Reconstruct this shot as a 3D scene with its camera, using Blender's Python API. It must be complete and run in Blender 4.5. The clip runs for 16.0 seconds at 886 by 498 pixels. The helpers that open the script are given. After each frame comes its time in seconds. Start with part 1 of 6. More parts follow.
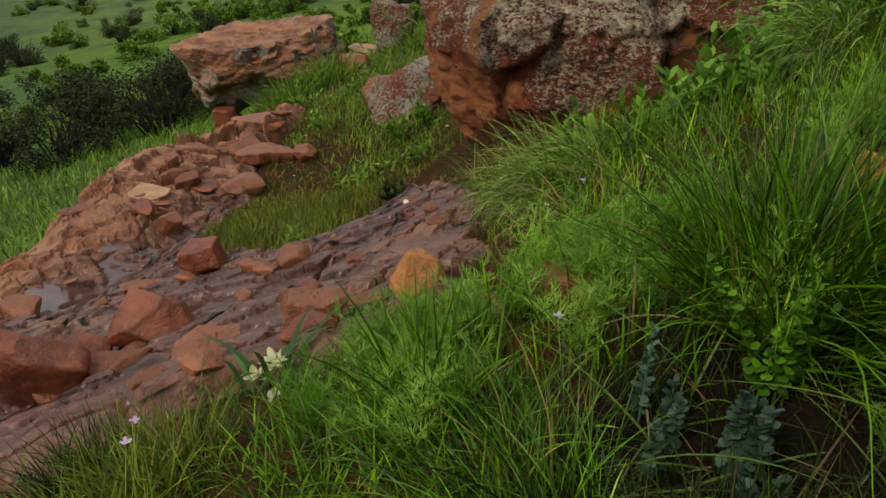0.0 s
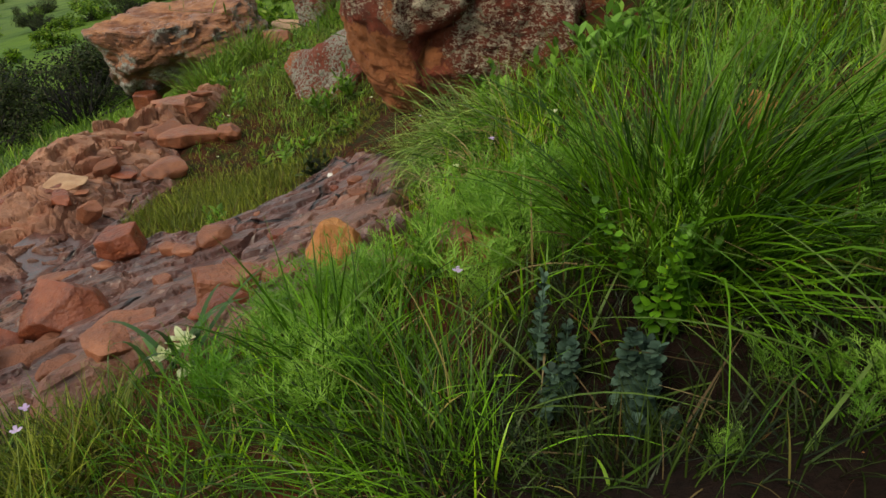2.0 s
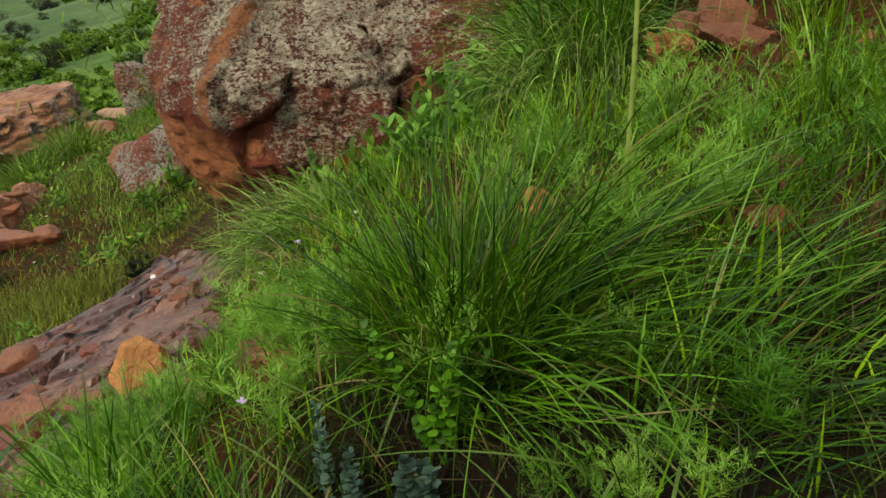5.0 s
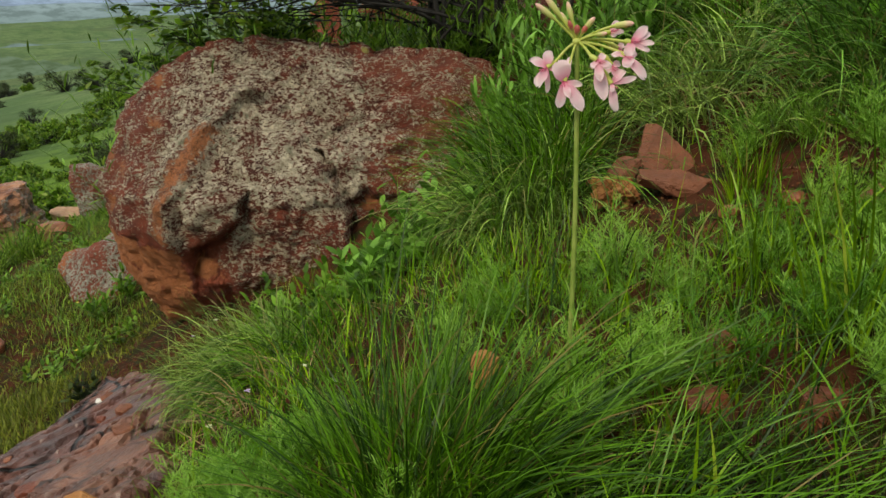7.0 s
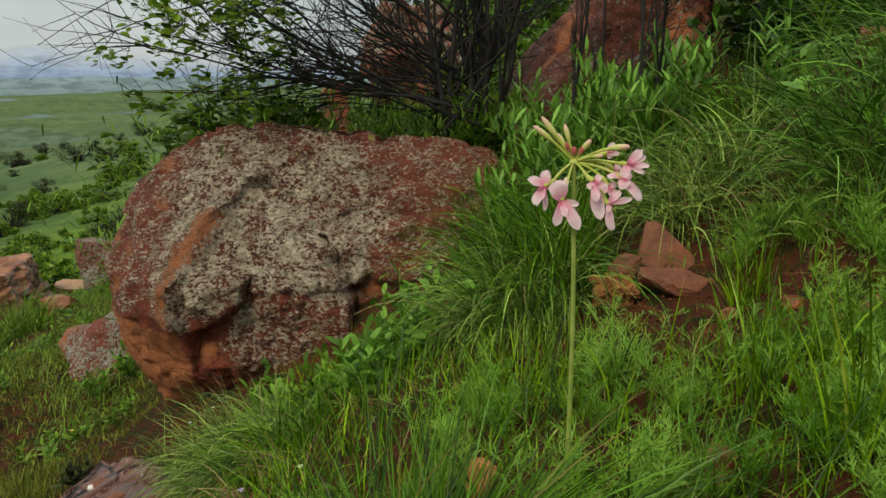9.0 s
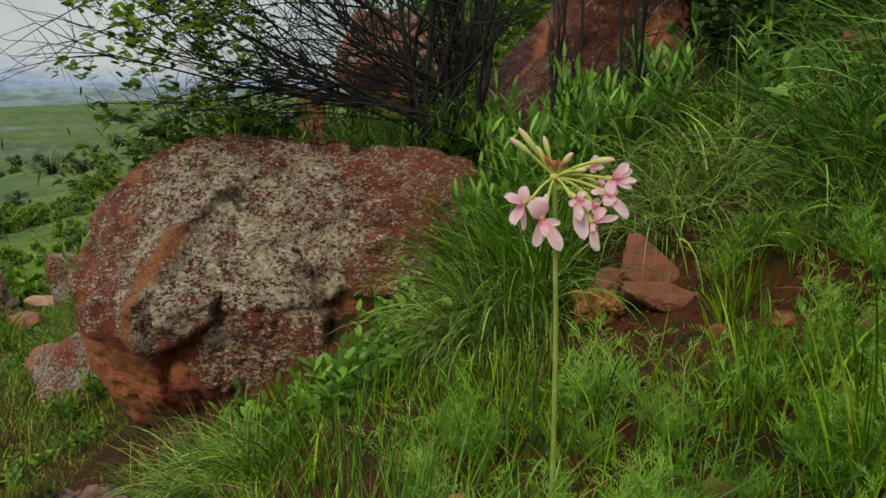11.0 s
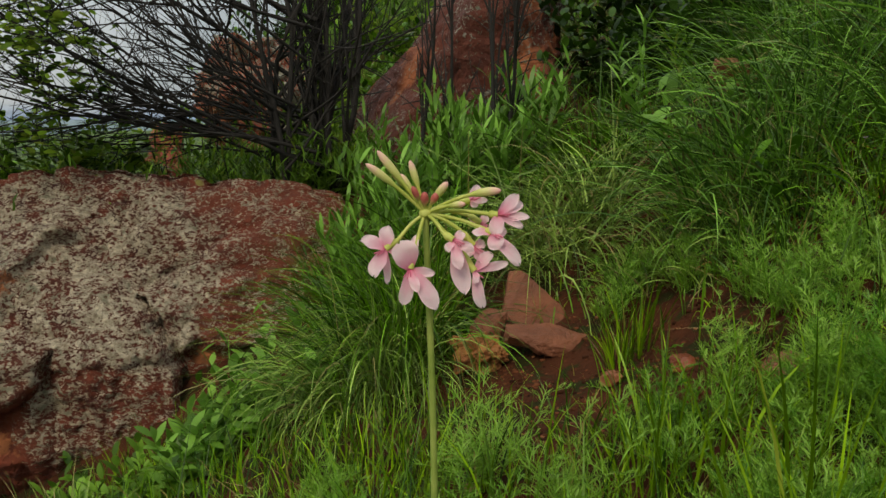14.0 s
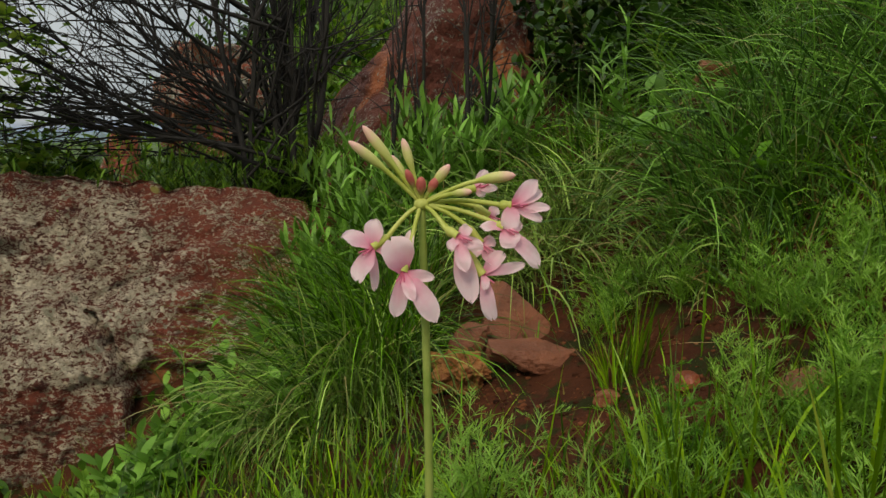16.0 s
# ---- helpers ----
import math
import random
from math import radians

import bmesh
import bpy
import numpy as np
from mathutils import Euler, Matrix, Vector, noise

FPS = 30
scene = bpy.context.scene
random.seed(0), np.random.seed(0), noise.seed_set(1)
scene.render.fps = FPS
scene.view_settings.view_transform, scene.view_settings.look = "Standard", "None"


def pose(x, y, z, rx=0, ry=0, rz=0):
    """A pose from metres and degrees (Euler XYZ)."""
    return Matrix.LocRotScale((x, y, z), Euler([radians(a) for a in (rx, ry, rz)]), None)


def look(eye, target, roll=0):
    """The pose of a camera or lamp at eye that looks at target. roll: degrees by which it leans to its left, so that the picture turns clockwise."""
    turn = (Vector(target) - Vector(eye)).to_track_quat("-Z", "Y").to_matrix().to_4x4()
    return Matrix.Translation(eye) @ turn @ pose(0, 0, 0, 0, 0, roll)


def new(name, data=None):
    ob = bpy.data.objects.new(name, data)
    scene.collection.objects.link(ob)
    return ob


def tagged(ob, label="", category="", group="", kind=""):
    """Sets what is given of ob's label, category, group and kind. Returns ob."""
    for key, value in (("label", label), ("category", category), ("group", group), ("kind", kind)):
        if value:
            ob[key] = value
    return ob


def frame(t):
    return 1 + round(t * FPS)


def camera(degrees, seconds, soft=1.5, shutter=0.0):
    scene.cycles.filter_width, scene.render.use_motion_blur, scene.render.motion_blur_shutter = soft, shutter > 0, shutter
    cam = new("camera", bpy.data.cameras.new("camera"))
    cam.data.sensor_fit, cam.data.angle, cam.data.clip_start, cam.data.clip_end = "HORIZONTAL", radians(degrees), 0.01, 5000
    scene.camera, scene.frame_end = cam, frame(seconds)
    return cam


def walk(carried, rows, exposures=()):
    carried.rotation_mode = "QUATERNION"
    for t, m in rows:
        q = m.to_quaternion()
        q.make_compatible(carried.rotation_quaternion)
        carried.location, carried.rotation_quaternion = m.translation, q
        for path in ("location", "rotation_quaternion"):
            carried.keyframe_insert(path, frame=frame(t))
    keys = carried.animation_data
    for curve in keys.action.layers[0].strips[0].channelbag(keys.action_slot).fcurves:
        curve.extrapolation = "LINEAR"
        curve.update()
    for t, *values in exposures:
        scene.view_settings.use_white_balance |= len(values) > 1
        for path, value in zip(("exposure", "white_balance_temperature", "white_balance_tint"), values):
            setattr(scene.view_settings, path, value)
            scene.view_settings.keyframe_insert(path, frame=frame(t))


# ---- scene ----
EXPOSURES = [(0.0, -0.02, 8100, 9), (1.0, 0.06, 8100, 8), (3.0, 0.36, 8000, 4), (4.0, 0.46, 8000, 3), (6.5, 0.36, 8000, 3), (7.5, 0.24, 8000, 4), (9.0, 0.14, 8000, 4), (12.5, 0.06, 8000, 6), (16.0, 0.01, 8000, 7)]
cam = camera(59.30, 16.0)
walk(cam, [
    (0.0, pose(-0.1288, -0.0704, 0.3368, 62.868, 0.265, 19.330)),
    (0.5, pose(-0.1246, -0.0690, 0.3270, 62.111, 0.422, 18.800)),
    (1.0, pose(-0.1146, -0.0652, 0.3239, 61.479, 1.061, 17.801)),
    (1.5, pose(-0.0997, -0.0612, 0.3212, 61.207, 1.582, 16.267)),
    (2.0, pose(-0.0841, -0.0563, 0.3185, 60.915, 1.661, 14.045)),
    (2.5, pose(-0.0648, -0.0509, 0.3218, 61.618, 1.907, 11.650)),
    (3.0, pose(-0.0514, -0.0457, 0.3244, 62.701, 1.912, 9.284)),
    (3.5, pose(-0.0364, -0.0411, 0.3315, 63.582, 1.691, 7.186)),
    (4.0, pose(-0.0238, -0.0341, 0.3396, 64.112, 1.732, 5.253)),
    (4.2, pose(-0.0205, -0.0320, 0.3421, 64.284, 1.785, 4.710)),
    (6.3, pose(0.0021, -0.0031, 0.4129, 69.145, 0.889, 0.184)),
    (6.5, pose(0.0044, -0.0031, 0.4252, 69.814, 0.802, -0.020)),
    (7.0, pose(0.0000, 0.0000, 0.4500, 71.920, 0.468, -0.153)),
    (7.5, pose(0.0005, 0.0010, 0.4624, 73.660, 0.244, -0.129)),
    (8.0, pose(0.0049, 0.0015, 0.4756, 75.237, -0.055, 0.018)),
    (8.5, pose(0.0071, 0.0013, 0.4865, 76.496, -0.313, 0.213)),
    (9.0, pose(0.0063, 0.0060, 0.4879, 77.351, -0.362, 0.404)),
    (9.2, pose(0.0070, 0.0037, 0.4913, 77.540, -0.418, 0.394)),
    (11.3, pose(0.0195, 0.0939, 0.4854, 78.149, 0.359, -2.083)),
    (11.5, pose(0.0261, 0.1097, 0.4837, 78.371, 0.357, -3.273)),
    (12.0, pose(0.0317, 0.1400, 0.4819, 78.695, 0.299, -5.716)),
    (12.5, pose(0.0371, 0.1572, 0.4837, 79.127, -0.042, -7.336)),
    (13.0, pose(0.0413, 0.1788, 0.4799, 79.494, -0.167, -8.382)),
    (13.5, pose(0.0460, 0.2030, 0.4758, 80.057, -0.373, -9.326)),
    (14.0, pose(0.0432, 0.2274, 0.4720, 80.374, -0.099, -10.369)),
    (14.5, pose(0.0371, 0.2522, 0.4656, 80.639, 0.116, -11.277)),
    (15.0, pose(0.0340, 0.2736, 0.4591, 81.022, -0.109, -11.829)),
    (15.5, pose(0.0324, 0.2936, 0.4558, 81.564, -0.399, -12.355)),
    (16.0, pose(0.0409, 0.3253, 0.4471, 81.443, -0.559, -13.017)),
], EXPOSURES)

# ---- world and light: a thick overcast ----
world = bpy.data.worlds.new("overcast_sky")
world.use_nodes = True
scene.world = world
wn, wl = world.node_tree.nodes, world.node_tree.links
wn.clear()
w_out, w_bg = wn.new("ShaderNodeOutputWorld"), wn.new("ShaderNodeBackground")
w_sky, w_mix = wn.new("ShaderNodeTexSky"), wn.new("ShaderNodeMix")
w_noise, w_ramp, w_coord = wn.new("ShaderNodeTexNoise"), wn.new("ShaderNodeValToRGB"), wn.new("ShaderNodeTexCoord")
w_map, w_scale = wn.new("ShaderNodeMapping"), wn.new("ShaderNodeMix")
SUN_ELEVATION, SUN_TURN = radians(46), radians(212)
w_sky.sky_type, w_sky.sun_disc = "NISHITA", False
w_sky.sun_elevation, w_sky.sun_rotation = SUN_ELEVATION, SUN_TURN
w_scale.data_type, w_scale.blend_type = "RGBA", "MULTIPLY"
w_scale.inputs["Factor"].default_value = 1.0
w_scale.inputs[7].default_value = (0.1, 0.1, 0.1, 1)
w_mix.data_type = "RGBA"
w_mix.inputs["Factor"].default_value = 0.9
w_map.inputs["Scale"].default_value = (1.0, 1.0, 3.0)
w_noise.inputs["Scale"].default_value, w_noise.inputs["Detail"].default_value = 2.6, 6.0
w_ramp.color_ramp.elements[0].position, w_ramp.color_ramp.elements[0].color = 0.32, (0.45, 0.565, 0.72, 1)
w_ramp.color_ramp.elements[1].position, w_ramp.color_ramp.elements[1].color = 0.62, (0.76, 0.885, 1.07, 1)
wl.new(w_coord.outputs["Generated"], w_map.inputs["Vector"])
wl.new(w_map.outputs["Vector"], w_noise.inputs["Vector"])
wl.new(w_noise.outputs["Fac"], w_ramp.inputs["Fac"])
wl.new(w_sky.outputs["Color"], w_scale.inputs[6])
wl.new(w_scale.outputs[2], w_mix.inputs[6])
wl.new(w_ramp.outputs["Color"], w_mix.inputs[7])
w_sep, w_grad, w_dim = wn.new("ShaderNodeSeparateXYZ"), wn.new("ShaderNodeMapRange"), wn.new("ShaderNodeMix")
w_dim.data_type, w_dim.blend_type = "RGBA", "MULTIPLY"
w_dim.inputs["Factor"].default_value = 1.0
for key, value in (("From Min", -0.05), ("From Max", 0.9), ("To Min", 0.70), ("To Max", 1.50)):
    w_grad.inputs[key].default_value = value
wl.new(w_coord.outputs["Generated"], w_sep.inputs[0])
wl.new(w_sep.outputs[2], w_grad.inputs["Value"])
wl.new(w_mix.outputs[2], w_dim.inputs[6])
wl.new(w_grad.outputs["Result"], w_dim.inputs[7])
wl.new(w_dim.outputs[2], w_bg.inputs["Color"])
w_bg.inputs["Strength"].default_value = 0.82
wl.new(w_bg.outputs["Background"], w_out.inputs["Surface"])

sun = new("sun", bpy.data.lights.new("sun", "SUN"))
sun.data.energy, sun.data.angle, sun.data.color = 1.5, radians(18), (1.0, 0.96, 0.9)
sun.matrix_world = look((-1.6, -2.6, 3.2), (0, 0, 0))

# ---- materials ----


class Nodes:
    """A material's node tree, with short ways to add to it."""

    def __init__(self, name):
        self.m = bpy.data.materials.new(name)
        self.m.use_nodes = True
        self.n, self.l = self.m.node_tree.nodes, self.m.node_tree.links
        self.b = self.n["Principled BSDF"]
        self.out = self.n["Material Output"]
        self.pos = self.n.new("ShaderNodeNewGeometry").outputs["Position"]

    def put(self, value, socket):
        if hasattr(value, "is_output"):
            self.l.new(value, socket)
        elif isinstance(value, tuple) and len(value) == 3 and socket.type == "RGBA":
            socket.default_value = (*value, 1)
        else:
            socket.default_value = value

    def noise(self, scale, detail=4.0, rough=0.55, vec=None, stretch=None, warp=0.0):
        t = self.n.new("ShaderNodeTexNoise")
        t.inputs["Scale"].default_value, t.inputs["Detail"].default_value = scale, detail
        t.inputs["Roughness"].default_value, t.inputs["Distortion"].default_value = rough, warp
        v = vec or self.pos
        if stretch:
            mp = self.n.new("ShaderNodeMapping")
            mp.inputs["Scale"].default_value = stretch
            self.l.new(v, mp.inputs["Vector"])
            v = mp.outputs["Vector"]
        self.l.new(v, t.inputs["Vector"])
        return t.outputs["Fac"]

    def cells(self, scale, feature="F1", out="Distance"):
        t = self.n.new("ShaderNodeTexVoronoi")
        t.feature = feature
        t.inputs["Scale"].default_value = scale
        self.l.new(self.pos, t.inputs["Vector"])
        return t.outputs[out]

    def step(self, value, low, high, a=0.0, b=1.0):
        t = self.n.new("ShaderNodeMapRange")
        self.l.new(value, t.inputs["Value"])
        for key, v in (("From Min", low), ("From Max", high), ("To Min", a), ("To Max", b)):
            t.inputs[key].default_value = v
        return t.outputs["Result"]

    def math(self, op, a, b=0.0):
        t = self.n.new("ShaderNodeMath")
        t.operation = op
        self.put(a, t.inputs[0])
        self.put(b, t.inputs[1])
        return t.outputs[0]

    def mix(self, f, a, b):
        t = self.n.new("ShaderNodeMix")
        t.data_type = "RGBA"
        self.put(f, t.inputs["Factor"])
        self.put(a, t.inputs[6])
        self.put(b, t.inputs[7])
        return t.outputs[2]

    def axis(self, n):
        t = self.n.new("ShaderNodeSeparateXYZ")
        self.l.new(self.pos, t.inputs[0])
        return t.outputs[n]

    def up(self):
        """How far a face looks upwards."""
        g = self.n.new("ShaderNodeNewGeometry")
        t = self.n.new("ShaderNodeSeparateXYZ")
        self.l.new(g.outputs["Normal"], t.inputs[0])
        return t.outputs[2]

    def island(self):
        return self.n.new("ShaderNodeNewGeometry").outputs["Random Per Island"]

    def each(self):
        return self.n.new("ShaderNodeObjectInfo").outputs["Random"]

    def bump(self, height, strength=0.5, depth=0.01):
        t = self.n.new("ShaderNodeBump")
        t.inputs["Strength"].default_value, t.inputs["Distance"].default_value = strength, depth
        self.l.new(height, t.inputs["Height"])
        self.l.new(t.outputs["Normal"], self.b.inputs["Normal"])

    def done(self, colour, rough=0.7, spec=0.5, thin=0.0):
        """thin: the share of the light that shines through, for leaves."""
        self.put(colour, self.b.inputs["Base Color"])
        self.put(rough, self.b.inputs["Roughness"])
        self.b.inputs["Specular IOR Level"].default_value = spec
        if thin:
            t, x = self.n.new("ShaderNodeBsdfTranslucent"), self.n.new("ShaderNodeMixShader")
            self.put(colour, t.inputs["Color"])
            x.inputs[0].default_value = thin
            self.l.new(self.b.outputs[0], x.inputs[1])
            self.l.new(t.outputs[0], x.inputs[2])
            self.l.new(x.outputs[0], self.out.inputs["Surface"])
        return self.m


def mat_ground():
    k = Nodes("hillside_earth")
    big, mid, fine = k.noise(1.7, 5), k.noise(11, 6), k.noise(90, 4)
    soil = k.mix(fine, (0.010, 0.0040, 0.0026), (0.070, 0.024, 0.011))
    soil = k.mix(k.step(mid, 0.35, 0.6), (0.078, 0.024, 0.010), soil)
    moss = k.mix(k.noise(40, 3), (0.008, 0.015, 0.003), (0.028, 0.038, 0.008))
    near = k.mix(k.step(k.math("ADD", k.math("MULTIPLY", mid, 0.5), k.math("MULTIPLY", k.noise(34, 4), 0.5)), 0.50, 0.56, 0, 0.8), soil, moss)
    # near-black patch: the big tussock's shade painted into the earth colour
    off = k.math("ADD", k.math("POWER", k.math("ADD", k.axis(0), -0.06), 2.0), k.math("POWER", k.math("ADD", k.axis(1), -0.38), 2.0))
    pit_shade = k.step(k.math("ADD", off, k.math("MULTIPLY", mid, 0.03)), 0.13, 0.08)
    near = k.mix(pit_shade, near, k.mix(fine, (0.004, 0.002, 0.0015), (0.020, 0.010, 0.006)))
    # far meadow: distant haze put into the colour, greyer from 10 m on
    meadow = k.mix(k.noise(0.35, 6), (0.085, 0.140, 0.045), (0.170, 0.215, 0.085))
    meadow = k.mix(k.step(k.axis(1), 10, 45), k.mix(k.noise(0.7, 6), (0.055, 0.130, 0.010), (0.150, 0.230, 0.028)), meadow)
    meadow = k.mix(k.step(k.noise(0.02, 6), 0.48, 0.60, 0, 0.7), meadow, (0.080, 0.088, 0.040))
    meadow = k.mix(k.step(k.noise(0.06, 6), 0.48, 0.64, 0, 0.7), meadow, (0.060, 0.115, 0.035))
    meadow = k.mix(k.step(k.noise(0.14, 7, 0.68), 0.49, 0.57, 0, 0.65), meadow, (0.052, 0.090, 0.036))
    meadow = k.mix(k.step(k.noise(0.45, 7, 0.65), 0.50, 0.60, 0, 0.6), meadow, (0.050, 0.100, 0.030))
    meadow = k.mix(k.step(k.noise(1.3, 6), 0.50, 0.72, 0, 0.75), meadow, (0.024, 0.060, 0.012))
    out = k.step(k.axis(0), -3.1, -2.5, 1.0, 0.0)
    far = k.math("MAXIMUM", k.step(k.axis(1), 4.2, 5.5), k.math("MAXIMUM", k.step(k.axis(1), -0.4, -1.6), k.step(k.axis(0), 1.5, 2.4)))
    k.bump(k.math("ADD", k.math("MULTIPLY", mid, 0.6), k.math("MULTIPLY", fine, 0.4)), 0.8, 0.02)
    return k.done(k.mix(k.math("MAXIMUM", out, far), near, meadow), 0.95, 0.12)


def mat_bed():
    """Wet, dark red bedrock with water films, dry and orange towards the rim of the gully."""
    k = Nodes("wet_bedrock")
    big, mid, fine = k.noise(2.3, 5), k.noise(14, 7, 0.62), k.noise(110, 5, 0.65)
    wet = k.mix(k.step(mid, 0.3, 0.7), (0.046, 0.017, 0.013), (0.195, 0.070, 0.050))
    wet = k.mix(k.step(k.noise(6, 5), 0.50, 0.60, 0, 0.6), wet, (0.220, 0.080, 0.054))
    dry = k.mix(k.step(mid, 0.3, 0.7), (0.190, 0.070, 0.040), (0.560, 0.270, 0.155))
    dry = k.mix(k.step(k.noise(9, 5), 0.52, 0.62, 0, 0.7), dry, (0.330, 0.105, 0.048))
    edge = k.step(k.math("ADD", k.math("MULTIPLY", k.axis(0), -1.0), k.math("MULTIPLY", big, 1.1)), 2.40, 2.70)
    t = k.n.new("ShaderNodeAttribute")
    t.attribute_name = "raised"
    proud = k.step(k.math("ADD", t.outputs["Fac"], k.math("MULTIPLY", mid, 0.15)), 0.62, 0.78)
    dryness = k.math("MAXIMUM", edge, k.math("MULTIPLY", proud, 0.4))
    colour = k.mix(dryness, wet, dry)
    colour = k.mix(k.step(fine, 0.60, 0.74, 0, 0.5), colour, (0.045, 0.022, 0.018))
    wave = k.n.new("ShaderNodeVectorMath")
    wave.operation = "MULTIPLY_ADD"
    shift = k.n.new("ShaderNodeTexNoise")
    shift.inputs["Scale"].default_value = 9.0
    k.l.new(shift.outputs["Color"], wave.inputs[0])
    wave.inputs[1].default_value = (0.10, 0.10, 0.02)
    k.l.new(k.pos, wave.inputs[2])
    k.pos = wave.outputs[0]
    crack = k.math("MULTIPLY", k.step(k.cells(5.0, "DISTANCE_TO_EDGE"), 0.030, 0.008), k.math("MULTIPLY", k.step(big, 0.44, 0.54), k.math("SUBTRACT", 1.0, edge)))
    colour = k.mix(crack, colour, (0.012, 0.006, 0.005))
    k.bump(k.math("SUBTRACT", k.math("ADD", mid, k.math("MULTIPLY", fine, 0.35)), k.math("MULTIPLY", crack, 0.6)), 1.0, 0.020)
    film = k.step(k.noise(5, 4), 0.42, 0.62, 0.20, 0.45)
    k.put(k.step(dryness, 0.1, 0.7, 0.5, 0.0), k.b.inputs["Coat Weight"])
    k.b.inputs["Coat Roughness"].default_value = 0.30
    return k.done(colour, k.math("ADD", film, k.math("MULTIPLY", dryness, 0.25)), 0.5)


def mat_water():
    """Shallow water over red rock: the bed shows through, the sky gleams on its ripples."""
    k = Nodes("stream_water")
    bed = k.mix(k.step(k.noise(16, 6, 0.62), 0.3, 0.7), (0.040, 0.018, 0.015), (0.150, 0.062, 0.050))
    k.bump(k.math("ADD", k.noise(26, 3, 0.5, None, (1, 0.5, 1)), k.math("MULTIPLY", k.noise(75, 3), 0.3)), 0.35, 0.010)
    k.b.inputs["Coat Weight"].default_value = 0.6
    k.b.inputs["Coat Roughness"].default_value = 0.10
    return k.done(bed, k.step(k.noise(7, 3), 0.4, 0.6, 0.12, 0.28), 0.5)


def mat_stone(name, dark, light, vein, rough=(0.4, 0.7), scale=18.0):
    k = Nodes(name)
    v = k.n.new("ShaderNodeTexCoord").outputs["Object"]
    mid, fine = k.noise(scale, 6, 0.6, v), k.noise(scale * 9, 4, 0.65, v)
    strata = k.noise(scale * 0.8, 4, 0.6, v, (1, 1, 5))
    dark, light, vein = (tuple(1.22 * v for v in u) for u in (dark, light, vein))
    c = k.mix(k.step(mid, 0.3, 0.7), dark, light)
    c = k.mix(k.step(strata, 0.50, 0.66, 0, 0.8), c, vein)
    c = k.mix(k.step(fine, 0.58, 0.75, 0, 0.55), c, tuple(0.35 * a for a in dark))
    c = k.mix(k.step(k.each(), 0, 1, 0, 0.35), c, dark)
    k.bump(k.math("ADD", mid, k.math("MULTIPLY", fine, 0.4)), 0.7, 0.012)
    return k.done(c, k.step(mid, 0.3, 0.7, *rough), 0.45)


def mat_lichen(name, cover, seed=0.0, bright=1.0, orange=0.54):
    """Red sandstone under crusts of pale grey lichen, with bare orange patches."""
    k = Nodes(name)
    mp = k.n.new("ShaderNodeMapping")
    mp.inputs["Location"].default_value = (seed, seed * 2, 0)
    k.l.new(k.pos, mp.inputs["Vector"])
    k.pos = mp.outputs["Vector"]
    big, mid, fine = k.noise(2.6, 4), k.noise(9, 6, 0.6), k.noise(85, 5, 0.7)
    rock = k.mix(mid, (0.085 * bright, 0.020 * bright, 0.013 * bright), (0.250 * bright, 0.066 * bright, 0.036 * bright))
    bare = k.mix(k.noise(24, 6), (0.270, 0.075, 0.028), (0.430, 0.145, 0.060))
    rock = k.mix(k.step(k.noise(3.4, 4, 0.5, None, (1.4, 1.4, 0.7)), orange, orange + 0.06), rock, bare)
    crust = k.mix(fine, (0.170, 0.155, 0.120), (0.430, 0.400, 0.320))
    crust = k.mix(k.step(k.noise(30, 3), 0.56, 0.68), crust, (0.240, 0.245, 0.165))
    speck = k.math("ADD", k.math("MULTIPLY", k.noise(88, 4, 0.62, None, None, 0.6), 0.75), k.math("MULTIPLY", k.noise(6.0, 4), 0.30))
    speck = k.math("ADD", speck, k.math("MULTIPLY", big, 0.36))
    lich = k.step(speck, cover, cover + 0.035)
    colour = k.mix(lich, rock, crust)
    colour = k.mix(k.step(k.cells(2.2), 0.045, 0.03), colour, (0.52, 0.46, 0.16))
    k.bump(k.math("ADD", k.math("ADD", mid, k.math("MULTIPLY", fine, 0.25)), k.math("MULTIPLY", lich, 0.12)), 1.0, 0.04)
    return k.done(colour, k.step(mid, 0.3, 0.7, 0.6, 0.9), 0.35)


def mat_slab():
    """Layered orange rock, darker on faces that look less upward, with patches of grey lichen there."""
    k = Nodes("layered_orange_rock")
    mid, fine = k.noise(7, 6, 0.62), k.noise(70, 5, 0.68)
    band = k.noise(5, 5, 0.6, None, (1, 1, 7), 0.4)
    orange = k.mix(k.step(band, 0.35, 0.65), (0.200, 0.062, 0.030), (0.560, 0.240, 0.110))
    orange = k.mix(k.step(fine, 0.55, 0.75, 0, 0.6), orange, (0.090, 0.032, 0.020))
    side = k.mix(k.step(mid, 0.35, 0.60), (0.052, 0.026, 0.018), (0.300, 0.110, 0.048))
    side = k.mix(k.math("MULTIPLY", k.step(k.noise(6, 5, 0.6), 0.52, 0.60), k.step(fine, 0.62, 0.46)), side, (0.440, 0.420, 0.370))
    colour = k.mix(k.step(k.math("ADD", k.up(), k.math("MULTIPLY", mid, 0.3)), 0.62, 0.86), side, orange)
    k.bump(k.math("ADD", k.math("ADD", mid, band), k.math("MULTIPLY", fine, 0.4)), 1.0, 0.05)
    return k.done(colour, k.step(k.noise(4, 4), 0.4, 0.6, 0.25, 0.75), 0.5)


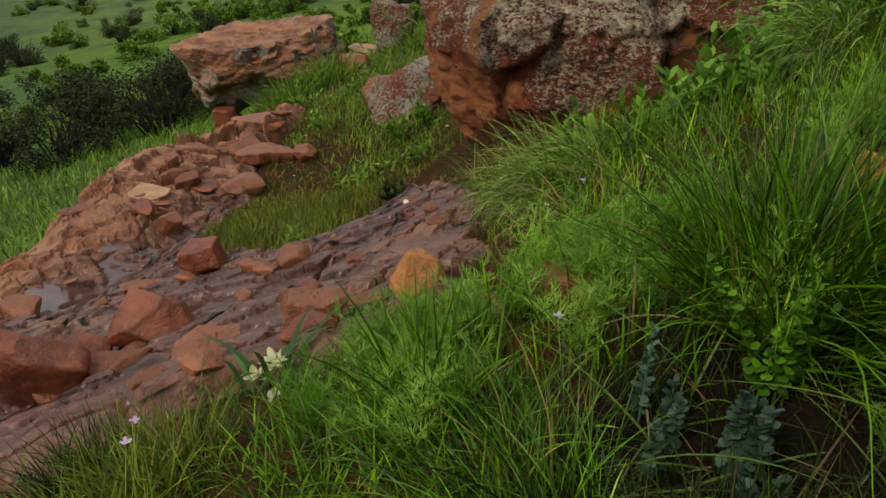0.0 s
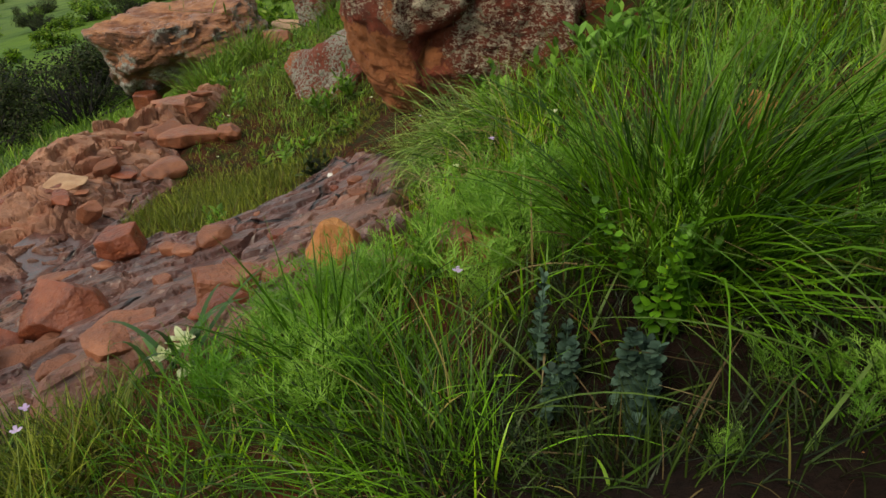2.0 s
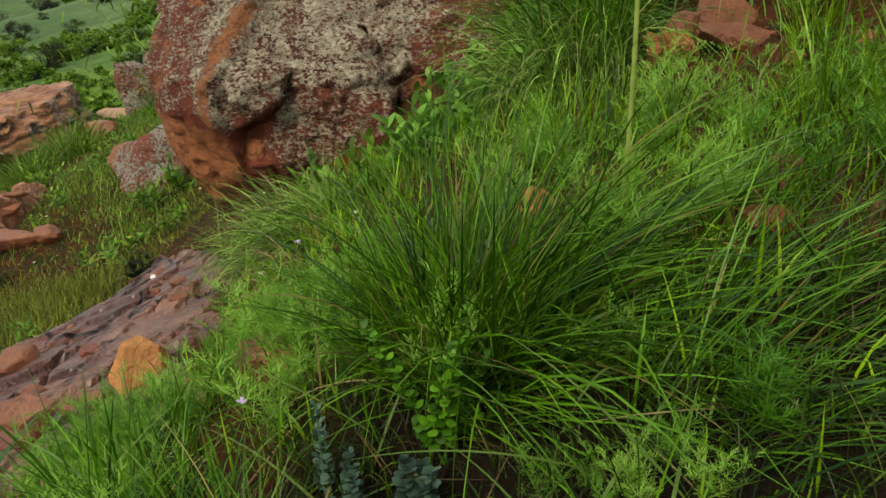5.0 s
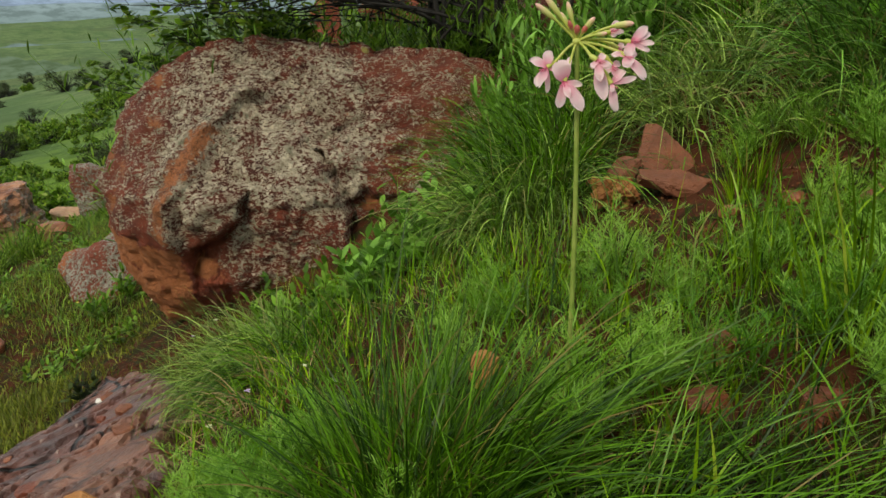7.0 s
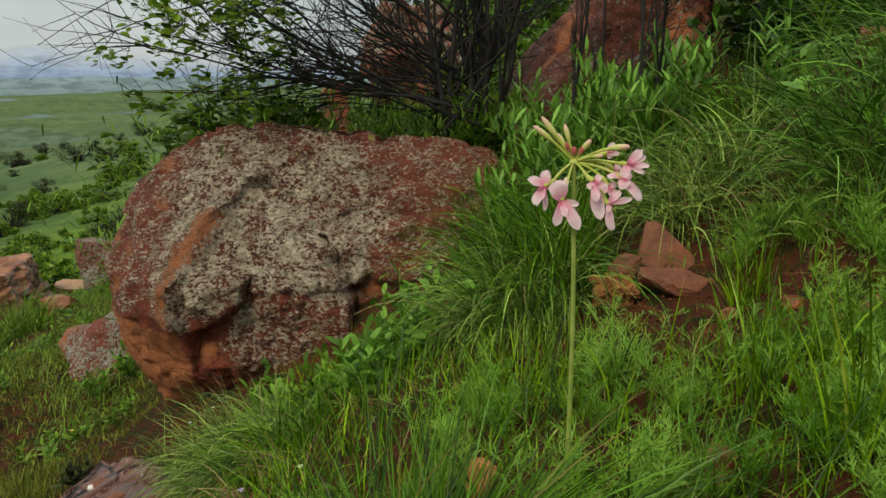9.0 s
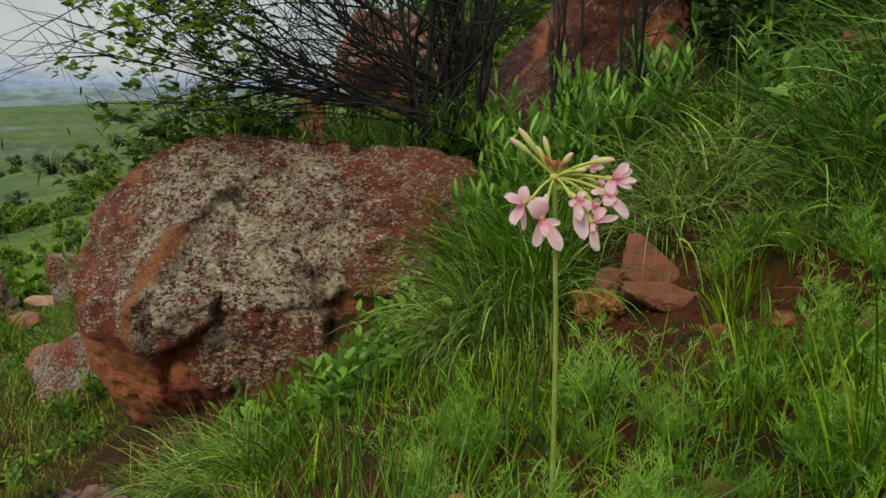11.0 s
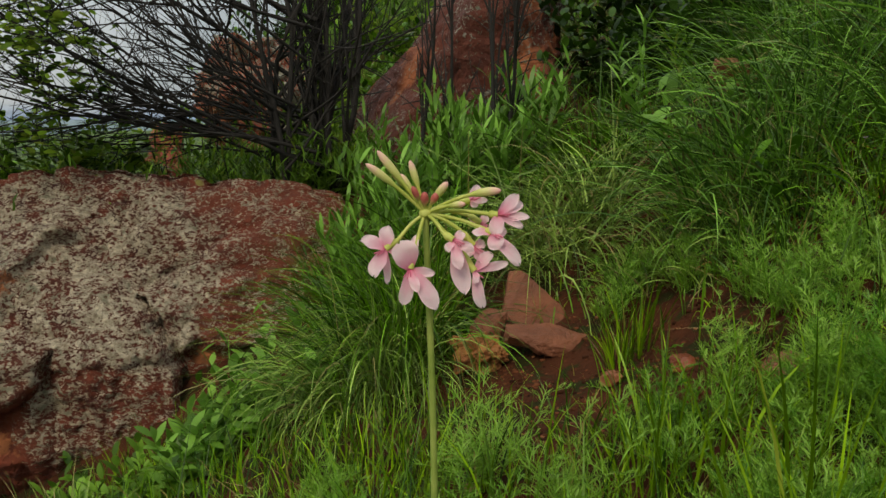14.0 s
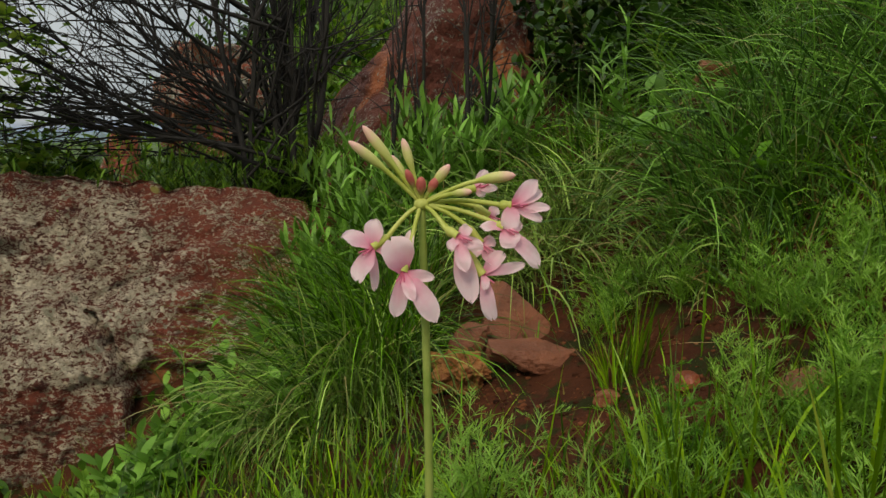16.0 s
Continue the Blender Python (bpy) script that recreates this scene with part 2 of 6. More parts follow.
def mat_boulder():
    """Dark red sandstone, bare orange where it is worn, under crusts of pale lichen pitted with dark holes."""
    k = Nodes("lichen_boulder")

    def grown(name):
        t = k.n.new("ShaderNodeAttribute")
        t.attribute_name = name
        return t.outputs["Fac"]
    big, mid, fine = k.noise(5, 5), k.noise(22, 6, 0.6), k.noise(120, 5, 0.7)
    rock = k.mix(k.step(mid, 0.3, 0.7), (0.105, 0.023, 0.013), (0.430, 0.090, 0.043))
    rock = k.mix(k.step(big, 0.48, 0.60, 0, 0.8), rock, (0.300, 0.072, 0.034))
    worn = k.mix(fine, (0.400, 0.112, 0.042), (0.720, 0.270, 0.105))
    rag = k.math("ADD", k.math("ADD", k.math("MULTIPLY", k.noise(14, 6, 0.65), 1.2), k.math("MULTIPLY", k.noise(70, 4, 0.6), 0.7)), grown("worn"))
    rock = k.mix(k.step(rag, 1.38, 1.52), rock, worn)
    rock = k.mix(k.step(fine, 0.60, 0.74, 0, 0.6), rock, (0.022, 0.009, 0.008))
    shade = k.noise(48, 5, 0.7)
    crust = k.mix(k.step(shade, 0.36, 0.66), (0.410, 0.310, 0.205), (0.930, 0.800, 0.590))
    crust = k.mix(k.step(fine, 0.54, 0.74, 0, 0.6), crust, (0.200, 0.140, 0.095))
    crust = k.mix(k.step(k.noise(27, 3), 0.56, 0.68, 0, 0.8), crust, (0.270, 0.265, 0.165))
    pits = k.math("ADD", k.math("MULTIPLY", k.noise(84, 5, 0.66, None, (1, 1, 1.6), 0.9), 0.95), k.math("MULTIPLY", k.noise(19, 4), 0.35))
    lich = k.step(k.math("ADD", pits, k.math("MULTIPLY", grown("crust"), 0.38)), 0.908, 0.943)
    lich = k.math("MULTIPLY", lich, k.step(rag, 1.54, 1.40))
    pit = k.math("MULTIPLY", k.step(grown("crust"), 0.5, 0.8), k.step(pits, 0.66, 0.56))
    rock = k.mix(k.math("MULTIPLY", pit, 0.6), rock, (0.050, 0.020, 0.014))
    colour = k.mix(lich, rock, crust)
    colour = k.mix(k.step(k.cells(3.1), 0.05, 0.03), colour, (0.50, 0.43, 0.12))
    k.bump(k.math("ADD", k.math("ADD", mid, k.math("MULTIPLY", fine, 0.7)), k.math("MULTIPLY", lich, 0.45)), 1.0, 0.036)
    return k.done(colour, k.step(mid, 0.3, 0.7, 0.45, 0.8), 0.4)


def mat_along(name, foot, middle, top, low, high, thin):
    """A colour that changes from foot to tip of a bud or petal, with faint streaks."""
    k = Nodes(name)
    t = k.n.new("ShaderNodeAttribute")
    t.attribute_name = "along"
    a = k.math("ADD", t.outputs["Fac"], k.math("MULTIPLY", k.math("SUBTRACT", k.noise(260, 3), 0.5), 0.35))
    c = k.mix(k.step(a, 0.0, low), foot, middle)
    c = k.mix(k.step(a, low, high), c, top)
    return k.done(c, 0.42, 0.35, thin)


def mat_leaf(name, a, b, c=None, share=0.9, rough=0.5, thin=0.20, spec=0.24):
    """a to b from leaf to leaf; those past share take the colour c."""
    k = Nodes(name)
    r = k.island()
    dim, bright = tuple(0.45 * v for v in a), tuple(min(1.45 * v, 0.9) for v in b)
    colour = k.mix(k.math("POWER", k.math("FRACT", k.math("MULTIPLY", r, 7.31)), 1.45), dim, bright)
    if c:
        colour = k.mix(k.step(r, share, share + 0.01), colour, c)
    colour = k.mix(k.step(k.noise(9, 4), 0.42, 0.66, 0.0, 0.62), colour, tuple(0.55 * v for v in a))
    return k.done(colour, rough, spec, thin)


def mat_thread(name, a, b):
    """Fine threads of one plant share a tone; plants differ."""
    k = Nodes(name)
    colour = k.mix(k.each(), a, b)
    colour = k.mix(k.step(k.island(), 0, 1, 0, 0.35), colour, tuple(0.6 * v for v in a))
    return k.done(colour, 0.42, 0.34, 0.35)


def mat_bark(name, a, b):
    k = Nodes(name)
    n = k.noise(60, 5, 0.6, None, (1, 1, 0.3))
    k.bump(n, 0.8, 0.006)
    return k.done(k.mix(n, a, b), 0.85)


def mat_plain(name, a, b, scale, rough=0.5, thin=0.0):
    k = Nodes(name)
    return k.done(k.mix(k.step(k.noise(scale, 4), 0.35, 0.65), a, b), rough, 0.4, thin)


EARTH, BED, WATER = mat_ground(), mat_bed(), mat_water()
RED = mat_stone("wet_red_stone", (0.085, 0.021, 0.011), (0.290, 0.074, 0.032), (0.330, 0.095, 0.040), (0.22, 0.5))
ORANGE = mat_stone("orange_sandstone", (0.120, 0.036, 0.018), (0.380, 0.140, 0.066), (0.270, 0.080, 0.036), (0.30, 0.6))
OCHRE = mat_stone("ochre_stone", (0.330, 0.120, 0.035), (0.520, 0.235, 0.075), (0.430, 0.160, 0.050), (0.45, 0.7), 25)
PALE = mat_stone("pale_sandstone", (0.300, 0.150, 0.080), (0.470, 0.290, 0.170), (0.360, 0.180, 0.095), (0.6, 0.85), 25)
BROWN = mat_stone("brown_stone", (0.120, 0.038, 0.018), (0.250, 0.086, 0.040), (0.180, 0.060, 0.028), (0.5, 0.8), 26)
DARKRED = mat_stone("shaded_red_rock", (0.060, 0.016, 0.009), (0.165, 0.050, 0.026), (0.080, 0.024, 0.014), (0.55, 0.85), 9)
CRUMB = mat_stone("crumbling_yellow_stone", (0.180, 0.045, 0.015), (0.560, 0.290, 0.080), (0.330, 0.100, 0.030), (0.6, 0.9), 45)
LICHEN = mat_boulder()
LICHEN3 = mat_lichen("orange_slab_rock", 0.715, 9.1, 1.8)
REDROCK = mat_lichen("red_rock", 0.765, 3.3, 0.72, 0.58)
LICHEN2 = mat_lichen("lichen_rock", 0.70, 5.3, 1.3, 0.52)
SLABROCK = mat_slab()

GRASS = mat_leaf("bright_grass", (0.066, 0.170, 0.005), (0.265, 0.450, 0.018), (0.380, 0.300, 0.080), 0.95, 0.34)
# near-black copy of the grass, with shade put into its colour
SHADEGRASS = mat_leaf("grass_in_shade", (0.010, 0.024, 0.003), (0.046, 0.080, 0.010), (0.160, 0.110, 0.040), 0.95, 0.4, 0.2, 0.2)
# shaded copy of TUSSOCK: the shade is in its darker colour
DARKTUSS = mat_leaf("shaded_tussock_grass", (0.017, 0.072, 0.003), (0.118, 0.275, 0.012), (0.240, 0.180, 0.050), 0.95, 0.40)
TUSSOCK = mat_leaf("dark_tussock_grass", (0.026, 0.100, 0.004), (0.140, 0.320, 0.014), (0.300, 0.240, 0.070), 0.95, 0.40)
BANK = mat_leaf("bank_grass_blade", (0.034, 0.120, 0.014), (0.205, 0.420, 0.058), (0.300, 0.270, 0.100), 0.93, 0.40)
PALEGRASS = mat_leaf("drooping_pale_grass", (0.125, 0.235, 0.034), (0.370, 0.520, 0.115), (0.400, 0.330, 0.130), 0.91, 0.36)
MOSSY = mat_leaf("short_mossy_grass", (0.105, 0.160, 0.014), (0.260, 0.285, 0.036), (0.140, 0.080, 0.030), 0.92)
MEADOW = mat_leaf("meadow_grass", (0.090, 0.205, 0.018), (0.240, 0.390, 0.045), (0.230, 0.220, 0.055), 0.93)
FEATHER = mat_thread("feathery_leaf", (0.080, 0.240, 0.010), (0.340, 0.580, 0.085))
BLUE = mat_leaf("blue_green_leaf", (0.040, 0.085, 0.052), (0.085, 0.145, 0.095), None, 0.9, 0.6, 0.12)
VINE = mat_leaf("round_vine_leaf", (0.050, 0.170, 0.008), (0.120, 0.290, 0.018), None, 0.9, 0.4, 0.3)
BROAD = mat_leaf("broad_leaf", (0.105, 0.240, 0.020), (0.210, 0.390, 0.050), None, 0.9, 0.36, 0.35)
WILLOW = mat_leaf("willow_leaf", (0.130, 0.310, 0.030), (0.230, 0.450, 0.075), None, 0.9, 0.36, 0.35)
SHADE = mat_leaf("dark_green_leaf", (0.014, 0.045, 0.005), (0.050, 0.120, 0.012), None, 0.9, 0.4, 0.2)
SHRUB = mat_leaf("shrub_leaf", (0.055, 0.150, 0.010), (0.210, 0.360, 0.032), (0.300, 0.400, 0.055), 0.82, 0.38, 0.5)
DARKLEAF = mat_leaf("dark_bush_leaf", (0.014, 0.026, 0.006), (0.046, 0.066, 0.014), (0.065, 0.055, 0.025), 0.85, 0.6, 0.15, 0.15)
STRAP = mat_leaf("strap_leaf", (0.060, 0.150, 0.040), (0.120, 0.230, 0.075), None, 0.9, 0.4, 0.25)
STRAW = mat_leaf("dry_straw", (0.210, 0.130, 0.055), (0.360, 0.250, 0.120), (0.300, 0.120, 0.040), 0.85, 0.7, 0.2)
BARK = mat_bark("dark_bark", (0.006, 0.005, 0.004), (0.024, 0.019, 0.016))
STEM = mat_plain("pale_green_stem", (0.230, 0.320, 0.060), (0.380, 0.440, 0.110), 40, 0.45, 0.1)
PEDICEL = mat_plain("yellow_green_stalk", (0.430, 0.490, 0.080), (0.600, 0.620, 0.160), 60, 0.45, 0.15)
PINK = mat_along("pink_petal", (0.800, 0.170, 0.320), (0.930, 0.420, 0.545), (0.985, 0.730, 0.770), 0.28, 0.92, 0.42)
BUDPINK = mat_along("pink_bud", (0.470, 0.540, 0.110), (0.660, 0.620, 0.240), (0.880, 0.480, 0.440), 0.55, 0.95, 0.15)
BUDRED = mat_along("red_bud", (0.450, 0.470, 0.110), (0.560, 0.300, 0.150), (0.520, 0.120, 0.100), 0.25, 0.5, 0.1)
WHITE = mat_plain("cream_petal", (0.520, 0.560, 0.250), (0.740, 0.760, 0.480), 40, 0.55, 0.3)
QUARTZ = mat_plain("white_quartz", (0.62, 0.56, 0.50), (0.80, 0.77, 0.72), 80, 0.5)
LILAC = mat_plain("lilac_petal", (0.560, 0.380, 0.640), (0.720, 0.560, 0.780), 60, 0.55, 0.3)
YELLOW = mat_plain("yellow_petal", (0.700, 0.560, 0.050), (0.800, 0.680, 0.100), 60, 0.55, 0.2)
STAMEN = mat_plain("deep_pink_stamen", (0.600, 0.110, 0.200), (0.700, 0.220, 0.300), 90, 0.5)
CLOD = mat_leaf("crumbled_earth", (0.050, 0.017, 0.008), (0.135, 0.046, 0.020), (0.260, 0.110, 0.050), 0.93, 0.9, 0.0, 0.1)

# ---- helpers for meshes ----


def mesh_from(name, verts, faces, material, smooth=False):
    me = bpy.data.meshes.new(name)
    me.from_pydata([tuple(v) for v in np.asarray(verts, float)], [], [tuple(int(i) for i in f) for f in faces])
    me.materials.append(material)
    if smooth:
        me.polygons.foreach_set("use_smooth", [True] * len(me.polygons))
    me.update()
    return me


def part(name, me, parent=None, label=""):
    ob = new(name, me)
    ob.parent = parent
    return tagged(ob, label)


def fractal(points, scale, seed=0, octaves=3):
    off = Vector((seed * 7.13, seed * 3.7, seed * 1.9))
    return np.array([noise.fractal(Vector(p) * scale + off, 0.9, 2.0, octaves) for p in points])


def rolling(x, y, seed, scale):
    """Cheap smooth unevenness from a few waves, -1 to 1."""
    rng = np.random.default_rng(seed)
    z = 0.0
    for _ in range(9):
        a, f = rng.uniform(0, 2 * np.pi), scale * rng.uniform(0.6, 2.2)
        z = z + np.sin((x * np.cos(a) + y * np.sin(a)) * f + rng.uniform(0, 6.28)) / 9 * 1.6
    return z


# ---- ground: one sheet from the camera's feet to the horizon ----
PX_FAR = [-4000, -900, -200, -60, -20, -7, -4]
PZ_FAR = [-70, -48, -25, -11, -4.8, -2.5, -1.75]
RX_FAR = [1.5, 4, 15, 60, 4000]
RZ_FAR = [0.85, 2.1, 6.5, 18, 22]
PROFILES = [
    (0.5, [-3, -2.6, -2.3, -2.1, -1.9, -1.5, -1.05, -0.9, -0.6, -0.35, -0.2, 0.05, 0.3, 0.5, 0.7, 1.0],
          [-1.38, -1.2, -0.95, -0.87, -0.82, -0.64, -0.42, -0.36, -0.24, -0.16, -0.11, -0.015, 0.08, 0.15, 0.30, 0.52]),
    (1.3, [-3, -2.6, -2.3, -2.1, -1.9, -1.5, -1.1, -0.85, -0.6, -0.45, -0.25, 0.0, 0.3, 0.5, 0.7, 1.0],
          [-1.38, -1.2, -0.92, -0.85, -0.83, -0.72, -0.57, -0.52, -0.46, -0.36, -0.18, 0.0, 0.06, 0.10, 0.27, 0.50]),
    (1.9, [-3, -2.6, -2.3, -2.1, -1.8, -1.4, -1.15, -0.9, -0.6, -0.3, 0.0, 0.2, 0.5, 0.7, 1.0],
          [-1.35, -1.18, -0.91, -0.86, -0.85, -0.76, -0.68, -0.60, -0.48, -0.34, -0.17, 0.0, 0.22, 0.35, 0.53]),
    (2.6, [-3, -2.6, -2.3, -2.1, -1.8, -1.4, -1.2, -0.9, -0.6, -0.3, 0.1, 0.5, 0.7, 1.0],
          [-1.32, -1.15, -0.9, -0.86, -0.89, -0.85, -0.78, -0.6, -0.34, -0.06, 0.15, 0.34, 0.42, 0.56]),
    (4.5, [-3.6, -3, -2.5, -2.3, -1.6, -1.0, -0.5, 0.1, 0.7, 1.0],
          [-1.75, -1.32, -1.0, -0.92, -0.7, -0.36, 0.03, 0.3, 0.5, 0.62]),
]


def ease(a, low, high):
    t = np.clip((a - low) / (high - low), 0, 1)
    return t * t * (3 - 2 * t)


def height(x, y):
    """The hillside: it falls towards -x, from a bushy slope over a gully to a meadow and a valley."""
    x, y = np.asarray(x, float), np.asarray(y, float)
    ys = [p[0] for p in PROFILES]
    total = 0.0
    for off in (-0.08, 0.0, 0.08):
        zs = [np.interp(x + off, PX_FAR + p[1] + RX_FAR, PZ_FAR + p[2] + RZ_FAR) for p in PROFILES]
        yy = np.clip(y + off * 2, ys[0], ys[-1])
        z = zs[0]
        for k in range(len(ys) - 1):
            z = np.where(yy >= ys[k], zs[k] + (zs[k + 1] - zs[k]) * (yy - ys[k]) / (ys[k + 1] - ys[k]), z)
        total = total + z / 3
    return total - 0.045 * np.exp(-((x + 0.05) / 0.11) ** 2 - ((y - 0.42) / 0.08) ** 2) + 1.5 * ease(x, -0.9, 0.7) * ease(y, 4.3, 6.6) * (1 - 0.9 * ease(y, 9.0, 20.0))


def lines(low, high, step, grow, far_low, far_high):
    """Grid lines, even between low and high and ever wider beyond."""
    mid = list(np.arange(low, high + step / 2, step))
    s, x, down = step, low, []
    while x > far_low:
        s *= grow
        x -= s
        down.append(x)
    s, x, up = step, high, []
    while x < far_high:
        s *= grow
        x += s
        up.append(x)
    return np.array(down[::-1] + mid + up)


def surface(x, y):
    """The ground as it is built, with its unevenness."""
    r = np.hypot(x, y)
    z = height(x, y)
    z = z + 0.012 * rolling(x, y, 1, 9.0) + 0.007 * rolling(x, y, 2, 30.0)
    z = z + np.clip((r - 6) / 40, 0, 1) * 1.7 * rolling(x, y, 3, 0.12) + np.clip((r - 60) / 400, 0, 1) * 9 * rolling(x, y, 4, 0.012)
    return z


# ---- the wet bedrock of the gully ----


def lattice(p, seed):
    """Smooth random values from 0 to 1 at points in space."""
    i = np.floor(p).astype(np.int64)
    f = p - i
    f = f * f * (3 - 2 * f)
    out = 0.0
    for dx in (0, 1):
        for dy in (0, 1):
            for dz in (0, 1):
                h = ((i[:, 0] + dx) * 73856093) ^ ((i[:, 1] + dy) * 19349663) ^ ((i[:, 2] + dz) * 83492791) ^ (seed * 2654435)
                h = (h ^ (h >> 13)) * 1274126177 & 0x7FFFFFFF
                h = ((h ^ (h >> 16)) & 0xFFFF) / 65535.0
                w = (f[:, 0] if dx else 1 - f[:, 0]) * (f[:, 1] if dy else 1 - f[:, 1]) * (f[:, 2] if dz else 1 - f[:, 2])
                out = out + w * h
    return out


def layers(p, scale, seed, octaves=4, ridged=False):
    total, amp, norm = 0.0, 1.0, 0.0
    for k in range(octaves):
        n = lattice(p * scale * 2 ** k + 17.3 * k, seed + k)
        total, norm = total + amp * (1 - np.abs(2 * n - 1) if ridged else n), norm + amp
        amp *= 0.5
    return total / norm


BED_EDGE = np.array([(-0.95, 0.0), (-0.82, 0.42), (-0.70, 0.55), (-0.60, 0.64), (-0.50, 0.74), (-0.46, 0.92), (-0.50, 1.15), (-0.60, 1.5),
                     (-0.74, 1.85), (-0.98, 2.05), (-1.02, 1.72), (-1.07, 1.55), (-1.22, 1.5), (-1.46, 1.6), (-1.68, 1.84), (-1.72, 2.13),
                     (-1.83, 2.48), (-1.98, 2.95), (-2.1, 3.35), (-2.5, 3.6), (-2.55, 3.1), (-2.48, 2.4), (-2.45, 1.8), (-2.4, 0.0)])


def inside(x, y, edge):
    """Distance from the edge of a closed outline, above 0 inside it."""
    x, y = np.asarray(x, float), np.asarray(y, float)
    best, odd = np.full(x.shape, 1e9), np.zeros(x.shape, bool)
    for (ax, ay), (bx, by) in zip(edge, np.roll(edge, -1, 0)):
        dx, dy = bx - ax, by - ay
        t = np.clip(((x - ax) * dx + (y - ay) * dy) / (dx * dx + dy * dy), 0, 1)
        best = np.minimum(best, np.hypot(x - ax - t * dx, y - ay - t * dy))
        cross = (ay > y) != (by > y)
        odd ^= cross & (x < ax + (y - ay) * dx / (dy if dy else 1e-9))
    return np.where(odd, best, -best)


def plates(x, y, seed, size, stretch):
    """Broken rock layers: a height for each plate, its tilt, and the distance to its joint."""
    rng = np.random.default_rng(seed)
    c, s = np.cos(0.95), np.sin(0.95)
    u, v = (x * c + y * s) / stretch, -x * s + y * c
    u, v = u + 0.05 * rolling(x, y, seed + 1, 14), v + 0.05 * rolling(x, y, seed + 2, 14)
    iu, iv = np.floor(u / size).astype(int), np.floor(v / size).astype(int)
    jit = rng.uniform(0.05, 0.95, (64, 64, 2))
    rise = rng.uniform(-1, 1, (64, 64))
    lean = rng.normal(0, 1, (64, 64, 2))
    d1, d2 = np.full(x.shape, 9.0), np.full(x.shape, 9.0)
    out = np.zeros(x.shape)
    for a in (-1, 0, 1):
        for b in (-1, 0, 1):
            ja, jb = (iu + a) % 64, (iv + b) % 64
            du, dv = u - (iu + a + jit[ja, jb, 0]) * size, v - (iv + b + jit[ja, jb, 1]) * size
            d = np.hypot(du, dv)
            h = rise[ja, jb] + (lean[ja, jb, 0] * du + lean[ja, jb, 1] * dv) / size * 0.6
            nearer = d < d1
            d2 = np.where(nearer, d1, np.minimum(d2, d))
            out = np.where(nearer, h, out)
            d1 = np.where(nearer, d, d1)
    return out, (d2 - d1) / size


def ledges(x, y):
    """Where the rock stands in its layers: the layer's number and how far up the next step."""
    c, s_ = np.cos(0.95), np.sin(0.95)
    q = np.stack([((x * c + y * s_) / 2.0).ravel(), (-x * s_ + y * c).ravel(), np.zeros(x.size)], 1)
    n = (0.78 * layers(q, 3.4, 71, 3) + 0.22 * layers(q, 21.0, 81, 3)).reshape(x.shape) * 13
    return np.floor(n), n - np.floor(n), q


def bed_top(x, y):
    m = inside(x, y, BED_EDGE) + 0.035 * rolling(x, y, 11, 16.0)
    level, rise, q = ledges(x, y)
    rough = 0.60 + 1.5 * np.clip((-x - 1.6) / 0.5, 0, 1)
    z = 0.021 * rough * (level - 6 + 0.25 * rise + 0.75 * ease(rise, 0.84, 1.0))
    _, j1 = plates(x, y, 21, 0.26, 1.7)
    p0, e0 = plates(x, y, 29, 0.11, 1.6)
    z = z + 0.006 * p0 - 0.006 * np.exp(-(e0 / 0.05) ** 2) - 0.026 * np.exp(-(j1 / 0.035) ** 2) + (0.010 * (layers(q, 30.0, 91, 3, True) - 0.5)).reshape(x.shape)
    rim = ease(-x, 1.75, 2.1)
    p1, e1 = plates(x, y, 33, 0.17, 1.9)
    p2, e2 = plates(x, y, 37, 0.075, 1.7)
    z = z * (1 - 0.55 * rim) + rim * (0.046 * p1 + 0.022 * p2 - 0.050 * np.exp(-(e1 / 0.04) ** 2) - 0.016 * np.exp(-(e2 / 0.05) ** 2))
    z = z + (0.065 * np.exp(-((x + 2.24) / 0.15) ** 2) * ease(3.3 - y, 0.0, 0.5) - 0.055 * np.exp(-((x + 1.86 + 0.1 * (y - 2.2)) / 0.085) ** 2)) * ease(y, 1.2, 1.8)
    return height(x, y) + 0.018 + np.maximum(z, -0.09) - 0.16 * np.clip(-m / 0.08 + 0.2, 0, 1) ** 1.5


bx, by = np.arange(-2.65, -0.38, 0.0065), np.arange(-0.05, 3.7, 0.0065)
BX, BY = np.meshgrid(bx, by)
keep = (inside(BX, BY, BED_EDGE) > -0.13)
b_verts = np.stack([BX.ravel(), BY.ravel(), bed_top(BX, BY).ravel()], 1)
b_idx = (np.arange(len(by) - 1)[:, None] * len(bx) + np.arange(len(bx) - 1)[None])
b_ok = keep[:-1, :-1] & keep[1:, :-1] & keep[:-1, 1:] & keep[1:, 1:]
b_idx = b_idx[b_ok]
b_faces = np.stack([b_idx, b_idx + 1, b_idx + len(bx) + 1, b_idx + len(bx)], 1)
used = np.unique(b_faces)
renum = np.full(len(b_verts), -1)
renum[used] = np.arange(len(used))
bedrock = new("bedrock", mesh_from("bedrock", b_verts[used], renum[b_faces], BED))
b_level = ledges(BX, BY)
b_high = ((b_level[0] + b_level[1]) / 13).ravel()[used]
bedrock.data.attributes.new("raised", "FLOAT", "POINT").data.foreach_set("value", b_high.astype(np.float32))
tagged(bedrock, "wet dark red bedrock with broken layers in the gully", "rock", "", "structure")


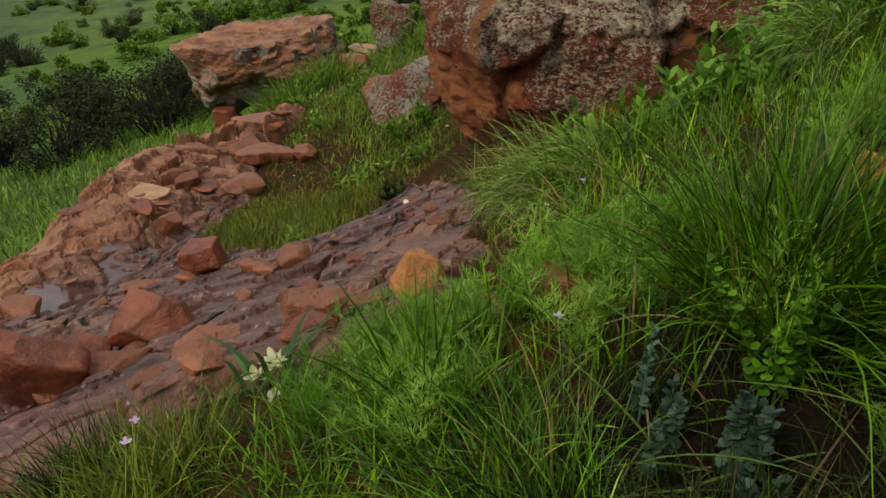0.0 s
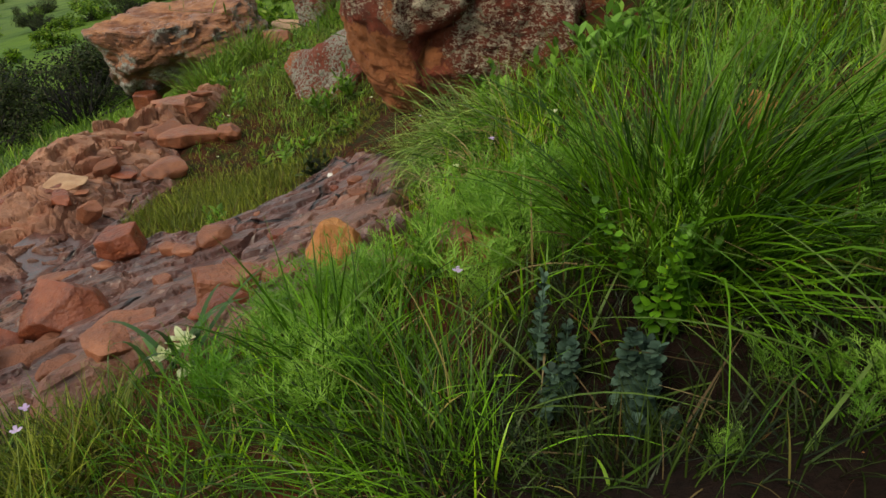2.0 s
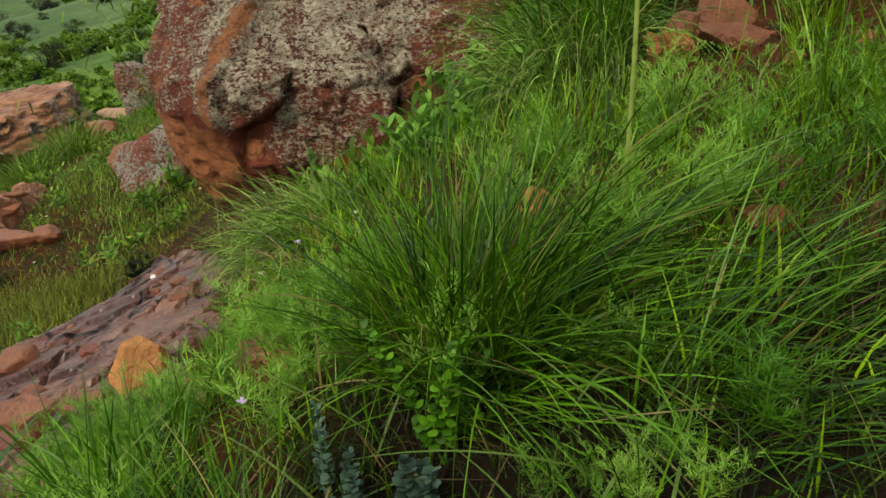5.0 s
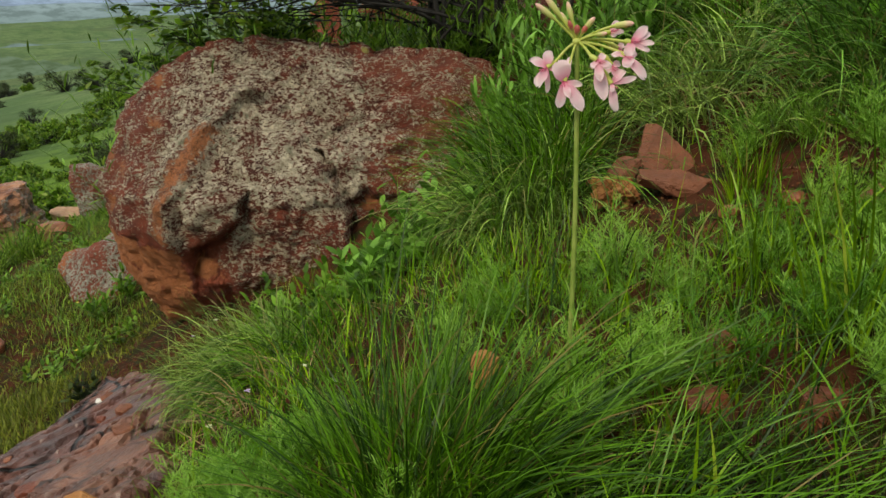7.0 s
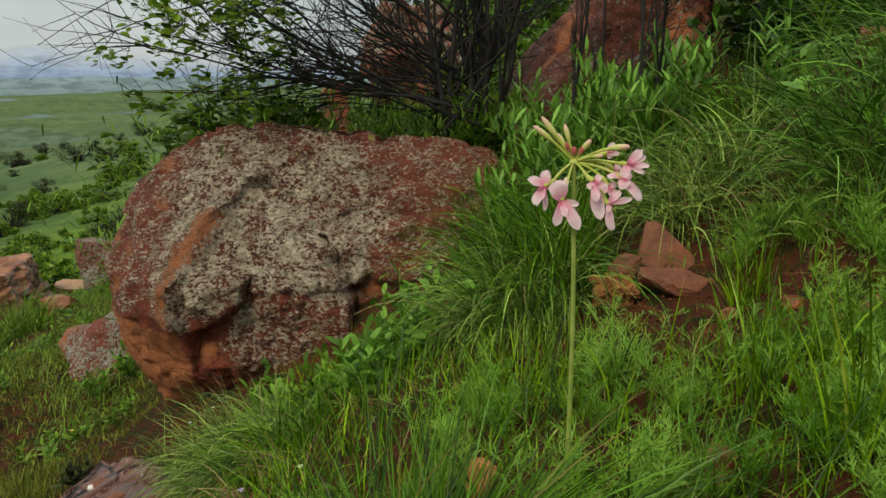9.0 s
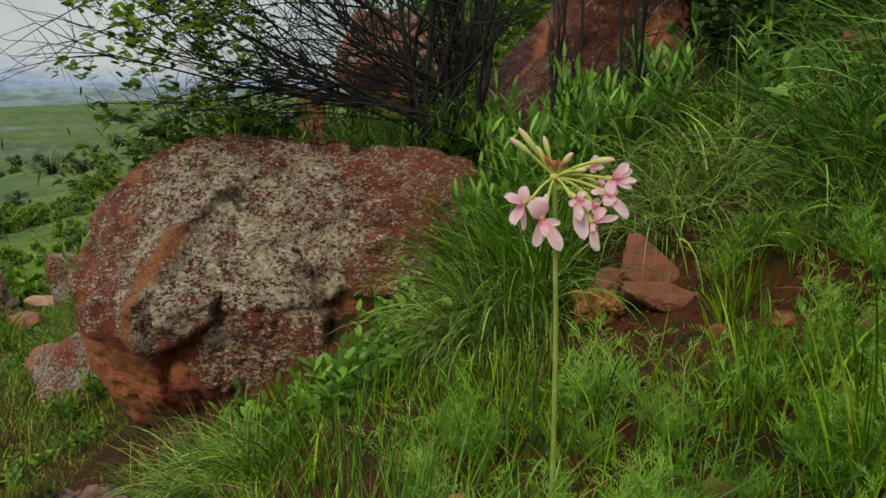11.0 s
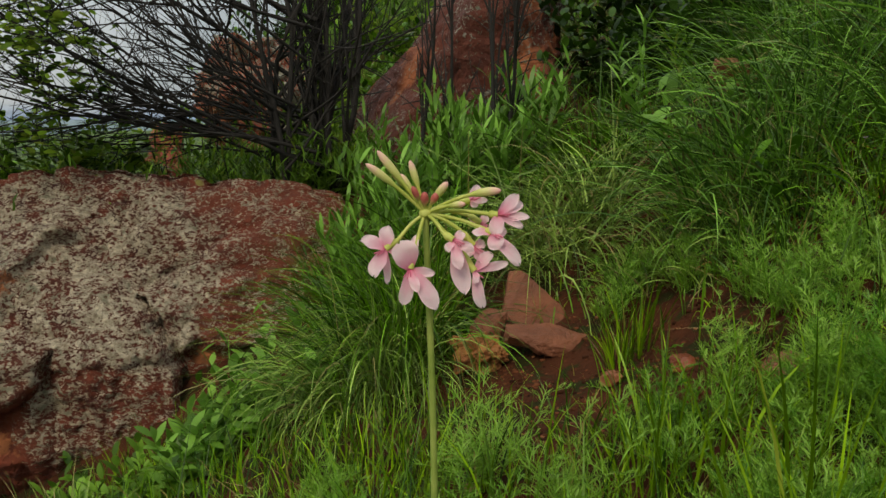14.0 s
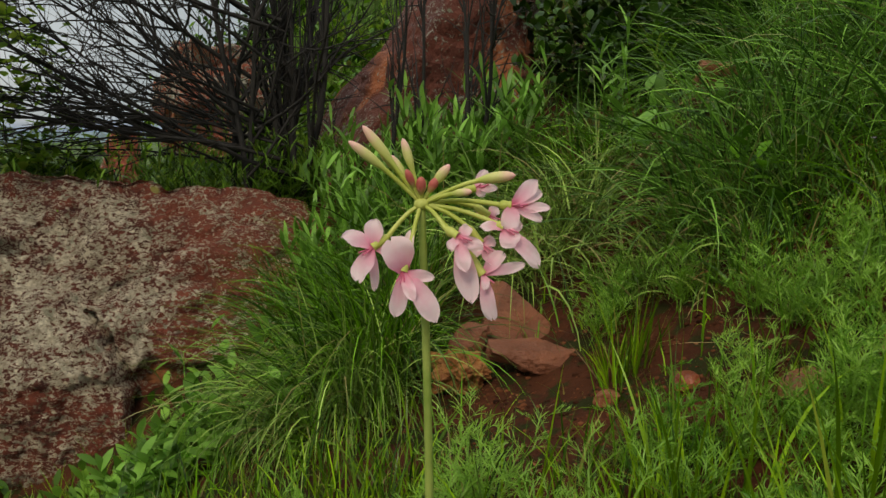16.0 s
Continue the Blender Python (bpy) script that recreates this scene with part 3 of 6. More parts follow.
# the stream: a thin film of running water that fills the lower parts of the bedrock
w_step = 0.012
wx, wy = np.arange(-2.15, -0.44, w_step), np.arange(0.30, 3.3, w_step)
WX, WY = np.meshgrid(wx, wy)
wet = (inside(WX, WY, BED_EDGE) > 0.03) & (WX > -2.02)
deep = 0.018 - 0.014 + 0.007 * rolling(WX, WY, 55, 7.0) - 0.016 * ease(-WX, 1.35, 1.6) - 0.05 * np.exp(-((WX + 1.86 + 0.1 * (WY - 2.2)) / 0.11) ** 2) * ease(WY, 1.2, 1.8)
w_verts = np.stack([WX.ravel(), WY.ravel(), (height(WX, WY) + deep).ravel()], 1)
w_idx = (np.arange(len(wy) - 1)[:, None] * len(wx) + np.arange(len(wx) - 1)[None])[wet[:-1, :-1] & wet[1:, 1:] & wet[:-1, 1:] & wet[1:, :-1]]
w_faces = np.stack([w_idx, w_idx + 1, w_idx + len(wx) + 1, w_idx + len(wx)], 1)
used = np.unique(w_faces)
renum = np.full(len(w_verts), -1)
renum[used] = np.arange(len(used))
stream = new("water", mesh_from("water", w_verts[used], renum[w_faces], WATER, True))
tagged(stream, "thin film of water running over red bedrock", "stream", "", "structure")

gx, gy = lines(-3.3, 1.6, 0.035, 1.13, -3500, 3500), lines(-0.6, 5.2, 0.035, 1.13, -3500, 3500)
GX, GY = np.meshgrid(gx, gy)
n_row = len(gx)
g_verts = np.stack([GX.ravel(), GY.ravel(), (surface(GX, GY) - 0.14 * ease(inside(GX, GY, BED_EDGE), 0.03, 0.12)).ravel()], 1)
g_idx = (np.arange(len(gy) - 1)[:, None] * n_row + np.arange(n_row - 1)[None]).ravel()
g_faces = np.stack([g_idx, g_idx + 1, g_idx + n_row + 1, g_idx + n_row], 1)
ground = new("ground", mesh_from("ground", g_verts, g_faces, EARTH, True))
tagged(ground, "dark red earth hillside with moss, falling to a green meadow and valley", "ground", "", "structure")


def floor_at(x, y):
    """The top of what a stone at x, y rests on."""
    z = float(surface(np.array([x]), np.array([y]))[0])
    return max(z, float(bed_top(np.array([x]), np.array([y]))[0]))


# ---- rocks ----


def sphere_dirs(detail):
    bm = bmesh.new()
    bmesh.ops.create_icosphere(bm, subdivisions=detail, radius=1.0)
    v = np.array([p.co[:] for p in bm.verts])
    f = [[p.index for p in q.verts] for q in bm.faces]
    bm.free()
    return v / np.linalg.norm(v, axis=1)[:, None], f


SPHERES = {d: sphere_dirs(d) for d in (3, 4, 5, 6)}


def cut_block(dirs, cuts, edge):
    """Radii of a solid cut by planes (normal, distance), with edges worn by the share edge."""
    r = np.full((len(dirs), len(cuts)), 50.0)
    for k, (n, d) in enumerate(cuts):
        n = np.array(n, float) / np.linalg.norm(n)
        dot = dirs @ n
        r[:, k] = np.where(dot > 0.02, d / np.maximum(dot, 0.02), 50.0)
    p = 1.0 / edge
    return (r ** -p).sum(1) ** (-1.0 / p)


def rock_mesh(name, size, seed, material, cuts=12, edge=0.05, uneven=0.05, detail=4, planes=None, dents=(), crag=0.0, strata=None):
    rng = np.random.default_rng(seed)
    dirs, faces = SPHERES[detail]
    if planes is None:
        normals = rng.normal(0, 1, (cuts, 3))
        planes = [(n, rng.uniform(0.72, 1.0)) for n in normals]
        planes += [((0, 0, -1), 0.8), ((0, 0, 1), 0.85), ((1, 0, 0), 1), ((-1, 0, 0), 1), ((0, 1, 0), 1), ((0, -1, 0), 1)]
    pts = dirs * cut_block(dirs, planes, edge)[:, None]
    pts = pts * np.array(size)
    mean = float(np.mean(size))
    for (cx, cy, cz), radius, depth in dents:
        off = pts - (cx, cy, cz)
        pts = pts - dirs * (depth * np.exp(-(off ** 2).sum(1) / radius ** 2))[:, None]
    pts = pts + dirs * (uneven * mean * fractal(pts / mean, 1.3, seed, 4))[:, None]
    if crag:
        off = Vector((seed * 3.1, seed * 1.7, 0))
        pts = pts + dirs * np.array([crag * (noise.ridged_multi_fractal(Vector(q) * 3.2 + off, 0.9, 2.1, 4, 1.0, 1.6) - 1.2) for q in pts])[:, None]
    if strata:
        deep, thick = strata
        bend = pts[:, 2] / thick + 1.3 * fractal(pts / mean, 0.9, seed + 5, 2)
        step_ = np.abs((bend % 1.0) - 0.5) * 2
        pts = pts - dirs * (1, 1, 0.1) * (deep * (np.clip((0.35 - step_) / 0.35, 0, 1) + 0.8 * np.array([noise.cell(Vector((q, 3.3, seed))) for q in np.floor(bend)])))[:, None]
    if detail > 4:
        pts = pts + dirs * (0.25 * uneven * mean * fractal(pts / mean, 7.0, seed + 3, 3))[:, None]
    return mesh_from(name, pts, faces, material, edge > 0.07)


def stone(name, x, y, size, turn, seed, material, label, lean=(0, 0), sink=0.25, group="", category="stone", detail=4, edge=0.020, uneven=0.06, z=None, cuts=11):
    """A loose stone that rests on the ground or the bedrock, sunk by a share of its height."""
    ob = new(name, rock_mesh(name, size, seed, material, cuts=cuts, edge=edge, detail=detail, uneven=uneven))
    base = floor_at(x, y) if z is None else z
    ob.matrix_world = pose(x, y, base + size[2] * (0.85 - 2 * sink), lean[0], lean[1], turn)
    return tagged(ob, label, category, group)


# the lichen boulder: a long block with a leaning face, a worn ridge, a split and an undercut


def along_line(x, z, *points):
    """Distance from a broken line, and on which side of it (above 0: to the right, going down)."""
    best, side = np.full(x.shape, 9.0), np.zeros(x.shape)
    for (ax, az), (bx_, bz_) in zip(points, points[1:]):
        dx, dz = bx_ - ax, bz_ - az
        t = np.clip(((x - ax) * dx + (z - az) * dz) / (dx * dx + dz * dz), 0, 1)
        d = np.hypot(x - ax - t * dx, z - az - t * dz)
        s_ = (z - az) * dx - (x - ax) * dz
        side = np.where(d < best, np.sign(s_), side)
        best = np.minimum(best, d)
    return best, side


OUTLINE = [(-180, 0.632), (-163, 0.640), (-150, 0.650), (-137, 0.660), (-118, 0.640), (-90, 0.600), (-50, 0.640), (-15, 0.700), (0, 0.760), (18, 0.750), (30, 0.700), (42, 0.540),
           (62, 0.440), (85, 0.395), (105, 0.428), (118, 0.468), (132, 0.520), (145, 0.585), (158, 0.625), (180, 0.632)]


def boulder_mesh():
    """A long block: its outline as seen from the path is rounded, its face leans back above and is undercut below."""
    dirs, faces = sphere_dirs(7)
    ang = np.degrees(np.arctan2(dirs[:, 2], dirs[:, 0]))
    around = sum(np.interp((ang + o + 180) % 360 - 180, [a for a, _ in OUTLINE], [r for _, r in OUTLINE]) for o in (-7, -3, 0, 3, 7)) / 5
    flat = np.hypot(dirs[:, 0], dirs[:, 2])
    deep = np.where(dirs[:, 1] < 0, 0.40, 0.27)
    power = 2.7
    rad = ((flat / around) ** power + (np.abs(dirs[:, 1]) / deep) ** power) ** (-1 / power)
    p = dirs * rad[:, None]
    lean = np.interp(p[:, 2], [-0.5, -0.30, -0.10, 0.0, 0.25, 0.42], [0.08, 0.02, 0.0, 0.02, 0.18, 0.24])
    p[:, 1] += lean * ease(-dirs[:, 1], -0.3, 0.4)
    p = p + dirs * (0.080 * (layers(p, 3.0, 3, 2) - 0.5))[:, None]
    front = ease(-dirs[:, 1], 0.02, 0.40)
    warp = 0.07 * (layers(p, 9.0, 11, 4) - 0.5)
    x, z = p[:, 0] + warp, p[:, 2] + 0.05 * (layers(p, 9.0, 12, 3) - 0.5)
    inward = np.zeros(len(p))
    # the worn ridge that runs down the short side, with a sharp drop towards the hollow face
    d, s_ = along_line(x, z, (-0.11, 0.30), (-0.17, 0.275), (-0.204, 0.212), (-0.255, 0.14), (-0.291, 0.067), (-0.336, 0.0), (-0.35, -0.08), (-0.33, -0.16))
    fade = ease(z, -0.24, -0.10) * ease(0.36 - z, 0.0, 0.08)
    inward -= fade * np.where(s_ > 0, 0.066 * np.exp(-(d / 0.022) ** 1.5), 0.066 * np.exp(-d / 0.09))
    inward += 0.060 * np.exp(-(((x + 0.02) / 0.16) ** 2 + ((z - 0.20) / 0.11) ** 2))
    # a lobe beside the ridge, and the deep undercut below its lip
    inward -= 0.030 * np.exp(-(((x + 0.225) / 0.085) ** 2 + ((z + 0.035) / 0.075) ** 2))
    d, s_ = along_line(x, z, (-0.120, 0.03), (-0.129, -0.006), (-0.140, -0.064), (-0.20, -0.114), (-0.274, -0.149), (-0.300, -0.21))
    below = (s_ > 0) & (x > -0.32)
    inward += np.where(below, 0.060 * np.exp(-d / 0.06) * ease(0.05 - z, 0.0, 0.05), 0.0) + 0.016 * np.exp(-(d / 0.010) ** 2)
    inward += 0.012 * ease(x, -0.16, -0.11) * ease(0.16 - x, 0.0, 0.03) * ease(np.interp(x, [-0.13, 0.0, 0.16], [-0.01, 0.0, -0.05]) - z, 0.0, 0.03)
    # the split, and the broken recess beside it
    d, s_ = along_line(x, z, (0.085, 0.135), (0.106, 0.11), (0.144, 0.054), (0.173, -0.044), (0.178, -0.14))
    right = (s_ > 0) & (z < 0.13)
    inward += np.where(right, 0.060 * np.exp(-d / 0.16) * ease(0.13 - z, 0.0, 0.10), 0.0) + 0.050 * np.exp(-(d / 0.008) ** 2) * (z < 0.13)
    rec = np.interp(x, [0.17, 0.24, 0.36, 0.5], [-0.03, 0.0, 0.02, 0.05]) + 0.10 * (layers(p, 13.0, 71, 3) - 0.5)
    inward += ease(x, 0.165, 0.19) * 0.040 * ease(rec - z, 0.0, 0.03)
    # ledges that run across the far end and cracks over the top
    for points, deep_ in (([(0.10, 0.16), (0.21, 0.207), (0.30, 0.262), (0.55, 0.320)], 0.050), ([(-0.02, 0.335), (0.12, 0.325), (0.30, 0.335), (0.5, 0.345)], 0.022),
                          ([(0.177, 0.160), (0.303, 0.165), (0.45, 0.185), (0.6, 0.22)], 0.045), ([(0.22, 0.095), (0.34, 0.10), (0.5, 0.13)], 0.036),
                          ([(-0.22, 0.325), (-0.158, 0.337), (-0.05, 0.315)], 0.034), ([(-0.47, 0.24), (-0.43, 0.12), (-0.46, -0.03)], 0.024), ([(-0.40, 0.30), (-0.36, 0.20), (-0.30, 0.15)], 0.018)):
        d, s_ = along_line(x, z, *points)
        inward += deep_ * np.where(s_ < 0, np.exp(-(d / 0.012) ** 1.5), np.exp(-d / 0.045))
    p = p + np.array((0.0, 1.0, 0.0)) * (front * inward)[:, None]
    p = p - dirs * (0.050 * (layers(p, 4.5, 21, 3, True) - 0.55) + (0.026 + 0.030 * front) * (layers(p, 12.0, 31, 3, True) - 0.55) + 0.017 * (layers(p, 38.0, 41, 4, True) - 0.5))[:, None]
    me = mesh_from("boulder", p, faces, LICHEN, True)
    wide = 0.20 * (layers(p, 6.0, 51, 4) - 0.5)
    x, z = p[:, 0] + wide, p[:, 2] + 0.20 * (layers(p, 6.0, 61, 4) - 0.5)
    crust = 0.95 * ease(z - np.interp(x, [-0.6, -0.40, -0.3, -0.2, 0.0, 0.15, 0.5], [-0.16, -0.13, -0.19, -0.15, -0.10, -0.10, 0.02]), -0.05, 0.10)
    crust *= (1 - 0.30 * ease(x, 0.16, 0.34)) * (1 - 0.24 * ease(-x, 0.28, 0.42))
    crust *= 1 - 0.45 * ease(z - np.interp(x, [-0.6, -0.3, 0.0, 0.2, 0.6], [0.30, 0.40, 0.36, 0.31, 0.28]), -0.02, 0.06)
    crust = np.maximum(crust * 0.83, 0.60 * ease(x, -0.16, -0.08) * (z > -0.4))
    crust = np.maximum(crust, 0.46 * ease(z, 0.1, 0.3))
    crust = np.maximum(crust, 0.70 * ease(x, -0.20, -0.12) * ease(0.16 - x, 0.0, 0.08) * ease(z, -0.42, -0.26) * ease(layers(p, 5.0, 81, 3), 0.36, 0.52))
    x, z = p[:, 0] + 0.4 * wide, p[:, 2]
    d, s_ = along_line(x, z, (-0.225, 0.175), (-0.285, 0.09), (-0.335, 0.0), (-0.36, -0.10))
    worn = 0.66 * np.exp(-(d / 0.045) ** 2)
    worn = np.maximum(worn, 0.72 * ease(-0.27 - x, 0.0, 0.06) * ease(-0.10 - z, 0.0, 0.06))
    worn = np.maximum(worn, 0.66 * np.exp(-(((x + 0.24) / 0.09) ** 2 + ((z + 0.21) / 0.05) ** 2)))
    for cx, cz, rx, rz, much in ((0.23, -0.04, 0.05, 0.05, 0.64), (-0.42, 0.19, 0.06, 0.04, 0.62), (-0.56, 0.10, 0.03, 0.06, 0.55), (-0.44, 0.29, 0.05, 0.04, 0.55), (-0.52, -0.02, 0.04, 0.05, 0.56), (0.14, 0.20, 0.02, 0.02, 0.5), (-0.50, 0.06, 0.03, 0.05, 0.5)):
        worn = np.maximum(worn, much * np.exp(-(((x - cx) / rx) ** 2 + ((z - cz) / rz) ** 2)))
    for name, values in (("crust", crust), ("worn", worn)):
        me.attributes.new(name, "FLOAT", "POINT").data.foreach_set("value", values.astype(np.float32))
    return me


boulder = new("boulder", boulder_mesh())
boulder.location = (-0.44, 2.48, -0.09)
tagged(boulder, "large red boulder crusted with pale grey lichen, set in grass", "boulder")

rock_b = new("boulder", rock_mesh("leaning_rock", (0.24, 0.20, 0.17), 8, LICHEN2, edge=0.05, uneven=0.16, detail=6, crag=0.012,
    planes=[((-0.5, -0.5, 0.7), 0.75), ((0, -0.8, 0.55), 0.75), ((0.3, -0.9, -0.3), 0.8), ((0.2, 0, 1), 0.85), ((-0.95, -0.1, -0.2), 0.95), ((1, 0, 0), 1), ((0, 1, 0), 1), ((0, 0, -1), 1)]))
rock_b.matrix_world = pose(-1.41, 3.30, -0.72, 0, -24, 20)
tagged(rock_b, "leaning red rock with pale lichen beside the large boulder", "rock")

rock_c = new("boulder", rock_mesh("small_rock", (0.15, 0.16, 0.19), 12, LICHEN2, edge=0.04, uneven=0.14, detail=6, crag=0.012))
rock_c.matrix_world = pose(-2.27, 4.95, -0.74, 0, 10, 30)
tagged(rock_c, "squat orange rock with grey lichen on the slope", "rock")
stone("stone", -2.36, 4.55, (0.10, 0.07, 0.08), 30, 61, ORANGE, "small orange stone on the grassy slope")
stone("stone", -2.75, 5.6, (0.16, 0.12, 0.10), 10, 62, PALE, "pale grey stone on the grassy slope")

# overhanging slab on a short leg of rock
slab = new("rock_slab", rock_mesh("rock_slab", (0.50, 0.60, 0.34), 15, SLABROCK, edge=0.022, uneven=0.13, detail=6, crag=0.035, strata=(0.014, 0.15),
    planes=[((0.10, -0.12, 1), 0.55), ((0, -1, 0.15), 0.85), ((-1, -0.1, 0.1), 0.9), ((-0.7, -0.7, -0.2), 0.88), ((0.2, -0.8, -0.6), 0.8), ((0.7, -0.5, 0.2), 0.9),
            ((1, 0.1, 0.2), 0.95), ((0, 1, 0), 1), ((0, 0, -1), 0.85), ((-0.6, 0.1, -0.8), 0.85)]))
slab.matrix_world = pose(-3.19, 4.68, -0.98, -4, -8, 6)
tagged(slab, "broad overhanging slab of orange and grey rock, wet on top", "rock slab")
stone("stone", -3.14, 4.20, (0.10, 0.09, 0.15), 20, 63, RED, "short red block that props the overhanging slab", sink=0.1, z=-1.40)
stone("stone", -3.05, 4.85, (0.30, 0.30, 0.22), 20, 64, RED, "dark red block under the overhanging slab", sink=0.1, z=-1.45)

# red rock behind the shrub, and the outcrops beyond it
rock_d = new("boulder", rock_mesh("red_rock", (0.42, 0.34, 0.46), 19, REDROCK, edge=0.03, uneven=0.13, detail=6, crag=0.02,
    planes=[((-0.80, -0.10, 0.60), 0.516), ((0.1, -0.95, 0.1), 0.80), ((0.75, -0.6, 0.2), 0.85), ((0, 0, 1), 1.0), ((1, 0, 0.1), 0.78), ((-1, 0, 0), 1.0), ((0, 1, 0), 1), ((0, 0, -1), 1)]))
rock_d.matrix_world = pose(0.63, 2.88, 0.55, 0, 0, 0)
tagged(rock_d, "tall dark red rock behind the bare shrub", "boulder")
rock_e = new("boulder", rock_mesh("orange_rock", (0.12, 0.13, 0.27), 23, LICHEN3, edge=0.025, uneven=0.14, detail=5, crag=0.02))
rock_e.matrix_world = pose(-0.70, 4.85, 0.20, 0, 0, 0)
tagged(rock_e, "small upright orange rock behind the shrub", "rock")
rock_f = new("boulder", rock_mesh("red_outcrop", (0.36, 0.28, 0.36), 27, LICHEN3, edge=0.025, uneven=0.18, detail=6, crag=0.05, strata=(0.03, 0.12)))
rock_f.matrix_world = pose(-0.20, 4.85, 0.58, 0, 0, 15)
tagged(rock_f, "red rock outcrop seen through the branches", "boulder")

# stones of the gully
GULLY = "loose stones in the gully"
stone("stone", -1.06, 0.91, (0.084, 0.060, 0.056), 25, 101, RED, "large tilted block of wet red stone", (22, -16), 0.02, GULLY, edge=0.02, detail=5)
stone("stone", -1.10, 0.67, (0.086, 0.034, 0.094), 38, 102, RED, "oval slab of red stone on edge in the stream", (24, 22), 0.14, GULLY, edge=0.09, detail=5, cuts=5)
stone("stone", -1.30, 1.40, (0.052, 0.046, 0.050), 15, 103, RED, "dark red wedge-shaped stone on the bedrock", (0, 0), 0.12, GULLY, edge=0.02, detail=5)
stone("stone", -0.532, 0.965, (0.044, 0.036, 0.046), 50, 104, OCHRE, "bright ochre block on wet bedrock", (10, 22), 0.08, GULLY, edge=0.025, detail=5)
stone("stone", -0.83, 0.78, (0.052, 0.042, 0.018), 30, 105, ORANGE, "flat pinkish slab beside the white flower", (10, 6), 0.12, GULLY, detail=5)
stone("stone", -0.735, 0.645, (0.038, 0.030, 0.014), 10, 124, ORANGE, "flat orange stone beside the white flower", (8, 0), 0.15, GULLY, detail=5)
stone("stone", -0.68, 0.835, (0.038, 0.030, 0.026), 60, 125, ORANGE, "orange wedge of stone with a dark side", (0, 16), 0.1, GULLY, detail=5)
stone("stone", -0.70, 0.61, (0.036, 0.028, 0.014), -20, 106, ORANGE, "flat pinkish stone in the grass edge", (0, 6), 0.2, GULLY)
stone("stone", -0.63, 0.79, (0.046, 0.036, 0.032), 30, 107, ORANGE, "small orange stone half in grass", (0, 10), 0.15, GULLY)
stone("stone", -0.60, 0.72, (0.040, 0.030, 0.024), 70, 108, RED, "small red stone half in grass", (0, 0), 0.2, GULLY)
stone("stone", -0.99, 1.32, (0.044, 0.036, 0.030), 50, 109, ORANGE, "rounded orange lump in the bedrock", (0, 5), 0.3, GULLY, edge=0.07)
stone("stone", -1.10, 1.31, (0.026, 0.022, 0.018), 10, 110, ORANGE, "small orange chip on the bedrock", (0, 0), 0.1, GULLY)
stone("stone", -1.88, 1.30, (0.060, 0.045, 0.035), 10, 111, ORANGE, "orange stone by the stream", (0, 0), 0.15, GULLY)
stone("stone", -2.03, 2.07, (0.072, 0.050, 0.014), 15, 112, PALE, "flat yellowish slab among red stones", (6, 4), 0.05, GULLY)
stone("stone", -1.86, 1.95, (0.040, 0.030, 0.052), 30, 113, ORANGE, "orange stone leaning on its edge", (25, 20), 0.08, GULLY)
stone("stone", -1.98, 1.97, (0.048, 0.036, 0.032), -10, 114, RED, "dark red stone below the slab", (0, 0), 0.15, GULLY)
stone("stone", -2.03, 2.28, (0.056, 0.044, 0.044), 40, 115, BROWN, "brown block on the gully's rim", (12, -10), 0.1, GULLY)
stone("stone", -2.26, 3.22, (0.150, 0.070, 0.030), 40, 116, ORANGE, "long layered slab at the head of the gully", (0, 6), 0.15, GULLY, detail=5)
stone("stone", -2.14, 3.02, (0.120, 0.075, 0.030), 35, 117, ORANGE, "layered orange slab at the head of the gully", (0, 5), 0.15, GULLY)
stone("stone", -1.95, 2.72, (0.130, 0.080, 0.040), 50, 118, ORANGE, "large rounded slab of orange rock", (0, 10), 0.2, GULLY, detail=5, edge=0.07)
stone("stone", -1.80, 2.32, (0.095, 0.060, 0.034), 60, 119, ORANGE, "rounded orange slab beside the grass", (0, 6), 0.25, GULLY, edge=0.07)
stone("stone", -1.78, 2.78, (0.050, 0.040, 0.045), 10, 120, ORANGE, "single orange stone on the grassy slope", (0, 0), 0.15, GULLY)
stone("stone", -1.14, 0.80, (0.050, 0.045, 0.030), 10, 121, RED, "small red stone against the block", (0, 12), 0.1, GULLY)
stone("stone", -0.98, 0.74, (0.060, 0.030, 0.022), 70, 122, BROWN, "brown splinter in a wet hollow", (0, 6), 0.1, GULLY)
stone("stone", -0.91, 1.84, (0.014, 0.008, 0.007), 10, 123, QUARTZ, "white pebble on the bedrock", (0, 0), 0.1, GULLY, detail=3, edge=0.09)
rng = np.random.default_rng(7)
made = 0
while made < 34:
    x, y = rng.uniform(-2.5, -1.45), rng.uniform(0.7, 3.4)
    if inside(np.array([x]), np.array([y]), BED_EDGE)[0] < 0.03 or (x > -1.85 and rng.random() < 0.8):
        continue
    s = 0.014 + 0.070 * rng.random() ** 1.8 * (1.0 if x < -1.9 else 0.5)
    made += 1
    stone("stone", x, y, (s * 1.7, s, s * rng.uniform(0.22, 0.5)), rng.normal(45, 30), 200 + made, (ORANGE, RED, RED, BROWN)[made % 4],
          "broken slab of red-orange rock on the gully's rim" if s > 0.045 else "small broken red stone in the gully", (rng.uniform(-9, 9), rng.uniform(-9, 9)), 0.12, GULLY, detail=3)
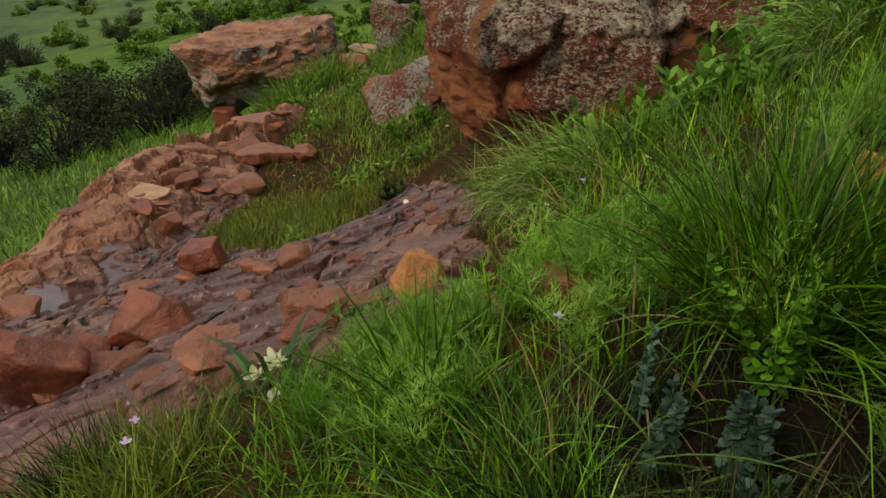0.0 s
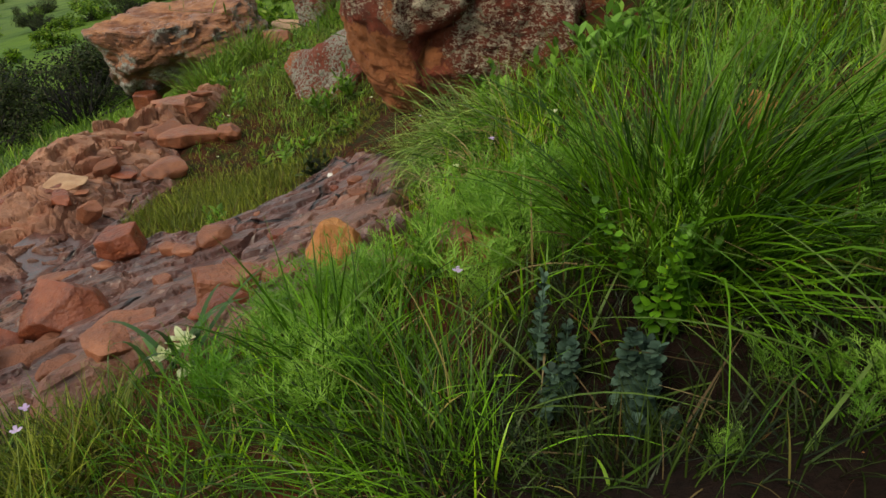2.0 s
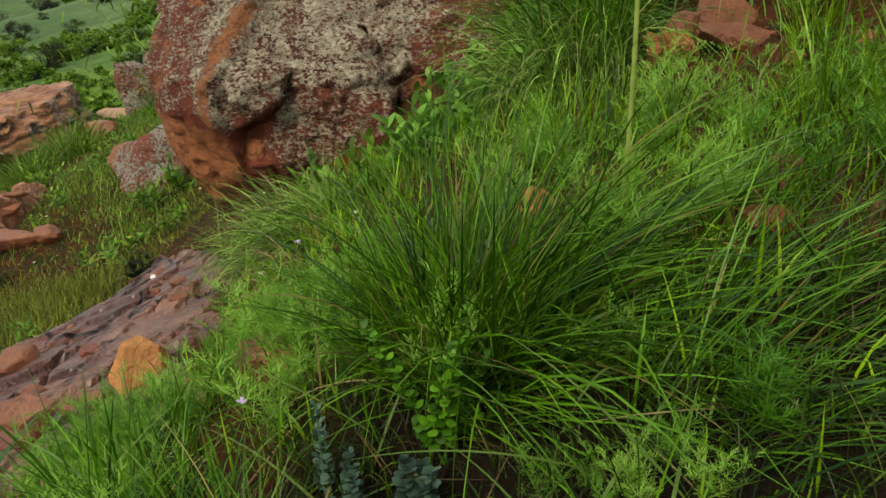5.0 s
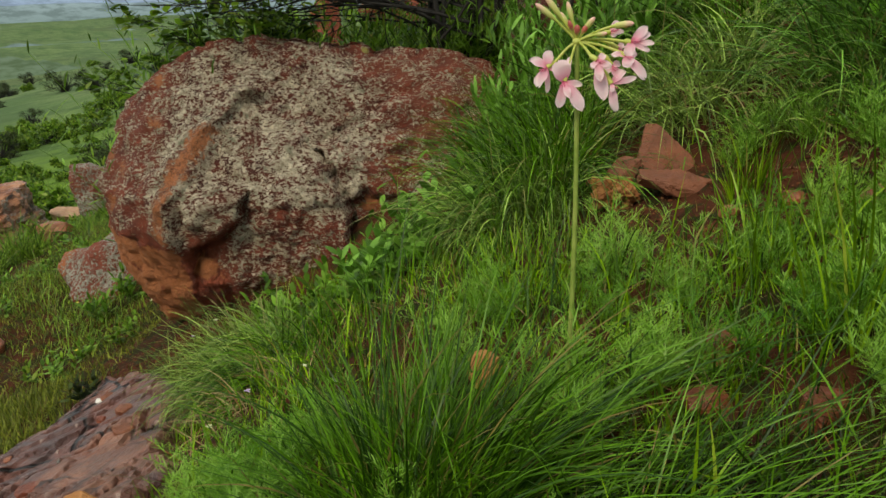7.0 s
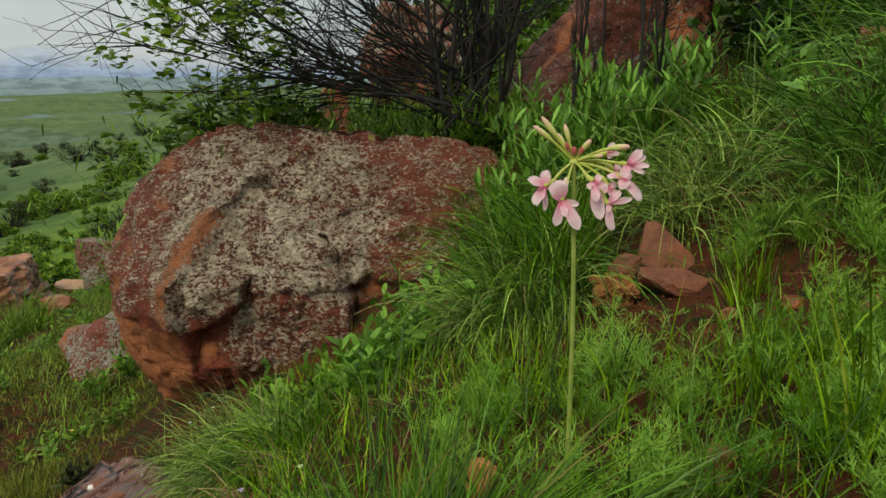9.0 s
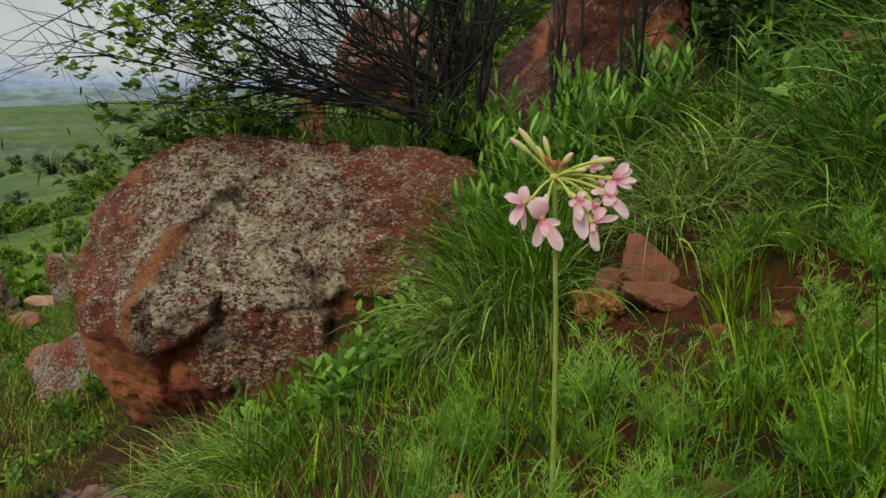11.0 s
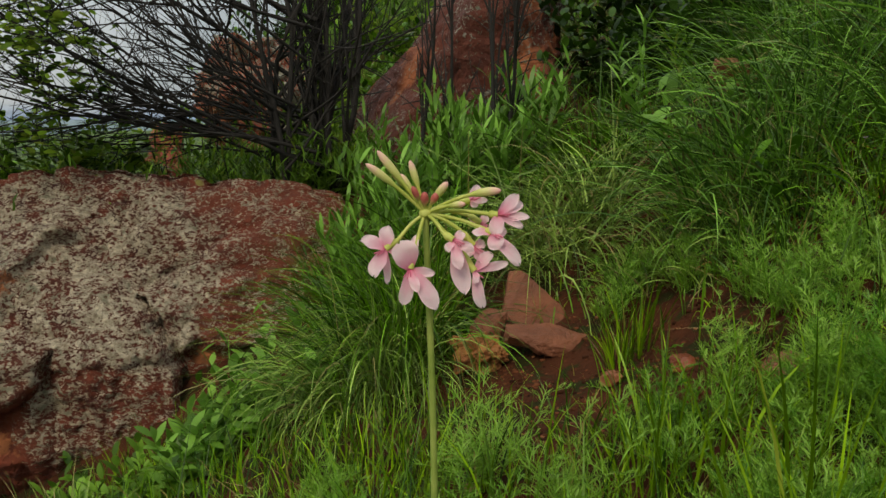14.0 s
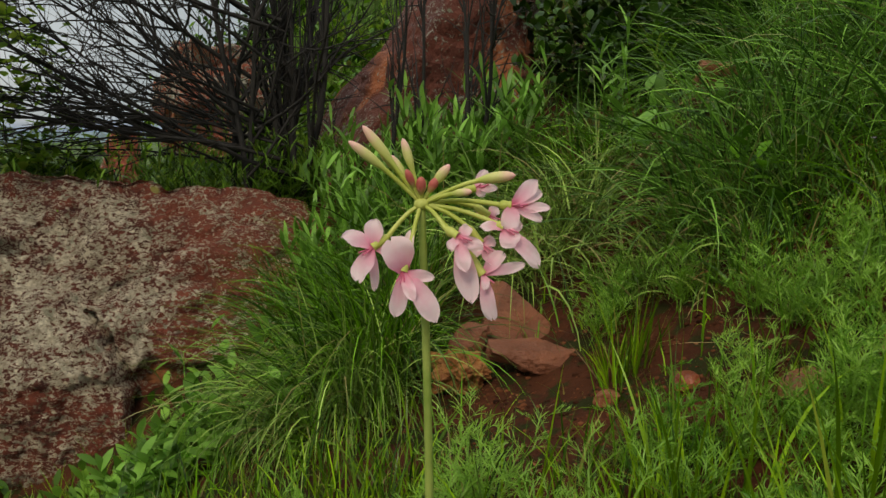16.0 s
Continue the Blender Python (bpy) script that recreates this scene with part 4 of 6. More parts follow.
for k in range(40):
    x, y = rng.uniform(-1.5, -0.55), rng.uniform(0.6, 1.9)
    if inside(np.array([x]), np.array([y]), BED_EDGE)[0] < 0.04:
        continue
    s = rng.uniform(0.007, 0.024)
    stone("stone", x, y, (s * 1.3, s, s * 0.6), rng.uniform(0, 180), 400 + k, (RED, ORANGE, BROWN)[k % 3], "small broken red stone in the gully", (0, 0), 0.12, GULLY, detail=3)

# stones among the plants
TURF = "stones among the grass"
stone("stone", -0.255, 0.735, (0.046, 0.030, 0.030), 20, 131, ORANGE, "pale orange sandstone among feathery herbs", (0, 10), 0.1, TURF)
stone("stone", -0.365, 0.735, (0.034, 0.024, 0.020), -10, 132, ORANGE, "flat orange sandstone at the edge of the bedrock", (0, 6), 0.1, TURF)
stone("stone", 0.05, 0.865, (0.026, 0.020, 0.024), 20, 133, OCHRE, "orange stone deep in green herbs", (0, 14), 0.0, TURF)
stone("stone", 0.30, 0.76, (0.020, 0.017, 0.022), 50, 134, RED, "red stone deep in green herbs", (0, 0), 0.0, TURF)
stone("stone", 0.255, 0.68, (0.024, 0.020, 0.016), 10, 135, RED, "red stone deep in green herbs", (0, 0), 0.0, TURF)
stone("stone", 0.34, 0.62, (0.028, 0.020, 0.018), 30, 136, RED, "red stone deep in green herbs", (0, 0), 0.1, TURF)
stone("stone", 0.520, 1.12, (0.015, 0.012, 0.012), 10, 137, RED, "small red stone on bare earth", (0, 0), 0.1, TURF)
stone("stone", 0.57, 0.98, (0.026, 0.020, 0.018), 10, 138, ORANGE, "dull orange stone under feathery leaves", (0, 0), 0.1, TURF)
stone("stone", 0.455, 1.185, (0.016, 0.014, 0.012), 10, 139, ORANGE, "small orange pebble on bare earth", (0, 0), 0.1, TURF)
stone("stone", 0.975, 1.80, (0.080, 0.050, 0.055), 10, 140, ORANGE, "orange-brown stone in tall grass", (0, 0), 0.0, TURF)
stone("stone", 0.22, 1.02, (0.009, 0.008, 0.008), 10, 141, PALE, "round pale pebble in the grass", (0, 0), 0.0, TURF, detail=3, edge=0.09)
# the split brown stone
upright = new("stone", rock_mesh("stone", (0.060, 0.032, 0.066), 149, BROWN, edge=0.018, uneven=0.035, detail=5,
    planes=[((-1, 0, 0.20), 0.80), ((0.66, 0, 0.75), 0.58), ((0.1, -1, 0.25), 0.62), ((0, 1, 0), 0.7), ((0.1, 0, 1), 0.95), ((0, 0, -1), 1.0), ((1, 0, -0.1), 0.95), ((-0.6, -0.6, 0.5), 0.82)]))
upright.matrix_world = pose(0.428, 1.485, floor_at(0.428, 1.485) + 0.022, -20, 0, -12)
tagged(upright, "upright split slab of brown stone on bare earth", "stone", "split brown stone")
stone("stone", 0.424, 1.375, (0.066, 0.032, 0.017), -6, 152, BROWN, "brown slab lying before the upright one", (10, 3), -0.12, "split brown stone", detail=5, edge=0.012, uneven=0.12, cuts=7)
stone("stone", 0.345, 1.455, (0.032, 0.028, 0.040), 10, 147, BROWN, "brown broken stone beside the slab", (0, 0), 0.05, "split brown stone")
stone("stone", 0.322, 1.400, (0.038, 0.030, 0.036), 20, 148, CRUMB, "crumbling yellow-brown lump of stone", (0, 0), 0.0, "split brown stone", detail=5, uneven=0.5, edge=0.015)

# ---- plants ----


def ribbons(base, az, tilt, droop, length, width, shape="blade", segs=5, roll=0.0, twist=0.0):
    """Blades or leaves as narrow bent strips: arrays of one value for each. tilt: degrees from upright at the foot; droop: degrees more at the tip."""
    base = np.asarray(base, float)
    n = len(base)
    az, tilt, droop, length, width = (np.broadcast_to(np.asarray(a, float), n) for a in (az, tilt, droop, length, width))
    s = np.linspace(0, 1, segs + 1)
    th = np.radians(tilt[:, None] + droop[:, None] * s[None] ** 1.4)
    a = az[:, None] + np.radians(twist) * s[None]
    d = np.stack([np.sin(th) * np.cos(a), np.sin(th) * np.sin(a), np.cos(th)], -1)
    step = length[:, None, None] / segs * (d[:, :-1] + d[:, 1:]) / 2
    line = np.concatenate([np.zeros((n, 1, 3)), np.cumsum(step, 1)], 1) + base[:, None]
    r = np.broadcast_to(np.radians(roll), n)[:, None]
    side = np.stack([-np.sin(a), np.cos(a), 0 * a], -1)
    up = np.cross(d, side)
    side = side * np.cos(r)[..., None] + up * np.sin(r)[..., None]
    if shape == "blade":
        w = 0.55 + 0.45 * np.minimum(s * 4, 1)
        w = w * np.clip(1.02 - s ** 2.2, 0.02, 1)
    elif shape == "leaf":
        w = np.sin(np.pi * np.clip(0.04 + 0.94 * s, 0, 1)) ** 0.8 + 0.02
    else:
        w = np.sin(np.pi * np.clip(0.03 + 0.90 * s, 0, 1)) ** 0.45 * (0.6 + 0.5 * s)
    half = side * (width[:, None, None] / 2) * w[None, :, None]
    v = np.stack([line - half, line + half], 2).reshape(-1, 3)
    k = 2 * (segs + 1)
    i = (np.arange(n)[:, None] * k + 2 * np.arange(segs)[None]).ravel()
    f = np.stack([i, i + 1, i + 3, i + 2], 1)
    return v, f, line


def joined(pieces):
    vs, fs, n = [], [], 0
    for v, f in pieces:
        vs.append(np.asarray(v))
        fs.append(np.asarray(f) + n)
        n += len(v)
    return np.concatenate(vs), np.concatenate(fs)


def fast_mesh(name, v, f, material):
    """Many quads at once."""
    me = bpy.data.meshes.new(name)
    v, f = np.asarray(v, np.float32), np.asarray(f, np.int32)
    me.vertices.add(len(v))
    me.vertices.foreach_set("co", v.ravel())
    me.loops.add(f.size)
    me.loops.foreach_set("vertex_index", f.ravel())
    me.polygons.add(len(f))
    me.polygons.foreach_set("loop_start", np.arange(len(f), dtype=np.int32) * f.shape[1])
    me.materials.append(material)
    me.update(calc_edges=True)
    return me


def tubes(paths, radii, sides=5):
    """Round twigs along paths; a radius for each point."""
    out = []
    for p, r in zip(paths, radii):
        p, r = np.asarray(p, float), np.asarray(r, float)
        d = np.gradient(p, axis=0)
        d /= np.linalg.norm(d, axis=1)[:, None] + 1e-9
        ref = np.where(np.abs(d[:, 2:3]) < 0.9, np.array([[0, 0, 1.0]]), np.array([[1.0, 0, 0]]))
        u = np.cross(d, ref)
        u /= np.linalg.norm(u, axis=1)[:, None] + 1e-9
        w = np.cross(d, u)
        t = np.arange(sides) * 2 * np.pi / sides
        ring = p[:, None] + r[:, None, None] * (u[:, None] * np.cos(t)[None, :, None] + w[:, None] * np.sin(t)[None, :, None])
        n = len(p)
        i = (np.arange(n - 1)[:, None] * sides + np.arange(sides)[None])
        j = (np.arange(n - 1)[:, None] * sides + (np.arange(sides)[None] + 1) % sides)
        f = np.stack([i, j, j + sides, i + sides], -1).reshape(-1, 4)
        out.append((ring.reshape(-1, 3), f))
    return joined(out)


def field(rng, count, box, keep):
    """Up to count places in a box (x0, y0, x1, y1) where keep(x, y), a chance from 0 to 1, allows them."""
    x, y = rng.uniform(box[0], box[2], count), rng.uniform(box[1], box[3], count)
    ok = rng.random(count) < keep(x, y)
    x, y = x[ok], y[ok]
    return np.stack([x, y, surface(x, y) - 0.004], 1)


def spot(x, y, cx, cy, r):
    return np.clip(1.6 - np.hypot(x - cx, y - cy) / r * 1.1, 0, 1)


def off_rock(x, y):
    return np.clip(-inside(x, y, BED_EDGE) / 0.05 + 0.2, 0, 1)


def bare(x, y):
    """Patches of open earth: by the split stone, under the near plants, beside the stream."""
    b = np.maximum(spot(x, y, 0.42, 1.29, 0.17), spot(x, y, 0.02, 0.36, 0.05))
    b = np.maximum(b, np.maximum(spot(x, y, 0.54, 1.15, 0.11), np.maximum(spot(x, y, 0.34, 1.16, 0.11), spot(x, y, 0.46, 1.08, 0.07) * 0.8)))
    b = np.maximum(b, spot(x, y, -0.95, 2.15, 0.28) * 0.95)
    b = np.maximum(b, np.maximum(spot(x, y, -0.38, 1.22, 0.11), spot(x, y, -0.39, 1.07, 0.10)))
    return b


def clear_of_boulder(x, y):
    return ((np.abs(x + 0.42) > 0.60) | (np.abs(y - 2.50) > 0.42)).astype(float)


def open_turf(x, y):
    return off_rock(x, y) * (1 - 0.96 * bare(x, y)) * clear_of_boulder(x, y) * np.clip((y - 0.24) / 0.06, 0, 1) * (1 - 0.94 * spot(x, y, 0.01, 0.39, 0.13))


def grass(name, rng, places, low, high, width, material, label, tilt=22, droop=45, segs=4, toward=None):
    n = len(places)
    az = rng.uniform(0, 2 * np.pi, n) if toward is None else rng.normal(toward, 0.9, n)
    v, f, _ = ribbons(places, az, np.abs(rng.normal(0, tilt, n)), np.abs(rng.normal(droop, droop * 0.5, n)),
                      rng.uniform(low, high, n) * rng.uniform(0.7, 1.1, n), width * rng.uniform(0.6, 1.3, n), "blade", segs, rng.uniform(-40, 40, n))
    return tagged(new(name, fast_mesh(name, v, f, material)), label, "grass", "", "stuff")


rng = np.random.default_rng(31)
DOWNHILL = np.pi
turf = field(rng, 23000, (-0.55, 0.12, 1.15, 1.55), lambda x, y: open_turf(x, y) * 0.55 * (0.6 + 0.4 * rolling(x, y, 71, 9)))
grass("grass_turf", rng, turf, 0.03, 0.085, 0.0024, GRASS, "bright green turf of fine wet grass blades", 28, 55)
tall = field(rng, 6400, (-0.35, 0.45, 1.1, 1.2), lambda x, y: open_turf(x, y) * 0.6 * np.clip(0.2 + rolling(x, y, 72, 6), 0, 1))
grass("tall_grass", rng, tall, 0.07, 0.16, 0.0032, GRASS, "taller single grass blades standing over the turf", 16, 35, 5)
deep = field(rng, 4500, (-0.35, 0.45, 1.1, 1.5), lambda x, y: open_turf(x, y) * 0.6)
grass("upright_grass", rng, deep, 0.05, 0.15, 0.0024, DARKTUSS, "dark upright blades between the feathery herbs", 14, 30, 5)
moss = field(rng, 120000, (-2.1, 1.45, -0.35, 5.2), lambda x, y: off_rock(x, y) * clear_of_boulder(x, y) * np.clip(0.62 + 0.7 * rolling(x, y, 73, 5), 0.05, 1) * (1 - 0.9 * bare(x, y)))
grass("mossy_grass", rng, moss, 0.015, 0.045, 0.0028, MOSSY, "short mossy grass on the muddy slope", 38, 45, 3)
slope = field(rng, 60000, (-3.0, 2.55, -0.9, 6.5), lambda x, y: off_rock(x, y) * np.clip(0.22 + 0.22 * ease(y, 2.9, 3.4) + 1.0 * rolling(x, y, 74, 5), 0.04, 1))
grass("slope_grass", rng, slope, 0.03, 0.11, 0.0032, MEADOW, "patchy green grass on the slope below the boulders", 28, 55, 4)
patch = field(rng, 16000, (-1.75, 1.5, -0.95, 2.6), lambda x, y: off_rock(x, y) * spot(x, y, -1.38, 1.95, 0.30))
grass("grass_patch", rng, patch, 0.03, 0.085, 0.0022, MOSSY, "olive patch of fine grass between the rocks", 22, 35, 4)
knoll = field(rng, 9000, (-1.0, 4.4, 2.6, 7.2), lambda x, y: 0.9 * ease(x, -0.9, -0.2))
grass("knoll_grass", rng, knoll, 0.12, 0.34, 0.007, DARKTUSS, "long rank grass on the knoll behind the shrub", 30, 60, 4)
hill = field(rng, 11000, (0.25, 1.5, 3.2, 5.5), lambda x, y: np.clip(0.75 - 0.08 * (y - 1.5), 0.2, 1) * (1 - spot(x, y, 0.45, 1.5, 0.14)) * (1 - 0.8 * spot(x, y, 0.80, 1.60, 0.14)) * (1 - 0.8 * spot(x, y, 0.97, 1.74, 0.12)) * clear_of_boulder(x, y))
grass("hillside_grass", rng, hill, 0.07, 0.24, 0.0040, BANK, "long green grass on the hillside", 38, 75, 5)
# near blades take the copy whose colour holds the tussock's shade
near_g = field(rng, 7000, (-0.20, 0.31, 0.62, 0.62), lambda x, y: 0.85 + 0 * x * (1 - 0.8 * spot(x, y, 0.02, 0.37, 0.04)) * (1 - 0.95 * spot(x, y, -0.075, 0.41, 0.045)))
grass("near_shade_grass", rng, near_g, 0.03, 0.085, 0.0013, SHADEGRASS, "wet grass lying over the near ground, shade put into its colour", 60, 45, 5)
edge_g = field(rng, 4200, (-0.95, -0.1, -0.3, 0.85), lambda x, y: off_rock(x, y) * 0.9 * np.clip(np.hypot(x + 0.13, y + 0.07) / 0.25 - 0.6, 0, 1))
grass("bank_grass", rng, edge_g, 0.04, 0.11, 0.0015, TUSSOCK, "fine wet grass on the edge of the gully", 35, 65, 5)
back = np.concatenate([field(rng, 16000, (-1.0, -2.6, 2.6, -0.08), lambda x, y: off_rock(x, y) * (0.5 + 0.5 * rolling(x, y, 76, 5))), field(rng, 9000, (1.15, -0.1, 2.8, 1.5), lambda x, y: 0.6 + 0.4 * rolling(x, y, 77, 5))])
grass("uphill_grass", rng, back, 0.04, 0.13, 0.0040, TUSSOCK, "green grass over the slope behind the path", 30, 55, 4)
behind = field(rng, 9000, (-1.0, 2.75, 0.9, 4.6), lambda x, y: np.clip(0.8 + 0 * x, 0, 1))
grass("shaded_grass", rng, behind, 0.06, 0.18, 0.0040, SHRUB, "grass in the shade behind the large boulder", 28, 50, 4)
mead = field(rng, 80000, (-9.0, -0.5, -2.35, 12.0), lambda x, y: off_rock(x, y) * np.clip(1.25 - 0.13 * np.hypot(x + 2.4, y - 2.5), 0.1, 1) * np.clip(0.6 + 0.6 * rolling(x, y, 75, 1.5), 0.15, 1))
grass("meadow_grass", rng, mead, 0.05, 0.16, 0.010, MEADOW, "green meadow grass below the gully", 26, 45, 3)


def tussock(x, y, blades, radius, low, high, width, material, label, lean_az, lean, tilt, droop, seed, segs=7, spread=0.6, loose=0.4):
    """A bunch of long blades from one root, leaning and arching over, with dead thatch at its foot and a few blades that stand out."""
    r = np.random.default_rng(seed)
    root = new("grass_tussock")
    root.location = (x, y, float(surface(np.array([x]), np.array([y]))[0]))

    def bunch(n, lo, hi, w, more=1.0):
        q, a = np.sqrt(r.random(n)) * radius, r.uniform(0, 2 * np.pi, n)
        px_, py_ = x + q * np.cos(a), y + q * np.sin(a)
        base = np.stack([px_ - x, py_ - y, surface(px_, py_) - 0.01 - root.location[2]], 1)
        ox = np.cos(a) * q / radius * spread + np.cos(lean_az) * lean + r.normal(0, loose, n)
        oy = np.sin(a) * q / radius * spread + np.sin(lean_az) * lean + r.normal(0, loose, n)
        reach = np.clip(np.hypot(ox, oy), 0, 1.7)
        return ribbons(base, np.arctan2(oy, ox), tilt * reach * more, np.abs(r.normal(droop, droop * 0.45, n)), (lo + (hi - lo) * r.random(n) ** 1.3), w * r.uniform(0.6, 1.3, n), "blade", segs, r.uniform(-60, 60, n))[:2]

    tagged(part("foliage", fast_mesh("foliage", *bunch(blades, low * 0.6, high, width), material), root), kind="stuff")
    tagged(part("thatch", fast_mesh("thatch", *bunch(blades // 9, low * 0.35, low * 1.1, width * 0.9, 1.5), STRAW), root, "dead straw at the tussock's foot"), kind="stuff")
    for _ in range(10):
        part("blade", fast_mesh("blade", *bunch(1, high * 0.9, high * 1.2, width * 1.3), material), root)
    return tagged(root, label, "grass", "grass tussocks")


EAST, NORTH, WEST, SOUTH = 0.0, np.pi / 2, np.pi, -np.pi / 2
tussock(-0.41, 1.52, 1200, 0.09, 0.15, 0.30, 0.0027, PALEGRASS, "pale tussock drooping over the edge of the bedrock", WEST + 0.3, 0.6, 26, 165, 301, segs=9)
tussock(-0.34, 1.46, 600, 0.11, 0.13, 0.24, 0.0024, TUSSOCK, "green drooping tussock above the bedrock", WEST + 0.5, 0.55, 36, 110, 302)
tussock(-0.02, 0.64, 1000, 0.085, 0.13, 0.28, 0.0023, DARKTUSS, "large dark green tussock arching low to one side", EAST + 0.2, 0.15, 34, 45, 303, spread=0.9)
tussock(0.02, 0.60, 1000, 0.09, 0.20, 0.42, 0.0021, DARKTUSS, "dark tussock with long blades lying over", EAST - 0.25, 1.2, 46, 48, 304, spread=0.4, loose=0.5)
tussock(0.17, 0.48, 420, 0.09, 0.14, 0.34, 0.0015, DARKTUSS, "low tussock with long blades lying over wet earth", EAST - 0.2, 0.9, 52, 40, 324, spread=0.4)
tussock(-0.345, 0.505, 130, 0.04, 0.09, 0.17, 0.0028, TUSSOCK, "upright dark green clump with broad blades", WEST, 0.1, 24, 40, 305)
tussock(-0.25, 0.36, 190, 0.10, 0.06, 0.14, 0.0016, SHADEGRASS, "fresh green clump lying towards the gully", WEST - 0.3, 0.5, 44, 60, 306)
tussock(-0.42, 0.40, 170, 0.09, 0.06, 0.13, 0.0016, TUSSOCK, "fine green clump on the edge of the gully", WEST - 0.2, 0.5, 44, 60, 325)
tussock(-0.60, 0.30, 420, 0.08, 0.06, 0.12, 0.0020, MOSSY, "olive tuft of fine grass above the gully", WEST, 0.2, 30, 45, 307)
tussock(0.20, 1.58, 950, 0.10, 0.20, 0.38, 0.0027, TUSSOCK, "green tussock hanging down beside the boulder", WEST + 0.95, 0.42, 28, 110, 308, segs=9)
tussock(0.15, 1.47, 620, 0.09, 0.18, 0.34, 0.0024, PALEGRASS, "pale blades hanging down beside the boulder", WEST + 1.0, 0.55, 28, 120, 337, segs=9)
# the darker grass copy stands in for the shadowed gap beside the boulder
tussock(0.24, 1.80, 900, 0.15, 0.20, 0.38, 0.0030, DARKTUSS, "tall pale green tussock beside the boulder", WEST - 0.6, 0.25, 24, 80, 309)
tussock(0.56, 1.72, 820, 0.14, 0.16, 0.36, 0.0032, PALEGRASS, "pale tangled tussock above the split stone", WEST + 0.7, 0.30, 34, 85, 310, loose=0.95)
tussock(0.80, 1.44, 760, 0.13, 0.18, 0.38, 0.0030, BANK, "dense green tussock on the bank", WEST + 0.4, 0.45, 34, 70, 311, loose=0.6)
tussock(1.10, 1.70, 800, 0.15, 0.20, 0.40, 0.0032, BANK, "dense green tussock higher on the bank", WEST + 0.2, 0.45, 34, 70, 312, loose=0.6)
tussock(1.08, 1.35, 760, 0.17, 0.18, 0.40, 0.0032, BANK, "dense green tussock at the top of the bank", WEST - 0.3, 0.35, 34, 80, 313, loose=0.6)
tussock(1.15, 2.05, 600, 0.18, 0.16, 0.34, 0.0030, TUSSOCK, "dark tussock under the bushes", WEST - 0.3, 0.3, 32, 80, 314, loose=0.6)
tussock(0.72, 1.95, 480, 0.15, 0.14, 0.28, 0.0032, TUSSOCK, "pale tussock below the red rock", WEST - 0.6, 0.3, 32, 85, 326, loose=0.6)
for k, (x, y, h) in enumerate([(0.72, 1.24, 0.20), (0.83, 1.20, 0.22), (0.68, 1.34, 0.18), (0.79, 1.31, 0.20), (0.90, 1.10, 0.22), (0.62, 1.42, 0.16), (0.95, 1.22, 0.24)]):
    tussock(x, y, 190, 0.07, 0.08, h, 0.0028, (BANK, TUSSOCK, PALEGRASS)[k % 3], "loose green tuft on the bank above bare earth", WEST - 0.5 + 0.3 * k, 0.3, 32, 60, 350 + k, loose=0.7)
tussock(0.50, 1.24, 70, 0.03, 0.07, 0.14, 0.0028, GRASS, "small tuft on bare earth", WEST, 0.1, 18, 22, 315)
tussock(-0.30, 1.82, 420, 0.16, 0.08, 0.18, 0.0024, GRASS, "short grass tuft at the boulder's foot", SOUTH, 0.3, 24, 40, 316)
tussock(-0.58, 1.84, 420, 0.14, 0.08, 0.20, 0.0022, PALEGRASS, "thin grass tuft at the boulder's foot", SOUTH, 0.3, 22, 45, 317)
for k, (x, y) in enumerate([(-0.732, 0.418), (-0.651, 0.422), (-0.591, 0.427), (-0.69, 0.38), (-0.61, 0.36)]):
    tussock(x, y, 300, 0.05, 0.04, 0.10, 0.0018, MOSSY if k % 3 else SHADEGRASS, "olive tuft of fine grass on the wet rock", WEST, 0.2, 34, 45, 340 + k)
tussock(-2.42, 3.78, 380, 0.14, 0.12, 0.26, 0.0045, MEADOW, "green tuft at the head of the gully", SOUTH, 0.2, 26, 50, 335)
tussock(-2.30, 4.05, 380, 0.14, 0.14, 0.28, 0.0045, MEADOW, "green tuft above the head of the gully", SOUTH, 0.2, 26, 50, 336)
tussock(-2.66, 4.12, 420, 0.16, 0.14, 0.30, 0.0050, MEADOW, "green tuft against the overhanging slab", SOUTH, 0.2, 26, 50, 333)
tussock(-2.60, 4.40, 420, 0.18, 0.16, 0.34, 0.0050, MEADOW, "tall green tuft against the overhanging slab", SOUTH, 0.2, 26, 50, 334)
tussock(-2.55, 3.9, 260, 0.10, 0.10, 0.20, 0.0050, MEADOW, "green tuft beside the overhanging slab", SOUTH, 0.2, 26, 50, 318)
tussock(-1.95, 4.6, 300, 0.12, 0.12, 0.24, 0.0050, MEADOW, "green tuft on the slope", SOUTH, 0.2, 26, 50, 319)
tussock(-1.72, 5.0, 400, 0.14, 0.16, 0.30, 0.0050, MEADOW, "green tuft between the rocks on the slope", SOUTH, 0.2, 26, 50, 320)
tussock(-0.28, 0.43, 380, 0.08, 0.08, 0.18, 0.0014, DARKTUSS, "fresh green clump with fine blades lying over", WEST - 0.6, 0.5, 48, 60, 331)
tussock(-0.22, 0.37, 320, 0.07, 0.07, 0.16, 0.0014, TUSSOCK, "fresh green clump beside the blue-green plants", WEST - 0.2, 0.5, 44, 60, 332)
tussock(0.05, 0.36, 160, 0.09, 0.04, 0.10, 0.0016, SHADEGRASS, "wet clump on the near ground, shade put into its colour", EAST, 0.7, 62, 40, 327)
tussock(-0.10, 0.35, 100, 0.06, 0.04, 0.08, 0.0015, SHADEGRASS, "wet clump beside the blue-green plants, shade put into its colour", WEST, 0.4, 60, 40, 328)
